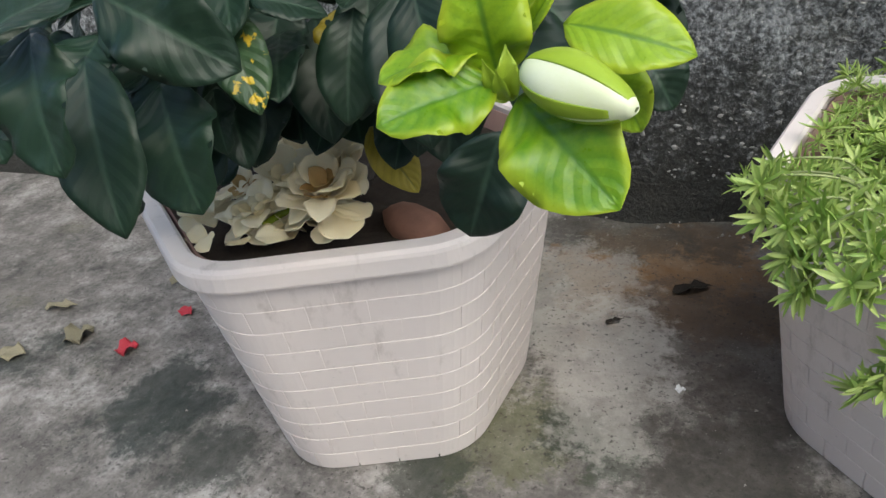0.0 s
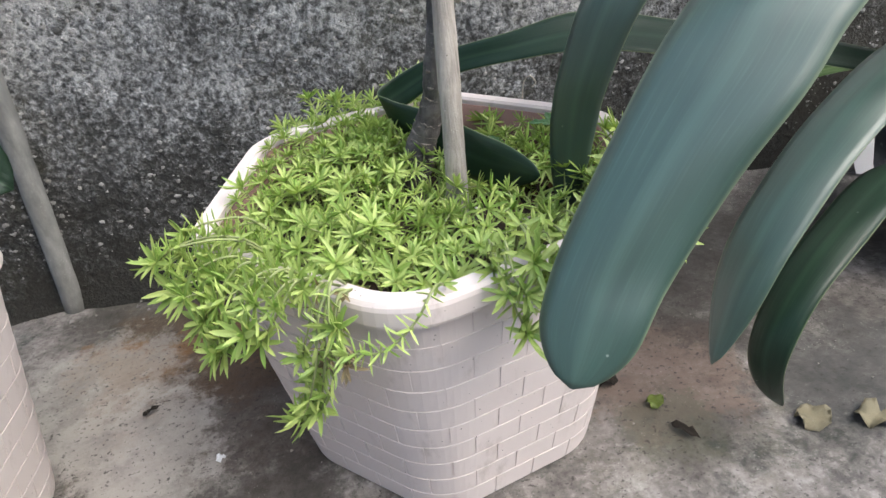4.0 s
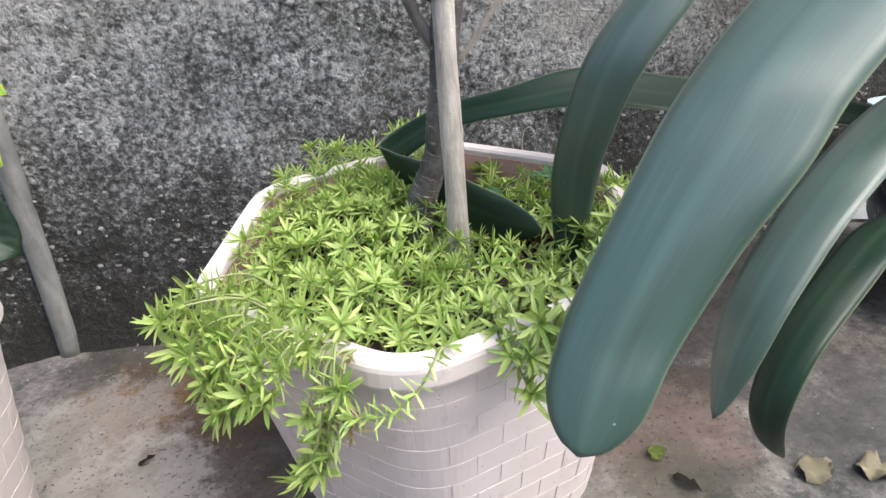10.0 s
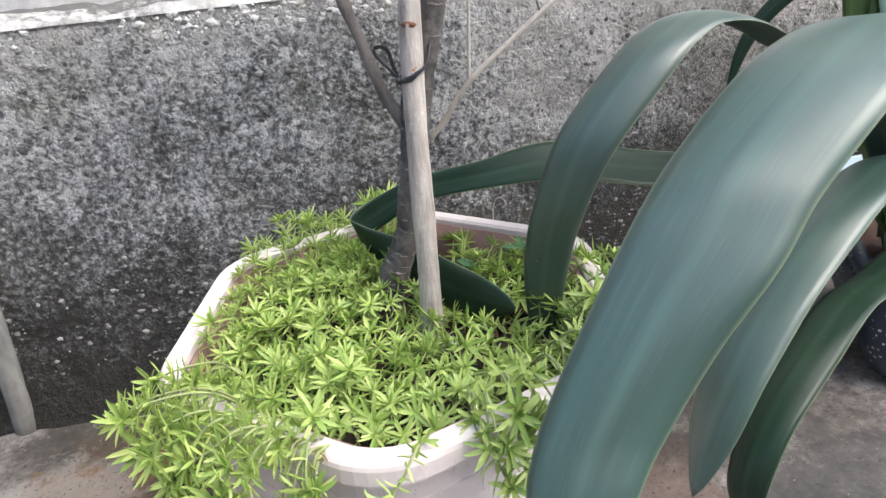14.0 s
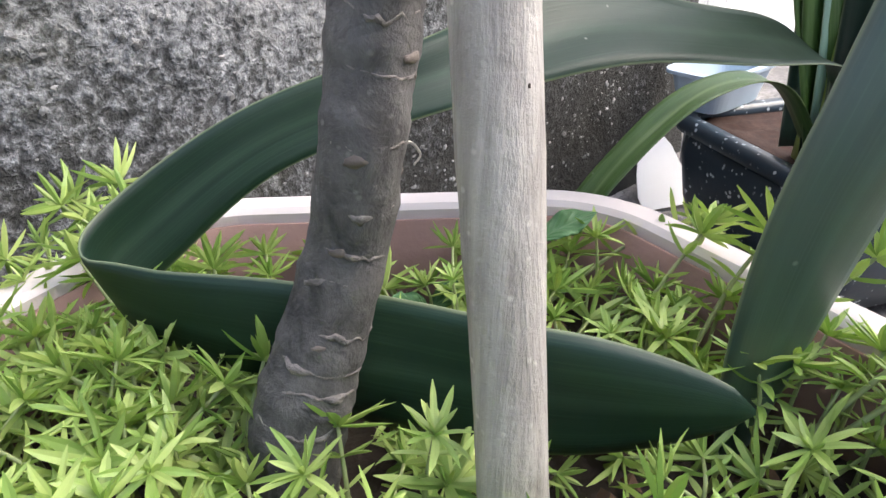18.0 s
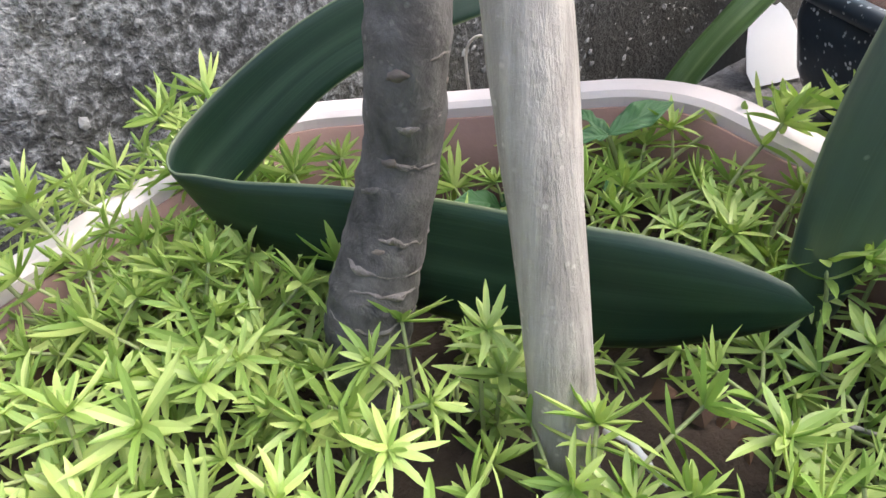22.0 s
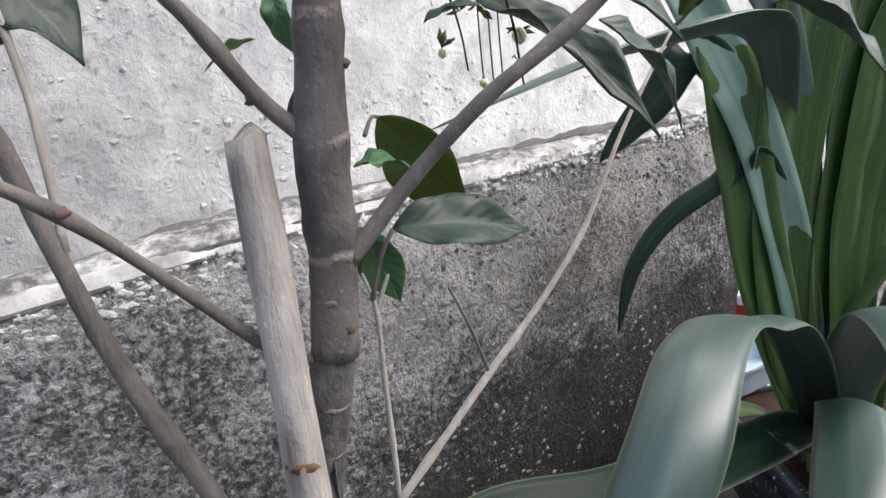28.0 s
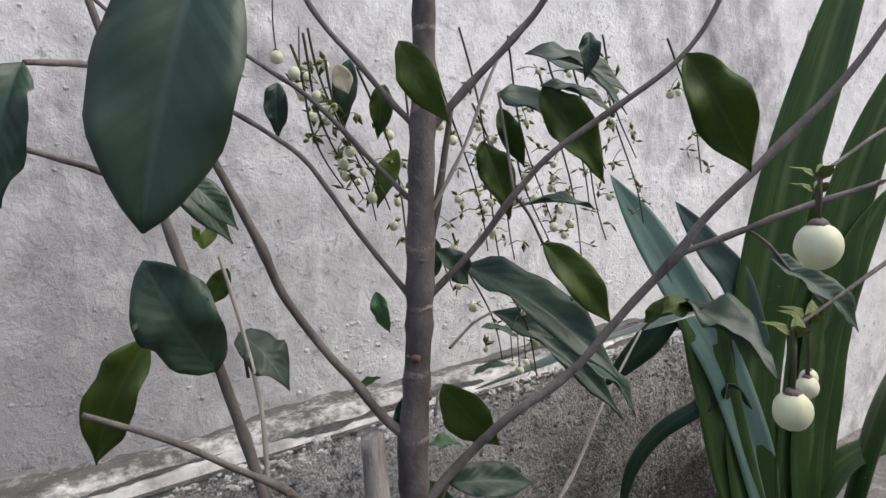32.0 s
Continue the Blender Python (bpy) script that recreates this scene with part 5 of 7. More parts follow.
    limb("branch", [(0.616, 0.563, 0.84, 0.0046), (0.644, 0.545, 0.872, 0.0042), (0.67, 0.527, 0.9, 0.0036), (0.69, 0.51, 0.93, 0.0032), (0.712, 0.49, 1.0, 0.0026)])
    limb("branch", [(0.604, 0.571, 0.724, 0.0034), (0.575, 0.592, 0.778, 0.003), (0.56, 0.602, 0.809, 0.0028), (0.546, 0.611, 0.834, 0.0027), (0.524, 0.626, 0.856, 0.0025), (0.49, 0.645, 0.885, 0.0022), (0.452, 0.662, 0.93, 0.002), (0.41, 0.68, 0.98, 0.0018)], rings=(0.6,))
    limb("branch", [(0.611, 0.566, 0.79, 0.0032), (0.586, 0.583, 0.826, 0.0028), (0.565, 0.598, 0.858, 0.0027), (0.548, 0.609, 0.879, 0.0025), (0.53, 0.622, 0.896, 0.0023), (0.5, 0.64, 0.925, 0.0022), (0.46, 0.66, 0.97, 0.002), (0.42, 0.68, 1.03, 0.0018)])
    limb("branch", [(0.615, 0.563, 0.842, 0.0036), (0.598, 0.575, 0.867, 0.0032), (0.584, 0.585, 0.891, 0.003), (0.56, 0.6, 0.93, 0.0026), (0.535, 0.62, 1.0, 0.002)])
    limb("branch", [(0.612, 0.566, 0.78, 0.0022), (0.632, 0.553, 0.818, 0.002), (0.642, 0.546, 0.84, 0.0018), (0.652, 0.539, 0.868, 0.0017), (0.664, 0.531, 0.895, 0.0015)], PALE_TWIG, label="bleached dead twig")
    limb("branch", [(0.57, 0.594, 0.4, 0.0038), (0.583, 0.588, 0.417, 0.0036), (0.603, 0.578, 0.447, 0.0035), (0.63, 0.575, 0.469, 0.0032), (0.665, 0.573, 0.495, 0.0031), (0.69, 0.572, 0.512, 0.0028), (0.714, 0.571, 0.53, 0.0026), (0.745, 0.573, 0.555, 0.0023), (0.79, 0.582, 0.597, 0.002), (0.862, 0.597, 0.648, 0.0015)], PALE_TWIG, rings=(0.3, 0.52, 0.75), label="bleached dead twig")
    limb("branch", [(0.603, 0.578, 0.447, 0.0022), (0.606, 0.58, 0.484, 0.0019), (0.608, 0.582, 0.513, 0.0018), (0.61, 0.583, 0.546, 0.0016), (0.607, 0.585, 0.565, 0.0012)], PALE_TWIG, label="bleached dead twig")
    limb("branch", [(0.61, 0.583, 0.546, 0.0013), (0.618, 0.581, 0.562, 0.0011)], PALE_TWIG)
    limb("branch", [(0.664, 0.573, 0.494, 0.0014), (0.658, 0.576, 0.52, 0.0011), (0.65, 0.58, 0.545, 0.0008)], TWIG)
    limb("branch", [(0.5, 0.623, 0.6, 0.0026), (0.504, 0.63, 0.66, 0.0024), (0.5, 0.64, 0.72, 0.0022), (0.493, 0.648, 0.77, 0.002)], PALE_TWIG)
    limb("branch", [(0.594, 0.58, 0.585, 0.0068), (0.605, 0.584, 0.63, 0.0066), (0.612, 0.583, 0.69, 0.006), (0.618, 0.577, 0.75, 0.005), (0.63, 0.572, 0.8, 0.004), (0.645, 0.57, 0.86, 0.003)], UPPER_BARK)

    limb("branch", [(0.868, 0.391, 0.785, 0.0018), (0.8, 0.335, 0.795, 0.0014), (0.7, 0.29, 0.812, 0.0012), (0.61, 0.268, 0.824, 0.0009), (0.546, 0.262, 0.812, 0.0007)], TWIG)
    limb("branch", [(0.8, 0.335, 0.795, 0.0012), (0.68, 0.275, 0.79, 0.001), (0.58, 0.255, 0.789, 0.0008), (0.515, 0.252, 0.779, 0.0006)], TWIG)
    towards_yard = (-0.56, -0.8, 0.15)
    sky = (-0.25, -0.4, 0.9)

    def put(base, tip, face, kind, material=SHRUB_LEAF, wide=1.0, root=None, label=""):
        leaf(plant, base, tip, face, {0: 5, 3: 6}.get(kind, kind), material, label, 1.0, wide, SHRUB_AT)
        if root:
            limb("petiole", [(*root, 0.0013), (*((Vector(root) + Vector(base)) / 2 + Vector((0, 0, 0.004))), 0.0011), (*base, 0.0011)], TWIG, 6, 4)

    put((0.458, 0.465, 0.922), (0.417, 0.468, 0.804), towards_yard, 7, wide=0.95, root=(0.47, 0.586, 0.865))
    put((0.471, 0.6, 0.703), (0.438, 0.612, 0.778), towards_yard, 8, wide=0.95, root=(0.476, 0.637, 0.71))
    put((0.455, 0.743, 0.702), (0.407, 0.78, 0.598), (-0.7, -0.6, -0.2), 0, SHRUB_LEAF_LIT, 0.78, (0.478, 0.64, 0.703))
    put((0.503, 0.659, 0.711), (0.526, 0.63, 0.668), (0.1, -0.85, 0.5), 1, wide=1.15, root=(0.502, 0.645, 0.68))
    put((0.448, 0.588, 0.838), (0.481, 0.568, 0.785), (-0.3, -0.5, 0.75), 2, SHRUB_LEAF, 1.1)
    put((0.484, 0.652, 0.776), (0.497, 0.655, 0.797), sky, 4, BRACT, 0.9)
    put((0.484, 0.652, 0.776), (0.476, 0.646, 0.795), sky, 4, SHRUB_LEAF_LIT, 0.8)
    put((0.501, 0.66, 0.759), (0.488, 0.672, 0.733), towards_yard, 4, SHRUB_LEAF_LIT)
    put((0.664, 0.752, 0.702), (0.672, 0.745, 0.66), towards_yard, 3, SEEDLING, 0.8)
    put((0.681, 0.623, 0.736), (0.735, 0.505, 0.648), (-0.1, -0.6, 0.75), 2, wide=0.9, root=(0.64, 0.57, 0.745))
    put((0.723, 0.644, 0.686), (0.782, 0.551, 0.595), (-0.1, -0.5, 0.85), 2, wide=0.7, root=(0.625, 0.566, 0.69))
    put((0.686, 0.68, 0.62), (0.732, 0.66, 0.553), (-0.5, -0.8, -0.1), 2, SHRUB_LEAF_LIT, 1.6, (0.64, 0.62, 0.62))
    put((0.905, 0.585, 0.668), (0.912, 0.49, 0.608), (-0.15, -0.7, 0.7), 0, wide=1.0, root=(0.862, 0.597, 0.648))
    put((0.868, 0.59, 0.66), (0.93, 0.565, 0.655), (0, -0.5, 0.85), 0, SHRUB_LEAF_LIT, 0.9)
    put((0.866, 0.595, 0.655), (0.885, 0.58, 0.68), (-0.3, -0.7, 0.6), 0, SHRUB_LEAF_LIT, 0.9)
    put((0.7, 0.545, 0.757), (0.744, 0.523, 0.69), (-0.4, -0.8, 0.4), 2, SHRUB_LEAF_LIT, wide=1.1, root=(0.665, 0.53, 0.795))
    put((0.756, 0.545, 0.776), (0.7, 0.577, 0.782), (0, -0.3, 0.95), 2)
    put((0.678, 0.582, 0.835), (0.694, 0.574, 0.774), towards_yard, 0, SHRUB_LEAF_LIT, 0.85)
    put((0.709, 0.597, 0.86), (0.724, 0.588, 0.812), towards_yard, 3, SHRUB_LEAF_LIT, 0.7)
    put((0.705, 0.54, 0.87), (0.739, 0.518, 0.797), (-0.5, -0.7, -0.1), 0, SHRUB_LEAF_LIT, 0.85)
    put((0.703, 0.541, 0.87), (0.747, 0.512, 0.845), (-0.1, -0.4, 0.9), 2)
    put((0.645, 0.604, 0.764), (0.634, 0.612, 0.728), towards_yard, 4, wide=0.9)
    put((0.625, 0.575, 0.76), (0.66, 0.588, 0.728), (-0.2, -0.8, 0.4), 3, wide=0.8)
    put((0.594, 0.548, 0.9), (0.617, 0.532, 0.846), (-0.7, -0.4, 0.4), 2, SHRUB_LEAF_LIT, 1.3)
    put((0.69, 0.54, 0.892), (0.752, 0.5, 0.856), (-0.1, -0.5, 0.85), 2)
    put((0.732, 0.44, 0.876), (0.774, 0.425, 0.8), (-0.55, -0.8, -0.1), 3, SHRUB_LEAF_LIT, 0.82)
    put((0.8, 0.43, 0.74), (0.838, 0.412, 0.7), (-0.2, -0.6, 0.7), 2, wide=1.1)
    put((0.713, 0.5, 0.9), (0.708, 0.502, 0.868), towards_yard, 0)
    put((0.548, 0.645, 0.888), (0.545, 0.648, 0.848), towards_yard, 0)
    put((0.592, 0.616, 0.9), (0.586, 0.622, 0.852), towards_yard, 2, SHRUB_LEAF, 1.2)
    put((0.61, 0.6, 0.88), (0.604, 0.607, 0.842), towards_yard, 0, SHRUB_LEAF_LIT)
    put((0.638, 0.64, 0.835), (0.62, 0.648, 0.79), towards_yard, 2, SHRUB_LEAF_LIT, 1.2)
    put((0.612, 0.59, 0.585), (0.625, 0.585, 0.545), towards_yard, 4, SEEDLING, 0.9)
    put((0.622, 0.578, 0.583), (0.69, 0.562, 0.566), (-0.1, -0.7, 0.7), 2, SHRUB_LEAF, 1.3, (0.609, 0.583, 0.552))
    put((0.614, 0.59, 0.612), (0.64, 0.58, 0.606), (-0.1, -0.4, 0.9), 0, SEEDLING)
    put((0.64, 0.56, 0.668), (0.665, 0.548, 0.672), (-0.1, -0.2, 0.95), 2)
    put((0.647, 0.557, 0.702), (0.672, 0.545, 0.69), (-0.1, -0.2, 0.95), 2)
    put((0.735, 0.55, 0.66), (0.785, 0.54, 0.6), (-0.1, -0.4, 0.9), 2, SHRUB_LEAF, 1.1)
    put((0.585, 0.6, 0.67), (0.565, 0.61, 0.66), sky, 2, SHRUB_LEAF_LIT)
    put((0.688, 0.57, 0.869), (0.775, 0.55, 0.806), (-0.2, -0.7, 0.65), 1, SHRUB_LEAF, 0.75, (0.664, 0.53, 0.796))
    put((0.713, 0.56, 0.896), (0.802, 0.55, 0.848), (-0.1, -0.6, 0.8), 2, SHRUB_LEAF, 1.2)
    put((0.671, 0.57, 0.834), (0.684, 0.56, 0.778), towards_yard, 0, SHRUB_LEAF_LIT, 0.95, (0.655, 0.54, 0.83))
    put((0.809, 0.42, 0.73), (0.858, 0.4, 0.681), (-0.2, -0.7, 0.6), 2, SHRUB_LEAF, 1.1, (0.794, 0.442, 0.76))
    put((0.574, 0.6, 0.894), (0.581, 0.6, 0.874), towards_yard, 4, PETAL, 1.2, None, "yellowing dying leaf")
    put((0.6, 0.6, 0.65), (0.613, 0.598, 0.612), towards_yard, 3, SHRUB_LEAF, 1.1)
    put((0.45, 0.555, 0.83), (0.48, 0.55, 0.794), (-0.3, -0.6, 0.7), 2, SHRUB_LEAF, 1.2, (0.47, 0.575, 0.86))

    put((0.389, 0.56, 0.887), (0.37, 0.56, 0.818), towards_yard, 0, SHRUB_LEAF, 1.0)
    limb("branch", [(0.384, 0.565, 0.846, 0.0024), (0.41, 0.6, 0.838, 0.0026), (0.432, 0.625, 0.83, 0.0028), (0.456, 0.65, 0.828, 0.003)], TWIG)
    limb("branch", [(0.39, 0.565, 0.888, 0.0022), (0.42, 0.62, 0.896, 0.0026), (0.445, 0.658, 0.899, 0.003)], TWIG)
    rng = np.random.default_rng(5)
    for x, y, z, drop, count in ((0.695, 0.66, 0.93, 0.19, 9), (0.735, 0.68, 0.94, 0.24, 10), (0.77, 0.66, 0.93, 0.17, 9), (0.66, 0.67, 0.92, 0.21, 8), (0.805, 0.64, 0.92, 0.15, 8), (0.585, 0.66, 0.93, 0.15, 8), (0.56, 0.63, 0.92, 0.12, 7), (0.545, 0.62, 0.91, 0.1, 7), (0.575, 0.62, 0.9, 0.11, 8), (0.725, 0.65, 0.87, 0.14, 10), (0.815, 0.66, 0.9, 0.2, 11), (0.85, 0.66, 0.9, 0.17, 10), (0.9, 0.66, 0.9, 0.16, 10), (0.925, 0.6, 0.92, 0.13, 8), (0.78, 0.67, 0.85, 0.13, 9), (0.87, 0.64, 0.93, 0.12, 8), (0.618, 0.65, 0.9, 0.16, 7), (0.7, 0.655, 0.76, 0.12, 6), (0.715, 0.62, 0.73, 0.1, 6)):
        stalk = [(x + 0.03 * u + 0.006 * math.sin(5 * u + x * 60) + back.x, y + back.y - 0.01 * u, z - drop * u + back.z, 0.0011 - 0.0005 * u) for u in np.linspace(0, 1, 7)]
        tuft = tube("flower_stalk", stalk, PANICLE, plant, "thin drooping flower stalk", 5, 3)
        leafy_v, leafy_f = [], []
        for k in range(count):
            u = 0.18 + 0.8 * k / count
            p = np.array(stalk[0][:3]) + np.array((0.03 * u + 0.006 * math.sin(5 * u + x * 60), -0.01 * u, -drop * u))
            out = np.array((rng.normal(), 0.5 * rng.normal(), rng.uniform(-0.7, 0.3)))
            q = p + unit(out) * rng.uniform(0.008, 0.02)
            v, f = tube_data(np.array([(*p, 0.0005), (*((p + q) / 2 + (0, 0, 0.002)), 0.0005), (*q, 0.0004)]), 4)
            leafy_f += [tuple(i + len(leafy_v) for i in face) for face in f]
            leafy_v += v
            for _ in range(3):
                d = unit(rng.normal(size=3) + (0, 0, -0.3)) * rng.uniform(0.006, 0.012)
                s = unit(np.cross(d, (0.3, 0.5, 0.8))) * 0.0022
                b = len(leafy_v)
                leafy_v += [q, q + d * 0.5 + s, q + d, q + d * 0.5 - s, q + d * 0.5 + np.cross(unit(d), unit(s)) * 0.0007]
                leafy_f += [(b, b + 1, b + 4), (b + 1, b + 2, b + 4), (b + 2, b + 3, b + 4), (b + 3, b, b + 4), (b, b + 3, b + 2, b + 1)]
            if rng.random() < 0.55:
                size = rng.uniform(0.0024, 0.0044)
                blob("bud", BUD, tuft, (size, size, size * 1.15), tuple(q + (0, 0, -0.003)), k, 0.06, detail=2)
        tagged(made("inflorescence", to_mesh("inflorescence", leafy_v, leafy_f), BRACT, tuft), "tiny green bracts along the stalk", kind="stuff")
    for x, y, z, s in ((0.535, 0.256, 0.8, 0.0056), (0.507, 0.247, 0.767, 0.0042), (0.56, 0.27, 0.794, 0.0026), (0.522, 0.252, 0.766, 0.0026), (0.53, 0.256, 0.765, 0.0022), (0.755, 0.651, 0.626, 0.0042), (0.762, 0.65, 0.632, 0.003), (0.748, 0.652, 0.633, 0.0028), (0.54, 0.62, 0.905, 0.0045), (0.56, 0.63, 0.88, 0.004)):
        hang = [(x + 0.011, y + 0.006, z + 0.012), (x + 0.006, y + 0.003, z + 0.013), (x + 0.001, y, z + 0.009), (x, y, z)] if y < 0.4 else [(x + 0.004, y + 0.004, z + 0.045), (x, y, z + 0.02), (x, y, z)]
        stalk = tube("flower_stalk", [(a + back.x, b + back.y, c + back.z, 0.00055) for a, b, c in hang], PANICLE, plant, "", 5, 4)
        blob("bud", BUD, stalk, (s, s, s * 1.05), (x + back.x, y + back.y, z + back.z - s * 0.8), int(1e4 * x) % 9, 0.05, "round ivory flower bud", 3)
        if y < 0.4:
            for turn in (0.4, 2.3, 4.1):
                d = Vector((math.cos(turn) * 0.007, math.sin(turn) * 0.007, 0.004))
                put(Vector((x + 0.006, y + 0.003, z + 0.011)), Vector((x + 0.006, y + 0.003, z + 0.011)) + d, (0, -0.6, 0.8), 2, BRACT, 1.3)
        blob("calyx", TRUNK_SCAR, stalk, (s * 0.42, s * 0.42, s * 0.32), (x + back.x, y + back.y, z + back.z + s * 0.15), 2, 0.3)


stake()
tie()
shrub()

# ---- gardenia ----
GARDENIA_AT = (-0.03, 0.5, 0.235)


def gardenia():
    bush = thing("gardenia_bush", "gardenia with dark glossy leaves and one lime-green shoot in bud", "gardenia", at=GARDENIA_AT)
    o = Vector(GARDENIA_AT)

    def limb(points, r0=0.005, r1=0.002):
        rows = [(*(Vector(p) - o), r0 + (r1 - r0) * k / (len(points) - 1)) for k, p in enumerate(points)]
        return tube("stem", rows, TWIG, bush, "", 8, 5)

    for points in (
        [(-0.03, 0.5, 0.22), (-0.025, 0.48, 0.3), (-0.01, 0.44, 0.4), (0.02, 0.4, 0.47), (0.06, 0.36, 0.53)],
        [(-0.03, 0.5, 0.23), (-0.06, 0.5, 0.33), (-0.08, 0.48, 0.43), (-0.09, 0.45, 0.54)],
        [(-0.025, 0.51, 0.23), (0.02, 0.53, 0.34), (0.05, 0.52, 0.44), (0.08, 0.5, 0.55)],
        [(0.02, 0.4, 0.47), (0.1, 0.33, 0.485), (0.17, 0.27, 0.475), (0.222, 0.232, 0.457)],
        [(-0.01, 0.44, 0.4), (-0.02, 0.36, 0.45), (0.0, 0.28, 0.48), (0.03, 0.22, 0.49)],
        [(-0.08, 0.48, 0.43), (-0.1, 0.4, 0.47), (-0.1, 0.33, 0.5)],
        [(0.02, 0.53, 0.34), (0.1, 0.5, 0.41), (0.16, 0.46, 0.44)],
    ):
        limb(points)

    def put(base, tip, face, kind, material, wide=1.0, label="", grow=1.0):
        leaf(bush, base, tip, face, {0: 7, 3: 8, 4: 8}.get(kind, kind), material, label, grow, wide, GARDENIA_AT)

    eye = (0.25, -0.7, 0.55)
    young = "lime-green young leaf with yellow margin"
    put((0.222, 0.212, 0.442), (0.259, 0.184, 0.418), (0.1, -0.75, 0.6), 3, YOUNG_LEAF, 1.15, young, 1.0)
    put((0.214, 0.212, 0.447), (0.183, 0.184, 0.442), (0.15, -0.8, 0.6), 3, YOUNG_LEAF, 1.1, young)
    put((0.208, 0.218, 0.457), (0.18, 0.196, 0.452), (0.0, -0.5, 0.85), 3, YOUNG_LEAF, 1.0, young)
    put((0.214, 0.218, 0.446), (0.211, 0.208, 0.488), (0.1, -0.9, 0.1), 3, YOUNG_LEAF, 1.05, young)
    put((0.234, 0.228, 0.461), (0.276, 0.221, 0.452), (0.0, -0.75, 0.6), 0, YOUNG_LEAF, 1.1, young)
    put((0.243, 0.236, 0.451), (0.259, 0.237, 0.42), (0.3, -0.9, 0.2), 3, YOUNG_LEAF, 0.9, young)
    put((0.216, 0.226, 0.462), (0.226, 0.24, 0.482), (0.0, -0.9, 0.3), 4, YOUNG_LEAF, 0.8)
    put((0.222, 0.224, 0.458), (0.236, 0.222, 0.478), (0.0, -0.9, 0.3), 2, YOUNG_LEAF, 0.8)
    for k, (dx, dy, dz) in enumerate(((-0.006, -0.004, 0.014), (-0.001, -0.007, 0.012), (0.004, -0.004, 0.013), (0.0, 0.0, 0.017), (-0.009, -0.002, 0.007))):
        base = Vector((0.219, 0.211, 0.441))
        put(base, base + Vector((dx, dy, dz)) * 1.1, (0.2 * k - 0.4, -0.9, 0.2), 2, BUD_GREEN, 1.4, "lime green shoot tip" if k == 0 else "")
    bud = new("flower_bud")
    bud.parent = bush
    bud.location = Vector((0.229, 0.208, 0.4515)) - o
    tagged(bud, "opening white gardenia bud with lime streak")
    axis = unit(np.array((0.034, -0.02, -0.004)))
    across = unit(np.cross(axis, (0, 0, 1)))
    over = np.cross(across, axis)

    def bud_skin(name, first, last, far, puff, material, label):
        rows, columns = 22, 25
        grid, uv = np.zeros((rows, columns, 3)), np.zeros((rows, columns, 2))
        for i in range(rows):
            u = far * i / (rows - 1)
            for k in range(columns):
                a = first + (last - first) * k / (columns - 1)
                radius = puff * 0.0108 * max(0.02, math.sin(math.pi * (0.06 + 0.94 * u) ** 0.8)) ** 0.58 * (1 + 0.045 * math.sin(3 * a + 6 * u))
                grid[i, k] = axis * (0.041 * u - 0.002) + (across * math.cos(a) + over * math.sin(a)) * radius
                uv[i, k] = (k / (columns - 1), u)
        verts, faces, uvs = thick_sheet(grid, uv, 0.0007)
        made(name, to_mesh(name, verts, faces, uvs), material, bud, label)

    bud_skin("corolla", 2.6, 8.883, 1.0, 0.86, BUD_WHITE, "tightly wound white petals")
    bud_skin("sepal", 1.0, 2.3, 0.97, 0.9, BUD_GREEN, "lime-green sepal")
    bud_skin("sepal", -0.62, -0.05, 0.86, 0.9, BUD_GREEN, "lime-green sepal")
    bud_skin("sepal", -1.9, -0.8, 0.92, 0.9, BUD_GREEN, "lime-green sepal")

    dark = OLD_LEAF
    front = (0.3, -0.75, 0.55)
    put((0.196, 0.27, 0.404), (0.179, 0.262, 0.353), (0.2, -0.85, 0.3), 3, dark, 1.2)
    put((0.254, 0.262, 0.443), (0.268, 0.258, 0.42), eye, 3, dark, 1.3)
    put((0.035, 0.168, 0.474), (0.048, 0.219, 0.482), (0.1, -0.5, 0.85), 0, dark, 1.2)
    put((0.032, 0.197, 0.471), (0.052, 0.17, 0.423), (0.0, -0.6, 0.8), 4, dark, 1.1)
    put((0.006, 0.239, 0.449), (0.032, 0.2, 0.375), (0.3, -0.8, 0.4), 0, dark, 0.95)
    put((0.007, 0.277, 0.422), (0.039, 0.243, 0.364), (0.3, -0.85, 0.35), 3, dark, 1.15)
    put((0.004, 0.259, 0.474), (0.069, 0.268, 0.432), (0.1, -0.75, 0.65), 4, dark, 0.95)
    put((0.028, 0.318, 0.45), (0.055, 0.291, 0.4), (0.35, -0.8, 0.45), 0, SICK_LEAF, 1.0, "dark leaf with yellow diseased spots")
    put((0.001, 0.338, 0.411), (0.023, 0.306, 0.358), front, 0, dark, 1.1)
    put((0.021, 0.419, 0.419), (0.044, 0.37, 0.347), front, 0, dark, 1.05)
    put((0.069, 0.415, 0.44), (0.07, 0.369, 0.365), front, 0, dark, 1.0)
    put((0.005, 0.412, 0.436), (0.002, 0.369, 0.385), front, 3, dark, 1.1)
    put((0.011, 0.459, 0.37), (0.008, 0.399, 0.323), front, 0, dark, 1.1)
    put((0.077, 0.431, 0.358), (0.077, 0.389, 0.32), front, 3, dark, 1.1)
    put((-0.04, 0.322, 0.437), (-0.018, 0.301, 0.396), front, 3, dark, 1.2)
    put((0.043, 0.318, 0.454), (0.082, 0.33, 0.443), (0.1, -0.6, 0.8), 0, dark, 1.0)
    put((0.035, 0.428, 0.422), (0.039, 0.394, 0.381), front, 3, YELLOW_LEAF, 0.8, "olive fading leaf")
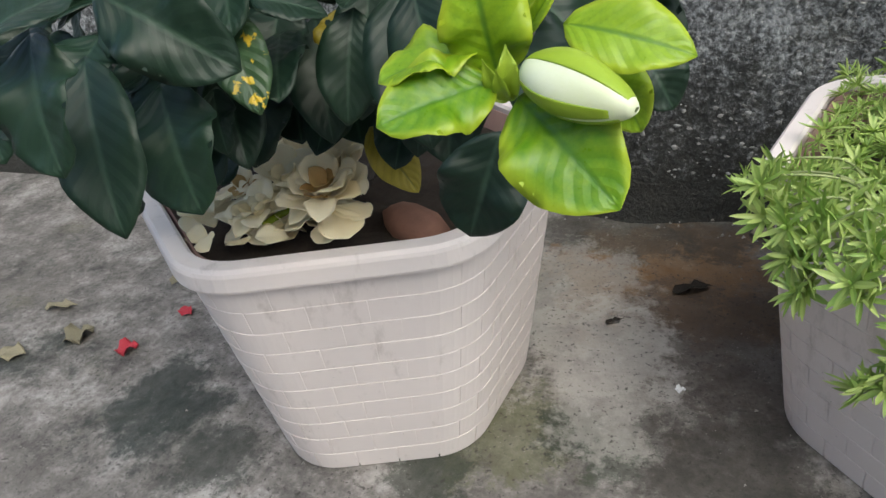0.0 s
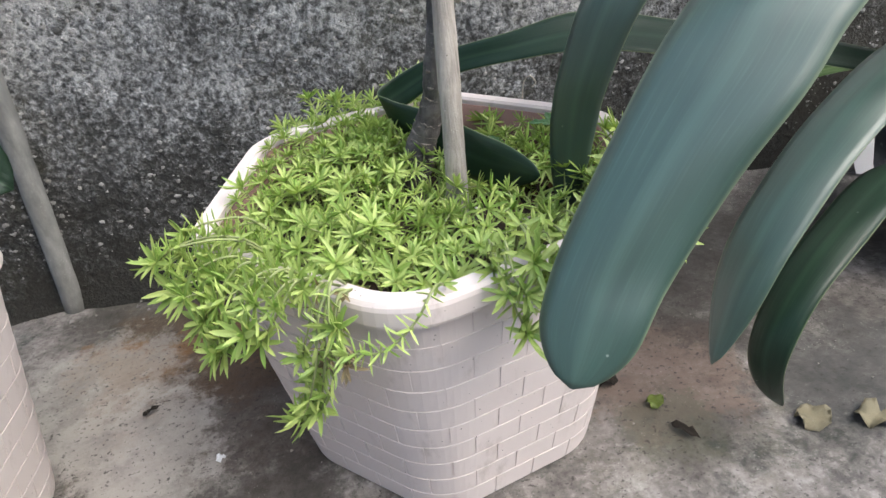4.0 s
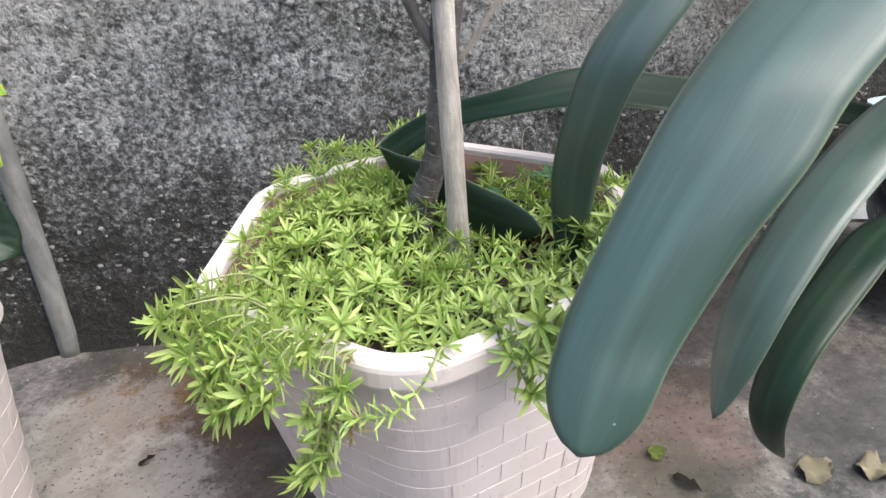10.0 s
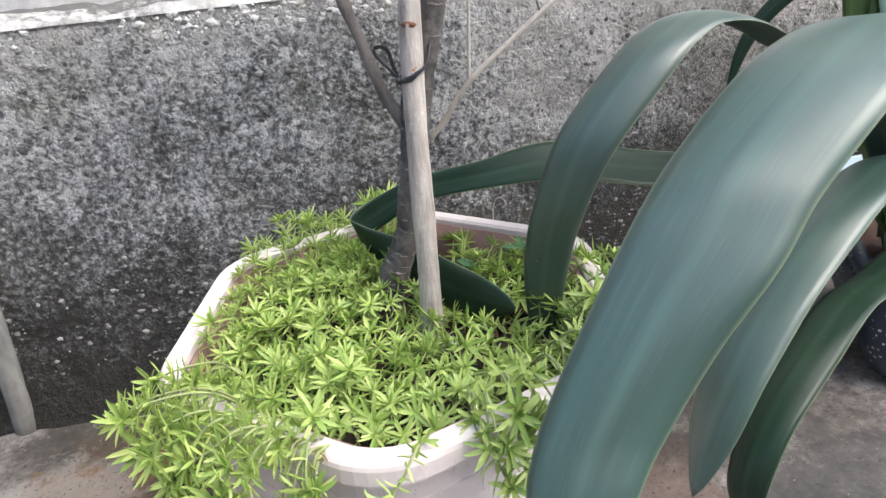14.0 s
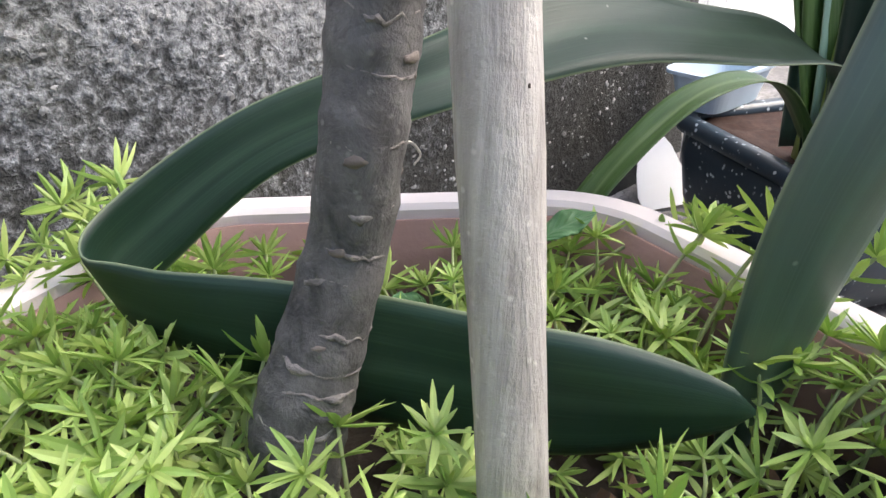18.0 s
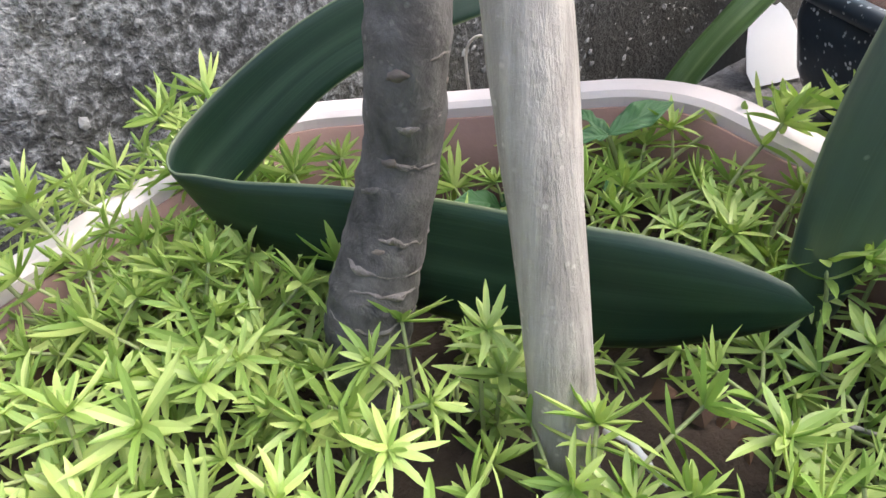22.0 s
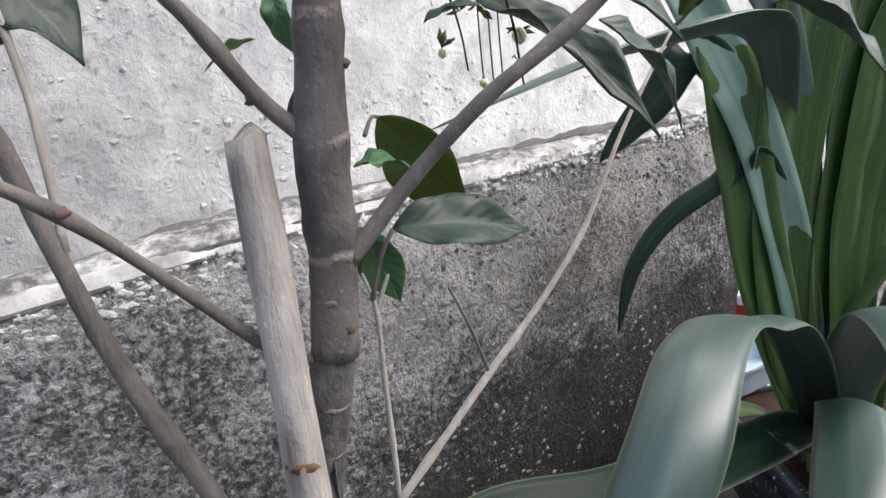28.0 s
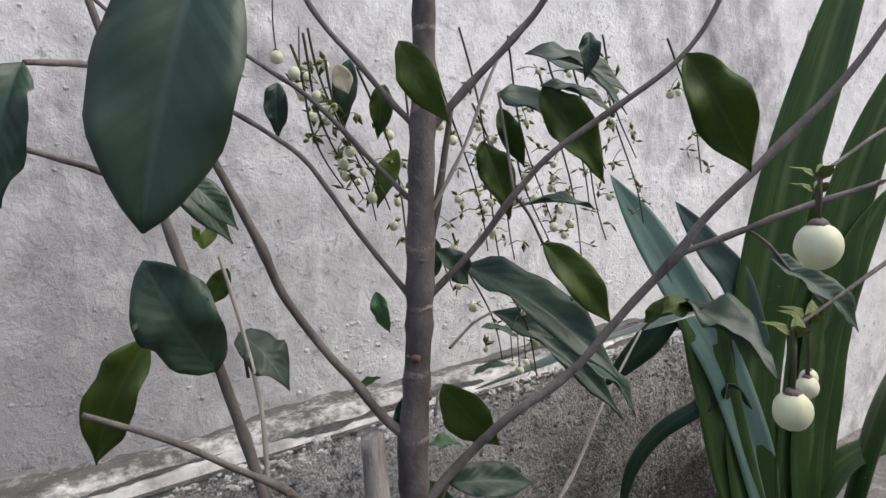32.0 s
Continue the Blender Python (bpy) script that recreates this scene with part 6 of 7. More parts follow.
    put((0.051, 0.411, 0.342), (0.089, 0.396, 0.299), front, 0, YELLOW_LEAF, 1.05, "ochre fading leaf")
    put((-0.025, 0.281, 0.448), (-0.023, 0.242, 0.422), front, 3, dark, 1.3)
    put((0.01, 0.193, 0.445), (0.017, 0.179, 0.433), front, 4, dark, 1.3)
    put((0.1, 0.43, 0.42), (0.105, 0.37, 0.34), front, 0, dark, 1.1)
    for base, tip in (((-0.085, 0.268, 0.438), (-0.065, 0.247, 0.403)), ((-0.102, 0.313, 0.441), (-0.079, 0.28, 0.403)), ((-0.061, 0.231, 0.438), (-0.041, 0.21, 0.405)), ((-0.058, 0.423, 0.373), (-0.035, 0.385, 0.333)), ((-0.027, 0.448, 0.374), (-0.006, 0.405, 0.329)), ((0.01, 0.466, 0.358), (0.032, 0.427, 0.321)), ((0.038, 0.477, 0.345), (0.052, 0.43, 0.304)),
                      ((-0.072, 0.382, 0.367), (-0.038, 0.333, 0.324)), ((-0.046, 0.372, 0.437), (-0.044, 0.339, 0.41)), ((-0.033, 0.443, 0.414), (-0.012, 0.407, 0.375)), ((-0.026, 0.49, 0.35), (-0.007, 0.453, 0.32)), ((-0.06, 0.393, 0.335), (-0.045, 0.353, 0.318)), ((-0.14, 0.33, 0.44), (-0.12, 0.29, 0.39)), ((-0.15, 0.3, 0.46), (-0.12, 0.26, 0.43))):
        put(base, tip, front, 3, dark, 1.25)
    put((0.13, 0.4, 0.42), (0.135, 0.35, 0.345), front, 3, dark, 1.0)
    put((-0.03, 0.43, 0.4), (-0.035, 0.38, 0.32), front, 3, dark, 1.0)
    put((-0.073, 0.365, 0.41), (-0.073, 0.35, 0.301), (0.2, -0.85, 0.35), 3, dark, 0.85)
    put((-0.071, 0.425, 0.4), (-0.066, 0.41, 0.31), (0.1, -0.85, 0.35), 0, dark, 0.9)
    put((-0.11, 0.345, 0.41), (-0.117, 0.33, 0.298), (0.25, -0.85, 0.3), 3, dark, 0.8)
    put((0.09, 0.35, 0.44), (0.086, 0.325, 0.38), eye, 0, dark, 1.1)
    put((0.068, 0.29, 0.46), (0.1, 0.305, 0.447), (0, -0.5, 0.85), 0, dark, 1.2)
    put((0.12, 0.345, 0.45), (0.146, 0.305, 0.377), eye, 0, dark, 1.1)
    put((0.15, 0.3, 0.46), (0.17, 0.28, 0.4), (0.1, -0.9, 0.2), 0, dark, 1.1)
    put((0.17, 0.35, 0.43), (0.232, 0.33, 0.372), (0.55, -0.6, 0.5), 3, dark, 1.0)
    put((0.16, 0.42, 0.44), (0.225, 0.4, 0.375), (0.6, -0.5, 0.5), 3, dark, 1.0)
    put((0.185, 0.32, 0.46), (0.235, 0.335, 0.452), (0.3, -0.3, 0.9), 3, YOUNG_LEAF, 1.0, young)
    put((0.15, 0.37, 0.47), (0.205, 0.375, 0.478), (0.2, -0.4, 0.9), 0, YOUNG_LEAF, 1.1, young)
    put((0.235, 0.44, 0.512), (0.285, 0.412, 0.488), (0.3, -0.7, 0.6), 0, YOUNG_LEAF, 1.0, young)
    put((0.228, 0.44, 0.476), (0.288, 0.42, 0.462), (0.3, -0.6, 0.7), 0, YOUNG_LEAF, 0.9, young)
    put((0.22, 0.44, 0.446), (0.272, 0.42, 0.425), (0.4, -0.7, 0.5), 3, YOUNG_LEAF, 0.9, young)
    put((0.2, 0.43, 0.43), (0.262, 0.42, 0.372), (0.5, -0.7, 0.4), 3, dark, 1.0)
    limb([(0.16, 0.46, 0.44), (0.2, 0.45, 0.46), (0.23, 0.44, 0.49)], 0.003, 0.002)
    rng = np.random.default_rng(3)
    for k in range(110):
        a, b = rng.uniform(0, 6.28), rng.uniform(-0.5, 1.0)
        r = 0.55 + 0.45 * rng.random()
        c = Vector((0.0 + 0.15 * r * math.cos(a), 0.44 + 0.13 * r * math.sin(a), 0.47 + 0.16 * b))
        if c.y < 0.27 or (c.z < 0.4 and c.y < 0.42 and c.x > -0.04):
            continue
        out = Vector((c.x, c.y - 0.44, 0)).normalized()
        tip = c + out * rng.uniform(0.03, 0.055) + Vector((rng.normal() * 0.015, rng.normal() * 0.015, rng.uniform(-0.05, 0.012)))
        put(c, tip, out * 0.5 + Vector((0, 0, 0.8)), int(rng.choice((0, 3, 3))), dark, rng.uniform(0.95, 1.2))

    # mostly unseen upper leaves, added to keep sky light off the planter
    for k in range(190):
        a, b = rng.uniform(0, 6.28), rng.uniform(-0.9, 1.0)
        r = math.sqrt(1 - b * b) * rng.uniform(0.55, 1.0)
        c = Vector((-0.03 + 0.2 * r * math.cos(a), 0.43 + 0.24 * r * math.sin(a), 0.62 + 0.15 * b))
        if c.z < 0.52 or c.y < 0.36:
            continue
        out = Vector((math.cos(a), math.sin(a), 0.3))
        tip = c + out * rng.uniform(0.035, 0.06) + Vector((0, 0, rng.uniform(-0.05, 0.02)))
        put(c, tip, out * 0.4 + Vector((0, 0, 0.9)), int(rng.choice((0, 3, 4))), dark, rng.uniform(1.0, 1.25))
    for k in range(70):
        c = Vector((rng.uniform(-0.2, 0.1), rng.uniform(0.36, 0.52), rng.uniform(0.4, 0.62)))
        if c.x > -0.06 and (c.y < 0.45 or c.z < 0.44):
            continue
        tip = c + Vector((rng.normal() * 0.02, -rng.uniform(0.01, 0.04), -rng.uniform(0.03, 0.07)))
        put(c, tip, (rng.normal() * 0.3, -0.7, 0.6), int(rng.choice((0, 3))), dark, rng.uniform(0.9, 1.15))


def wilted_flowers():
    rng = np.random.default_rng(8)

    def petal(parent, at, way, up, size, material):
        kind = int(rng.integers(0, 3))
        mesh = PETALS[kind, material.name]
        m = leaf_pose(at, Vector(at) + Vector(way).normalized() * size, up)
        made("petal", mesh, material, parent, matrix=m)

    heads = ((0.006, 0.402, 0.286, 22, 0.037, 1), (-0.044, 0.424, 0.281, 18, 0.034, 0), (-0.058, 0.396, 0.268, 14, 0.03, 0), (-0.056, 0.47, 0.28, 15, 0.034, 0), (-0.012, 0.452, 0.282, 16, 0.034, 0), (-0.095, 0.43, 0.266, 12, 0.03, 1))
    for n, (x, y, z, count, size, tone) in enumerate(heads):
        flower = thing("wilted_flower", "wilted cream gardenia blossom browning at its centre" if tone else "wilted cream gardenia blossom", "flower", "fallen gardenia blossoms", (x, y, z))
        for k in range(count):
            a = 2.4 * k + rng.normal() * 0.2
            lift = 1.05 - 1.25 * k / count
            inner = k < 5
            way = Matrix.Rotation(radians(28), 3, "X") @ Vector((math.cos(a) * math.cos(lift), math.sin(a) * math.cos(lift), math.sin(lift)))
            petal(flower, (math.cos(a) * 0.003, math.sin(a) * 0.003, 0.004 - 0.012 * k / count), way, (-math.cos(a) * 0.4, -math.sin(a) * 0.4, 1.0), size * (0.55 if inner else 1.0) * rng.uniform(0.85, 1.15), PETAL_BROWN if tone and inner else PETAL)
        blob("heart", PETAL_BROWN if tone else PETAL, flower, (0.005, 0.005, 0.006), (0, 0, 0.006), n, 0.2)
    for k in range(46):
        x, y = rng.uniform(-0.12, 0.025), rng.uniform(0.366, 0.45)
        a = rng.uniform(0, 6.28)
        loose = made("fallen_petal", PETALS[int(rng.integers(0, 3)), PETAL.name], PETAL, matrix=leaf_pose((x, y, 0.249 + 0.2 * max(0.0, y - 0.38) + rng.uniform(0, 0.012)), (x + 0.025 * math.cos(a), y + 0.025 * math.sin(a), 0.256 + 0.2 * max(0.0, y - 0.38) + rng.uniform(0, 0.012)), (rng.normal() * 0.35, rng.normal() * 0.35 - 0.2, 1)))
        tagged(loose, "cream petal fallen on the soil of the planter", "petal", "fallen petals")
    tagged(tube("flower_stalk", [(-0.052, 0.39, 0.262, 0.003), (-0.04, 0.4, 0.268, 0.0032), (-0.028, 0.412, 0.27, 0.0036)], BUD_GREEN, None, "", 8, 4), "short green stalk of a fallen blossom", "stalk")
    tagged(blob("brick_fragment", BRICK_CHIP, None, (0.042, 0.02, 0.016), (0.06, 0.437, 0.244), 4, 0.3), "broken piece of red brick lying on the soil", "brick piece")


PETALS = {}
for tone in (PETAL, PETAL_BROWN):
    for k in range(3):
        mesh = blade_mesh("petal", (0.78, 0.9, 0.66)[k], 0.3, (0.8, -0.6, 1.2)[k], 0.2 * k - 0.2, 0.04, 0.62, 0.6, 50 + k, 13, 9, 0.0)
        mesh.materials.append(tone)
        PETALS[k, tone.name] = mesh
gardenia()
wilted_flowers()


# ---- strap-leaved plant in the speckled pot ----
POT_C, TURN_C = (1.235, 0.615), 58.0


def speckled_pot():
    pot = thing("bonsai_pot", "dark blue speckled rectangular pot on short feet, planted with strap leaves", "plant pot", at=(*POT_C, 0))
    pot.rotation_euler = (0, 0, radians(TURN_C))

    def ring(hx, hy, c, z, bend=4):
        out = []
        for sx, sy, a0 in ((1, 1, 0), (-1, 1, 90), (-1, -1, 180), (1, -1, 270)):
            for b in np.linspace(0, 90, bend + 1):
                a = radians(a0 + b)
                out.append((sx * (hx - c) + c * math.cos(a), sy * (hy - c) + c * math.sin(a), z))
        return out

    rows = [ring(0.1, 0.085, 0.02, 0.016), ring(0.112, 0.097, 0.025, 0.02), ring(0.126, 0.112, 0.03, 0.06), ring(0.133, 0.119, 0.03, 0.115), ring(0.13, 0.116, 0.03, 0.14)]
    verts = [v for r in rows for v in r]
    faces = sheet_faces(len(rows), 20, True) + [tuple(range(19, -1, -1)), tuple(80 + k for k in range(20))]
    made("body", to_mesh("body", verts, faces), BLUE_POT, pot)
    rows = [ring(0.13, 0.116, 0.03, 0.138), ring(0.14, 0.126, 0.032, 0.141), ring(0.142, 0.128, 0.032, 0.15), ring(0.139, 0.125, 0.032, 0.158), ring(0.124, 0.11, 0.028, 0.158), ring(0.122, 0.108, 0.028, 0.142)]
    verts = [v for r in rows for v in r]
    made("rim", to_mesh("rim", verts, sheet_faces(6, 20, True) + sheet_bridge(6, 20)), BLUE_POT, pot, "thick rolled rim")
    for sx in (-1, 1):
        for sy in (-1, 1):
            bm = bmesh.new()
            bmesh.ops.create_cube(bm, size=1)
            bmesh.ops.scale(bm, vec=(0.05, 0.04, 0.02), verts=bm.verts)
            for v in bm.verts:
                if v.co.z > 0:
                    v.co.x, v.co.y = v.co.x * 1.25, v.co.y * 1.25
            bmesh.ops.bevel(bm, geom=list(bm.edges), offset=0.004, segments=2, affect="EDGES")
            from_bmesh("foot", bm, BLUE_POT, pot, "", Matrix.Translation((sx * 0.07, sy * 0.058, 0.0102)))
    top = [(x, y, z + 0.006 * noise.noise(Vector((x * 60, y * 60, 3)))) for s in np.linspace(0.02, 1, 12) for x, y, z in ring(0.125 * s, 0.111 * s, 0.028 * s, 0.148)]
    mesh = to_mesh("reddish_soil", top, sheet_faces(12, 20, True))
    earth = made("reddish_soil", mesh, RED_SOIL, matrix=pose(*POT_C, 0, 0, 0, TURN_C))
    tagged(earth, "reddish brown coarse soil filling the speckled pot", "soil", kind="stuff")


RED_SOIL = simple("reddish coarse soil", (0.1, 0.05, 0.035), 0.95, 0.35, 90, 1.0)
PLANT_AT = (1.165, 0.612, 0.15)


def strap_plant():
    plant = thing("strap_leaf_plant", "clump of long arching dark green strap leaves in the speckled pot", "strap plant", at=PLANT_AT)
    o = Vector(PLANT_AT)

    def put(points, sides, material=STRAP, channel=0.22, seed=0, label="", blunt=0.55, steps=9):
        rows = [(p[0] - o.x, p[1] - o.y, p[2] - o.z, p[3]) for p in points]
        return strap("leaf", rows, sides, material, plant, label, channel, steps, 9, blunt, 0.04, seed)

    # broad leaf arching forward
    broad = [(1.15, 0.6, 0.16, 0.018), (1.1, 0.575, 0.3, 0.028), (1.0, 0.51, 0.42, 0.035), (0.9, 0.45, 0.475, 0.0385), (0.81, 0.395, 0.49, 0.0395), (0.735, 0.352, 0.481, 0.039), (0.675, 0.331, 0.443, 0.038), (0.646, 0.319, 0.413, 0.0375), (0.614, 0.311, 0.374, 0.0335), (0.578, 0.3, 0.323, 0.0305), (0.56, 0.29, 0.293, 0.0285), (0.544, 0.279, 0.258, 0.0235)]
    put(broad, [(0.47, -0.88, 0.0), (0.55, -0.83, 0.0), (0.72, -0.68, -0.1), (0.84, -0.52, -0.17)], STRAP_SHEEN, seed=1, label="widest leaf, bluish sky sheen put into its colour", channel=0.14, blunt=0.3)
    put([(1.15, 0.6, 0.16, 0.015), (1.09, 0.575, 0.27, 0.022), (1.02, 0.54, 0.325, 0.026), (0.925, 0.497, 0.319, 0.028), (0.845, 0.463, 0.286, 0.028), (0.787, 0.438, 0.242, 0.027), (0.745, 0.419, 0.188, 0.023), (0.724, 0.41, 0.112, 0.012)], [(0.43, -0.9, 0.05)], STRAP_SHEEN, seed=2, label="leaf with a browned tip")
    put([(1.15, 0.6, 0.16, 0.014), (1.1, 0.57, 0.195, 0.019), (1.016, 0.528, 0.2, 0.022), (0.94, 0.49, 0.213, 0.023), (0.866, 0.452, 0.198, 0.023), (0.8, 0.42, 0.165, 0.021), (0.772, 0.405, 0.115, 0.018), (0.79, 0.414, 0.055, 0.013), (0.826, 0.433, 0.008, 0.006)], [(0.45, -0.88, 0.1)], seed=3)
    # leaf that arches over and dips into the overgrown planter
    dipping = [(1.15, 0.605, 0.16, 0.016), (1.06, 0.59, 0.32, 0.022), (0.97, 0.572, 0.41, 0.0225), (0.9, 0.56, 0.442, 0.022), (0.83, 0.54, 0.475, 0.022), (0.775, 0.52, 0.487, 0.0225), (0.74, 0.505, 0.482, 0.023), (0.705, 0.492, 0.463, 0.0235)]
    dipping += [(0.662, 0.488, 0.415, 0.0225), (0.644, 0.497, 0.362, 0.0205), (0.637, 0.508, 0.31, 0.019), (0.634, 0.517, 0.222, 0.018)]
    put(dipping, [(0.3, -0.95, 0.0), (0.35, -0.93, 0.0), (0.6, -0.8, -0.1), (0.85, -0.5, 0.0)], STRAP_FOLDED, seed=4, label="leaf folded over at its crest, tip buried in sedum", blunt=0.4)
    # leaf that runs behind the shrub and curls back round its trunk
    loop = [(1.165, 0.615, 0.16, 0.016), (1.08, 0.6, 0.245, 0.02), (0.96, 0.59, 0.29, 0.0235), (0.86, 0.587, 0.32, 0.0245), (0.778, 0.597, 0.336, 0.024), (0.7, 0.624, 0.348, 0.023), (0.632, 0.649, 0.339, 0.0145), (0.572, 0.676, 0.325, 0.0125)]
    loop += [(0.526, 0.686, 0.303, 0.0148), (0.506, 0.679, 0.294, 0.0158), (0.512, 0.66, 0.287, 0.0175), (0.533, 0.63, 0.279, 0.021), (0.556, 0.596, 0.2715, 0.0232), (0.58, 0.556, 0.268, 0.0215), (0.609, 0.508, 0.271, 0.0155)]
    put(loop, [(0.2, 0.9, 0.35), (0.35, 0.85, 0.3), (0.3, 0.8, 0.5), (0.0, 0.35, 0.94), (-0.3, 0.05, 0.95), (0.1, 0.1, 0.99), (0.12, 0.07, 0.99)], STRAP_SMEARED, seed=5, label="dark leaf curled back round the trunk of the shrub", channel=0.14, blunt=0.25)
    # short leaf between the planter and the pot
    put([(1.15, 0.625, 0.16, 0.012), (1.09, 0.655, 0.235, 0.014), (1.02, 0.69, 0.24, 0.016), (0.95, 0.725, 0.19, 0.016), (0.9, 0.75, 0.12, 0.014), (0.88, 0.765, 0.04, 0.007)], [(0.35, 0.9, 0.1)], STRAP_UPRIGHT, seed=6)
    # upright fan
    up = STRAP_UPRIGHT
    put([(1.155, 0.62, 0.155, 0.02), (1.115, 0.648, 0.374, 0.03), (1.12, 0.645, 0.569, 0.034), (1.145, 0.626, 0.741, 0.034), (1.178, 0.603, 0.866, 0.03), (1.22, 0.58, 0.99, 0.02), (1.27, 0.55, 1.08, 0.006)], [(0.8, -0.55, 0.1)], up, seed=7)
    put([(1.165, 0.612, 0.155, 0.02), (1.157, 0.617, 0.368, 0.027), (1.172, 0.608, 0.535, 0.03), (1.197, 0.59, 0.678, 0.03), (1.225, 0.572, 0.783, 0.026), (1.28, 0.54, 0.92, 0.012)], [(0.8, -0.58, 0.0)], up, seed=8)
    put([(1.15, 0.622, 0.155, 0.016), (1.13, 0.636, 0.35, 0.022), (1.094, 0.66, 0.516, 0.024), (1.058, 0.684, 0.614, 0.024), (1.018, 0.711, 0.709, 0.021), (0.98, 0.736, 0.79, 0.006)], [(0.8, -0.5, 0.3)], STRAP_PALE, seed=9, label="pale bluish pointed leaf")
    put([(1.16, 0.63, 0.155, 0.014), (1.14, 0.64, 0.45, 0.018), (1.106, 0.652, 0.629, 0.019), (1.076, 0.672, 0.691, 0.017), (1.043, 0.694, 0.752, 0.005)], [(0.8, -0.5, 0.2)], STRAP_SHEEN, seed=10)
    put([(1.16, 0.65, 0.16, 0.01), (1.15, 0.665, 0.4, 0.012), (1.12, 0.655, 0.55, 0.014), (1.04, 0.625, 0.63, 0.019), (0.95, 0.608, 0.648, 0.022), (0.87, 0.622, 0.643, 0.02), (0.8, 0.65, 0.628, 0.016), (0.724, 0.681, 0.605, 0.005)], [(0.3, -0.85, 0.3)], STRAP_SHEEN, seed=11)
    put([(1.15, 0.63, 0.16, 0.012), (1.12, 0.655, 0.45, 0.016), (1.052, 0.69, 0.612, 0.019), (1.008, 0.721, 0.574, 0.018), (0.967, 0.751, 0.528, 0.006)], [(0.7, -0.5, 0.4)], STRAP, seed=12)
    put([(1.15, 0.63, 0.16, 0.01), (1.125, 0.645, 0.4, 0.012), (1.093, 0.66, 0.51, 0.012), (1.061, 0.683, 0.494, 0.0115), (1.02, 0.713, 0.463, 0.01), (0.99, 0.734, 0.415, 0.008), (0.974, 0.745, 0.345, 0.003)], [(0.6, -0.6, 0.3)], STRAP, seed=13, label="narrow leaf drooping towards the wall")
    put([(1.155, 0.62, 0.155, 0.02), (1.1, 0.657, 0.373, 0.028), (1.077, 0.672, 0.514, 0.028), (1.061, 0.683, 0.614, 0.025), (1.032, 0.704, 0.69, 0.008)], [(0.8, -0.5, 0.1)], up, seed=14)
    put([(1.17, 0.6, 0.155, 0.018), (1.17, 0.605, 0.399, 0.028), (1.182, 0.598, 0.543, 0.03), (1.2, 0.585, 0.64, 0.027), (1.25, 0.55, 0.75, 0.01)], [(0.85, -0.5, 0.0)], up, seed=15)
    put([(1.17, 0.6, 0.155, 0.014), (1.16, 0.612, 0.311, 0.02), (1.18, 0.6, 0.373, 0.022), (1.215, 0.577, 0.42, 0.02), (1.3, 0.52, 0.44, 0.016), (1.37, 0.48, 0.36, 0.005)], [(0.5, 0.8, 0.2)], up, seed=16)
    put([(1.18, 0.59, 0.155, 0.014), (1.2, 0.58, 0.33, 0.022), (1.24, 0.55, 0.5, 0.024), (1.3, 0.5, 0.62, 0.02), (1.38, 0.45, 0.68, 0.006)], [(0.6, 0.75, 0.0)], up, seed=17)
    put([(1.18, 0.62, 0.155, 0.014), (1.2, 0.63, 0.4, 0.022), (1.22, 0.64, 0.6, 0.024), (1.24, 0.645, 0.8, 0.02), (1.26, 0.65, 0.95, 0.006)], [(0.85, -0.5, 0.0)], up, seed=18)
    for k, (x, y) in enumerate(((1.15, 0.615), (1.165, 0.63), (1.175, 0.605), (1.16, 0.6))):
        tube("sheath", [(x - o.x, y - o.y, 0.0, 0.017), (x - o.x, y - o.y, 0.06, 0.016), (x - o.x - 0.006, y - o.y + 0.004, 0.13, 0.012)], SHEATH, plant, "pale yellow-green leaf base" if k == 0 else "", 10, 4)


SHEATH = simple("pale leaf sheath", (0.3, 0.36, 0.1), 0.5, 0.25, 40, 0.2, second=(0.14, 0.2, 0.04))
speckled_pot()
strap_plant()


# ---- seedling, litter and odds and ends ----
def seedling():
    o = Vector((0.674, 0.62, 0.222))
    plant = thing("seedling", "small soft green seedling growing inside the planter", "seedling", at=o)
    tube("stem", [(0, 0, 0, 0.0016), (-0.003, 0, 0.022, 0.0014), (-0.014, -0.002, 0.045, 0.0012)], SEDUM_PALE, plant, "pale green stem", 6, 4)
    for base, tip, face in (((-0.014, -0.002, 0.045), (0.018, -0.012, 0.05), (-0.1, -0.5, 0.85)), ((-0.014, -0.002, 0.045), (-0.036, 0.006, 0.047), (0.1, -0.4, 0.9)), ((-0.014, -0.002, 0.043), (-0.012, 0.02, 0.05), (0, -0.2, 1)), ((-0.002, 0, 0.016), (-0.03, -0.01, 0.024), (0.2, -0.6, 0.7))):
        leaf(plant, base, tip, face, 0, SEEDLING, "", 1.0, 0.75)
    tagged(tube("dry_root", [(0.557, 0.539, 0.238, 0.0012), (0.5575, 0.53, 0.2405, 0.0013), (0.5555, 0.523, 0.239, 0.0013), (0.554, 0.515, 0.238, 0.0009)], PAPER, None, "", 6, 4, 0.2), "bleached white root lying on the soil", "root")
    sprout = thing("seedling", "two-leaved seedling beside the stake", "seedling", at=(0.62, 0.645, 0.21))
    tube("stem", [(0, 0, 0, 0.0012), (0, 0, 0.03, 0.001)], SEDUM_PALE, sprout, "", 6, 4)
    for tip in ((-0.022, 0.006, 0.042), (0.02, -0.008, 0.04)):
        leaf(sprout, (0, 0, 0.03), tip, (0, -0.4, 0.9), 0, SEEDLING)


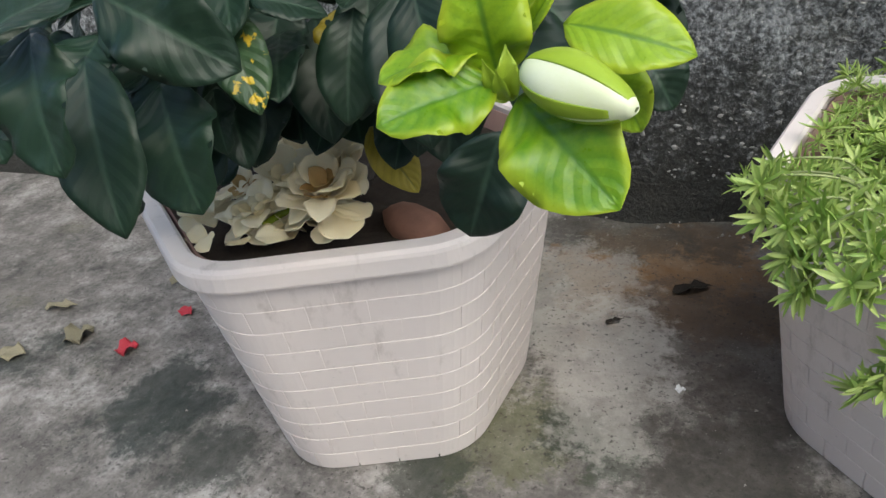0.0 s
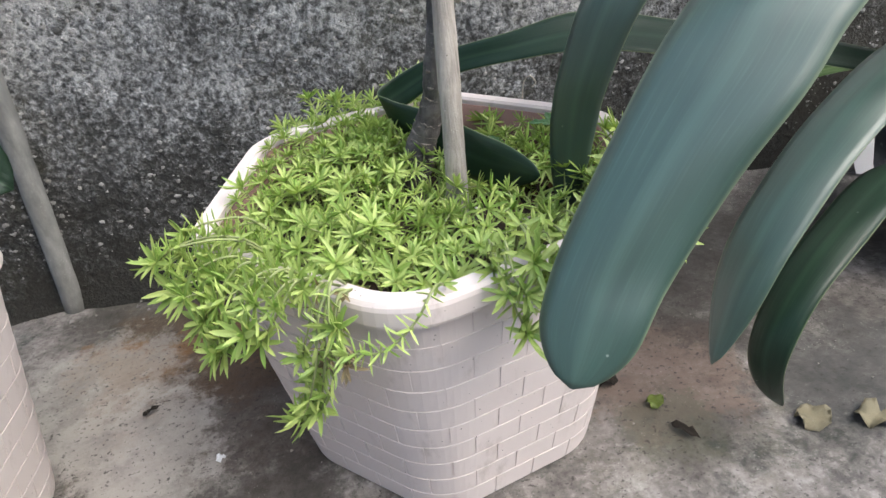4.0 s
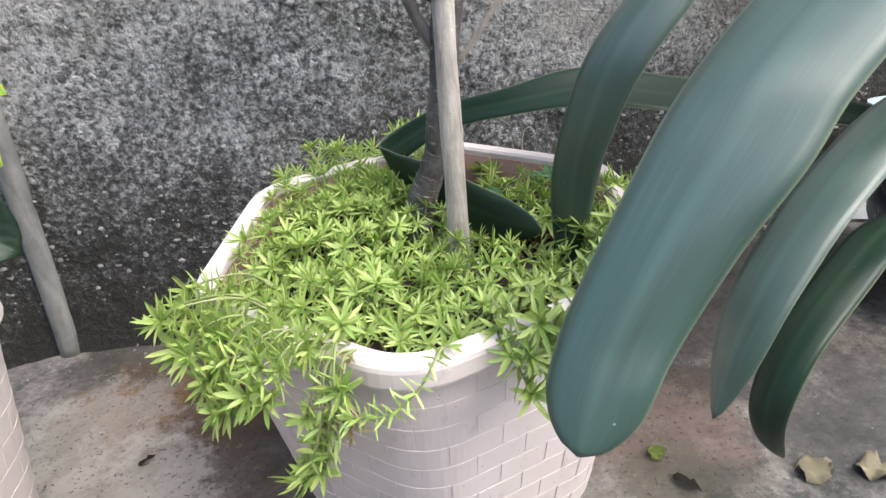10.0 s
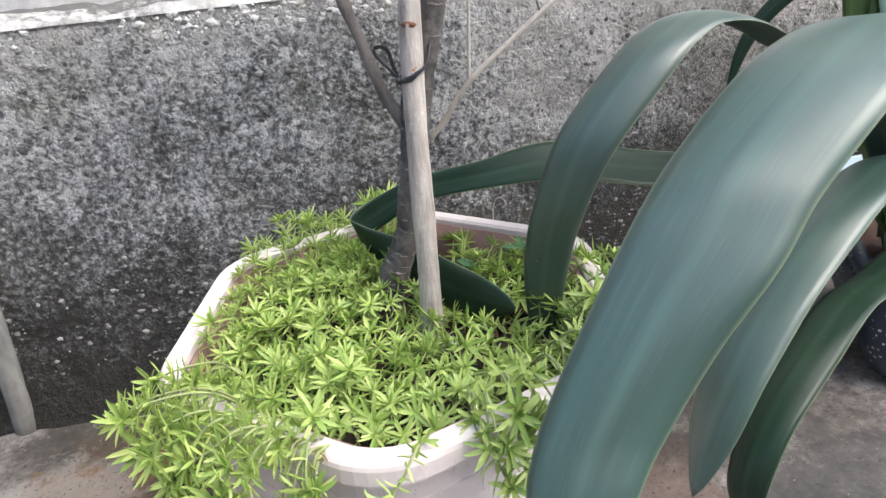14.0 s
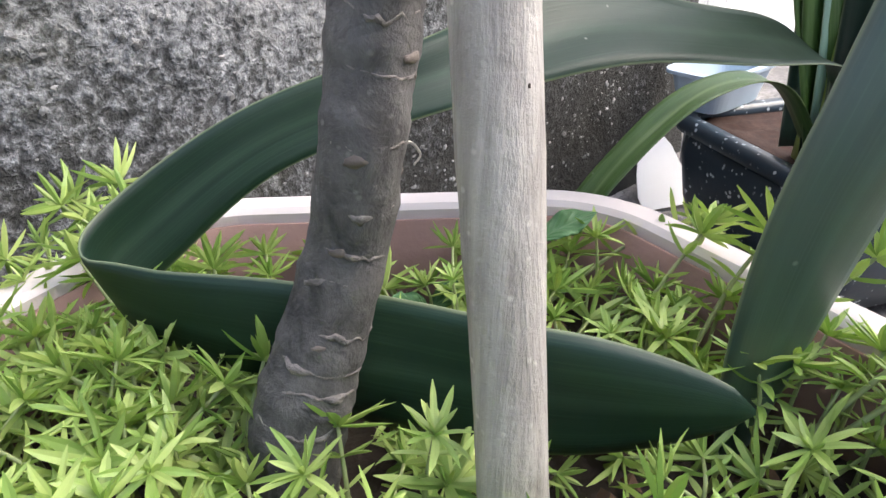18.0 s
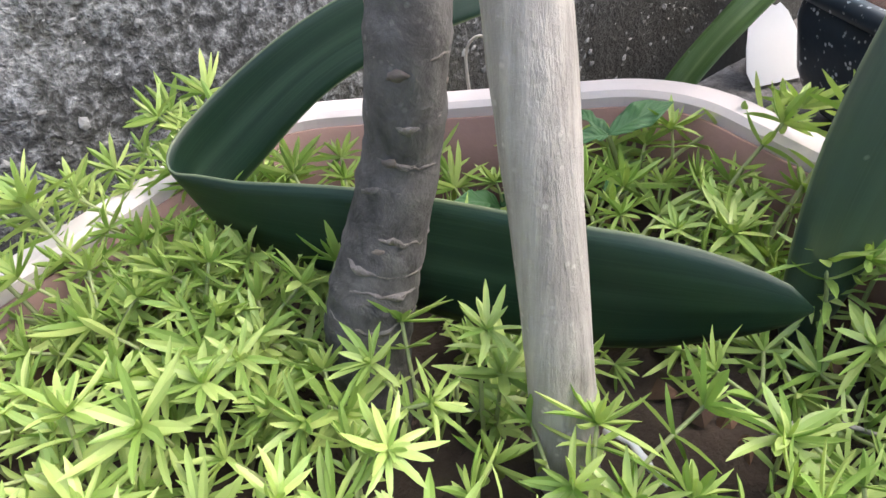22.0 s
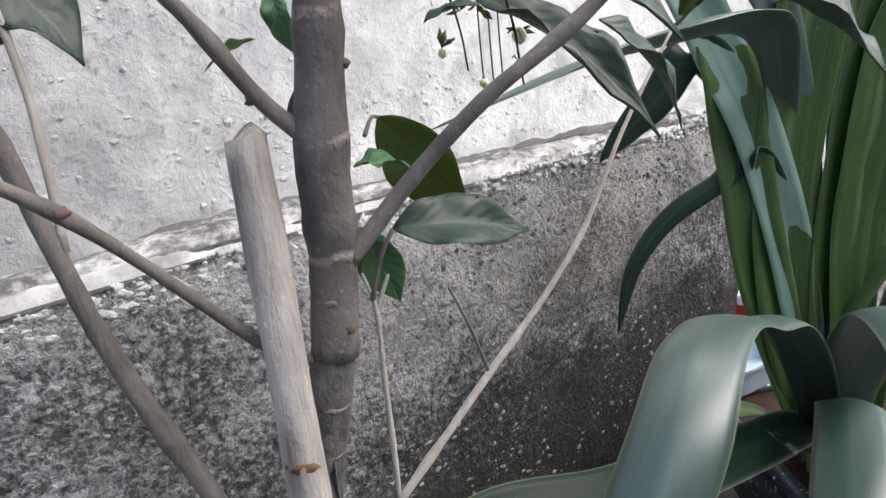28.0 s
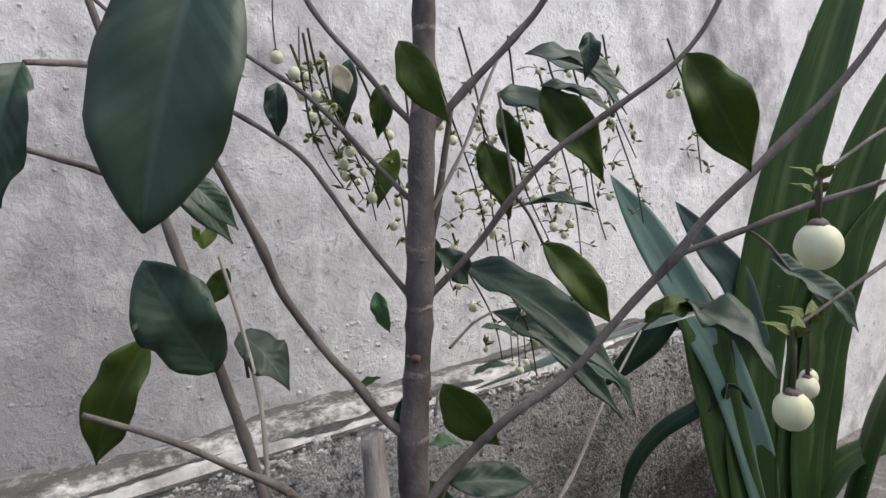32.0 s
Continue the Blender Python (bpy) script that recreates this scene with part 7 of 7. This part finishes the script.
def flat_scrap(name, at, size, turn, material, label, category, kind=0, lift=0.0, group="", tilt=(0, 0, 1)):
    a = radians(turn)
    base = Vector((at[0] - 0.5 * size * math.cos(a), at[1] - 0.5 * size * math.sin(a), 0.0028 + lift))
    tip = base + Vector((size * math.cos(a), size * math.sin(a), 0.001))
    mesh = SCRAPS[kind].copy()
    mesh.materials.append(material)
    return tagged(made(name, mesh, material, matrix=leaf_pose(base, tip, tilt)), label, category, group)


SCRAPS = [blade_mesh("scrap", 0.62, 0.15, 0.25, 0.0, 0.15, 0.5, 0.5, 70, 9, 7), blade_mesh("scrap", 0.35, 0.3, 0.4, 0.2, 0.2, 0.45, 0.6, 71, 9, 7), blade_mesh("scrap", 0.9, 0.2, 0.2, 0.0, 0.25, 0.5, 0.45, 72, 9, 7)]


def litter():
    fallen = "fallen leaves on the concrete"
    flat_scrap("dry_leaf", (-0.566, 0.519), 0.05, 20, DRY_LEAF, "yellowish dry leaf lying on the concrete", "dry leaf", 1, 0, fallen)
    flat_scrap("dry_leaf", (-0.484, 0.473), 0.042, 60, DRY_LEAF, "yellowish dry leaf lying on the concrete", "dry leaf", 2, 0, fallen)
    flat_scrap("dry_leaf", (-0.55, 0.42), 0.046, 10, DRY_LEAF, "yellowish dry leaf lying on the concrete", "dry leaf", 0, 0, fallen)
    flat_scrap("dry_leaf", (0.365, 0.866), 0.05, 5, DRY_LEAF, "tan dry leaf lying by the wall", "dry leaf", 1, 0.003, fallen)
    flat_scrap("dry_leaf", (0.848, 0.415), 0.036, 70, DRY_LEAF, "grey-brown scrap of leaf on the concrete", "dry leaf", 2, 0, fallen)
    flat_scrap("dry_leaf", (0.902, 0.398), 0.036, -40, DRY_LEAF, "grey-brown scrap of leaf on the concrete", "dry leaf", 2, 0, fallen)
    flat_scrap("dry_leaf", (-0.43, 0.62), 0.05, 100, DRY_LEAF, "curled brown leaf behind the planter", "dry leaf", 1, 0.004, fallen)
    flat_scrap("dry_leaf", (0.951, 0.85), 0.045, 15, PETAL, "pale yellow leaf lying by the wall", "dry leaf", 0, 0.002, fallen)
    flat_scrap("dry_leaf", (1.108, 0.836), 0.03, 50, PETAL, "pale yellow leaf lying by the wall", "dry leaf", 2, 0.002, fallen)
    flat_scrap("red_petal", (-0.393, 0.466), 0.03, 35, RED_PETAL, "crimson petal fallen on the concrete", "petal", 2, 0, "red petals")
    flat_scrap("red_petal", (-0.365, 0.549), 0.028, -20, RED_PETAL, "crimson petal fallen on the concrete", "petal", 0, 0, "red petals")
    flat_scrap("green_scrap", (0.717, 0.482), 0.02, 80, BRACT, "small green leaf scrap on the concrete", "leaf scrap", 2)
    flat_scrap("dark_leaf", (0.726, 0.437), 0.032, -60, DARK_LITTER, "blackened curled leaf on the concrete", "leaf scrap", 1)
    flat_scrap("dark_leaf", (0.275, 0.725), 0.05, 25, DARK_LITTER, "thin dark twig scrap on the concrete", "leaf scrap", 1)
    flat_scrap("dark_leaf", (0.193, 0.644), 0.022, 30, DARK_LITTER, "thin dark twig scrap on the concrete", "leaf scrap", 1)
    flat_scrap("dark_leaf", (1.019, 0.853), 0.05, 20, DARK_LITTER, "dark brown curled leaf by the wall", "leaf scrap", 1, 0.004)
    flat_scrap("dark_leaf", (0.68, 0.53), 0.035, -30, DARK_LITTER, "dark rotten leaf beside the planter", "leaf scrap", 2)
    flat_scrap("white_chip", (0.274, 0.547), 0.011, 10, PAPER, "tiny white chip on the concrete", "chip", 2)
    tagged(blob("brick_fragment", BRICK_CHIP, None, (0.018, 0.014, 0.012), (1.066, 0.757, 0.01), 3, 0.35), "small broken piece of red brick on the concrete", "brick piece")
    rng = np.random.default_rng(21)
    verts, faces = [], []
    for k in range(420):
        x, y = rng.uniform(-0.65, 1.2), rng.uniform(0.25, 0.9)
        if rng.random() < 0.5:
            y = 0.89 - abs(rng.normal()) * 0.03
        r = rng.uniform(0.0007, 0.0022) * (1.6 if y > 0.85 else 1)
        b = len(verts)
        for dx, dy, dz in ((1, 0, 0), (-0.3, 0.9, 0), (-0.6, -0.8, 0), (0.1, 0.1, 1.1), (0, 0, -0.6)):
            verts.append((x + r * dx * rng.uniform(0.7, 1.4), y + r * dy * rng.uniform(0.7, 1.4), 0.0012 + r * dz))
        faces += [tuple(b + i for i in f) for f in ((0, 1, 3), (1, 2, 3), (2, 0, 3), (1, 0, 4), (2, 1, 4), (0, 2, 4))]
    tagged(made("crumbs", to_mesh("crumbs", verts, faces, smooth=False), PEBBLE), "cement crumbs and grit scattered on the concrete", "grit", kind="stuff")
    verts, faces = [], []
    for k in range(60):
        x, y = rng.uniform(0.57, 0.66), rng.uniform(0.48, 0.66)
        a, r = rng.uniform(0, 6.28), rng.uniform(0.003, 0.009)
        b = len(verts)
        for da, s in ((0, 1), (2.0, 0.7), (3.3, 0.9), (4.6, 0.6)):
            verts.append((x + r * s * math.cos(a + da), y + r * s * math.sin(a + da), 0.226 + rng.uniform(0, 0.006)))
        verts.append((x, y, 0.234))
        faces += [(b, b + 1, b + 4), (b + 1, b + 2, b + 4), (b + 2, b + 3, b + 4), (b + 3, b, b + 4), (b, b + 3, b + 2, b + 1)]
    tagged(made("bark_chips", to_mesh("bark_chips", verts, faces, smooth=False), BARK_CHIP), "brown bark chips on the planter soil", "bark chips", kind="stuff")
    tagged(tube("dry_root", [(0.588, 0.505, 0.232, 0.0012), (0.598, 0.5, 0.238, 0.0011), (0.607, 0.492, 0.236, 0.001), (0.613, 0.483, 0.233, 0.0008)], PALE_TWIG, None, "", 6, 4), "white dry rootlet on the planter soil", "root")
    tagged(tube("dry_tendril", [(0.652, 0.695, 0.215, 0.001), (0.658, 0.702, 0.26, 0.0009), (0.662, 0.706, 0.283, 0.0008), (0.668, 0.702, 0.29, 0.0008), (0.673, 0.699, 0.283, 0.0007), (0.669, 0.7, 0.278, 0.0006)], PALE_TWIG, None, "", 6, 5), "dry curled tendril rising over the planter rim", "tendril")


BARK_CHIP = simple("brown bark chip", (0.17, 0.095, 0.06), 0.9, 0.35, 50, 0.6, island=True)


def slab(name, size, at, turn, material, label, category, parent=None, tilt=0.0, bevel=0.002):
    bm = bmesh.new()
    bmesh.ops.create_cube(bm, size=1)
    bmesh.ops.scale(bm, vec=size, verts=bm.verts)
    bmesh.ops.bevel(bm, geom=list(bm.edges), offset=bevel, segments=2, affect="EDGES")
    ob = from_bmesh(name, bm, material, parent, "", pose(*at, tilt, 0, turn))
    return tagged(ob, label, category)


def odds():
    bm = bmesh.new()
    rng = np.random.default_rng(4)
    outline = [(0, 0), (0.075, 0), (0.078, 0.05), (0.07, 0.085)] + [(0.07 - 0.008 * k, 0.085 + 0.012 * rng.random() + 0.002 * k) for k in range(1, 7)] + [(0.012, 0.075), (0.003, 0.05), (-0.004, 0.02)]
    low = [bm.verts.new((x, 0.0006 * math.sin(60 * y), y)) for x, y in outline]
    face = bm.faces.new(low)
    grown = bmesh.ops.extrude_face_region(bm, geom=[face])
    for v in grown["geom"]:
        if isinstance(v, bmesh.types.BMVert):
            v.co.y += 0.0012
    paper = from_bmesh("torn_paper", bm, PAPER, None, "", pose(1.235, 0.825, 0.004, -38, 0, -28))
    tagged(paper, "torn white sheet of paper standing behind the pot", "paper")
    carton = thing("carton", "white and red printed carton standing behind the pot", "carton", at=(1.4, 0.82, 0))
    slab("box", (0.09, 0.06, 0.24), (0, 0, 0.12), 25, PAPER, "", "", carton)
    slab("red_band", (0.0915, 0.0615, 0.045), (0, 0, 0.205), 25, RED_CARD, "red printed band", "", carton)
    for k in range(3):
        slab("print_bar", (0.05, 0.002, 0.004), (-0.013, -0.03, 0.214 - 0.009 * k), 25, PAPER, "", "", carton, bevel=0.0004)
    tray = thing("plastic_tray", "pale blue plastic tray resting on the rim of the speckled pot", "tray", at=(1.268, 0.768, 0.1585))
    rings = []
    for hx, hy, z in ((0.055, 0.028, 0.0), (0.066, 0.036, 0.04), (0.073, 0.042, 0.042), (0.073, 0.042, 0.046), (0.064, 0.034, 0.046), (0.053, 0.026, 0.004)):
        for a in np.linspace(0, 2 * math.pi, 28, endpoint=False):
            c, d = math.cos(a), math.sin(a)
            rings.append((hx * math.copysign(abs(c) ** 0.4, c), hy * math.copysign(abs(d) ** 0.4, d), z))
    shape = sheet_faces(6, 28, True) + [tuple(range(27, -1, -1)), tuple(140 + k for k in range(28))]
    made("body", to_mesh("body", rings, shape, smooth=False), BLUE_PLASTIC, tray, "pale blue rim and tapered sides", pose(0, 0, 0, 0, 0, -8))
    tagged(tube("drain_pipe", [(0.052, 0.903, -0.01, 0.014), (0.062, 0.905, 0.12, 0.014), (0.071, 0.905, 0.25, 0.0145), (0.08, 0.906, 0.38, 0.0145), (0.09, 0.908, 0.49, 0.014)], CEMENT_PIPE, None, "", 12, 5), "pale grey cement pipe leaning up the wall", "pipe", kind="structure")


seedling()
litter()
odds()
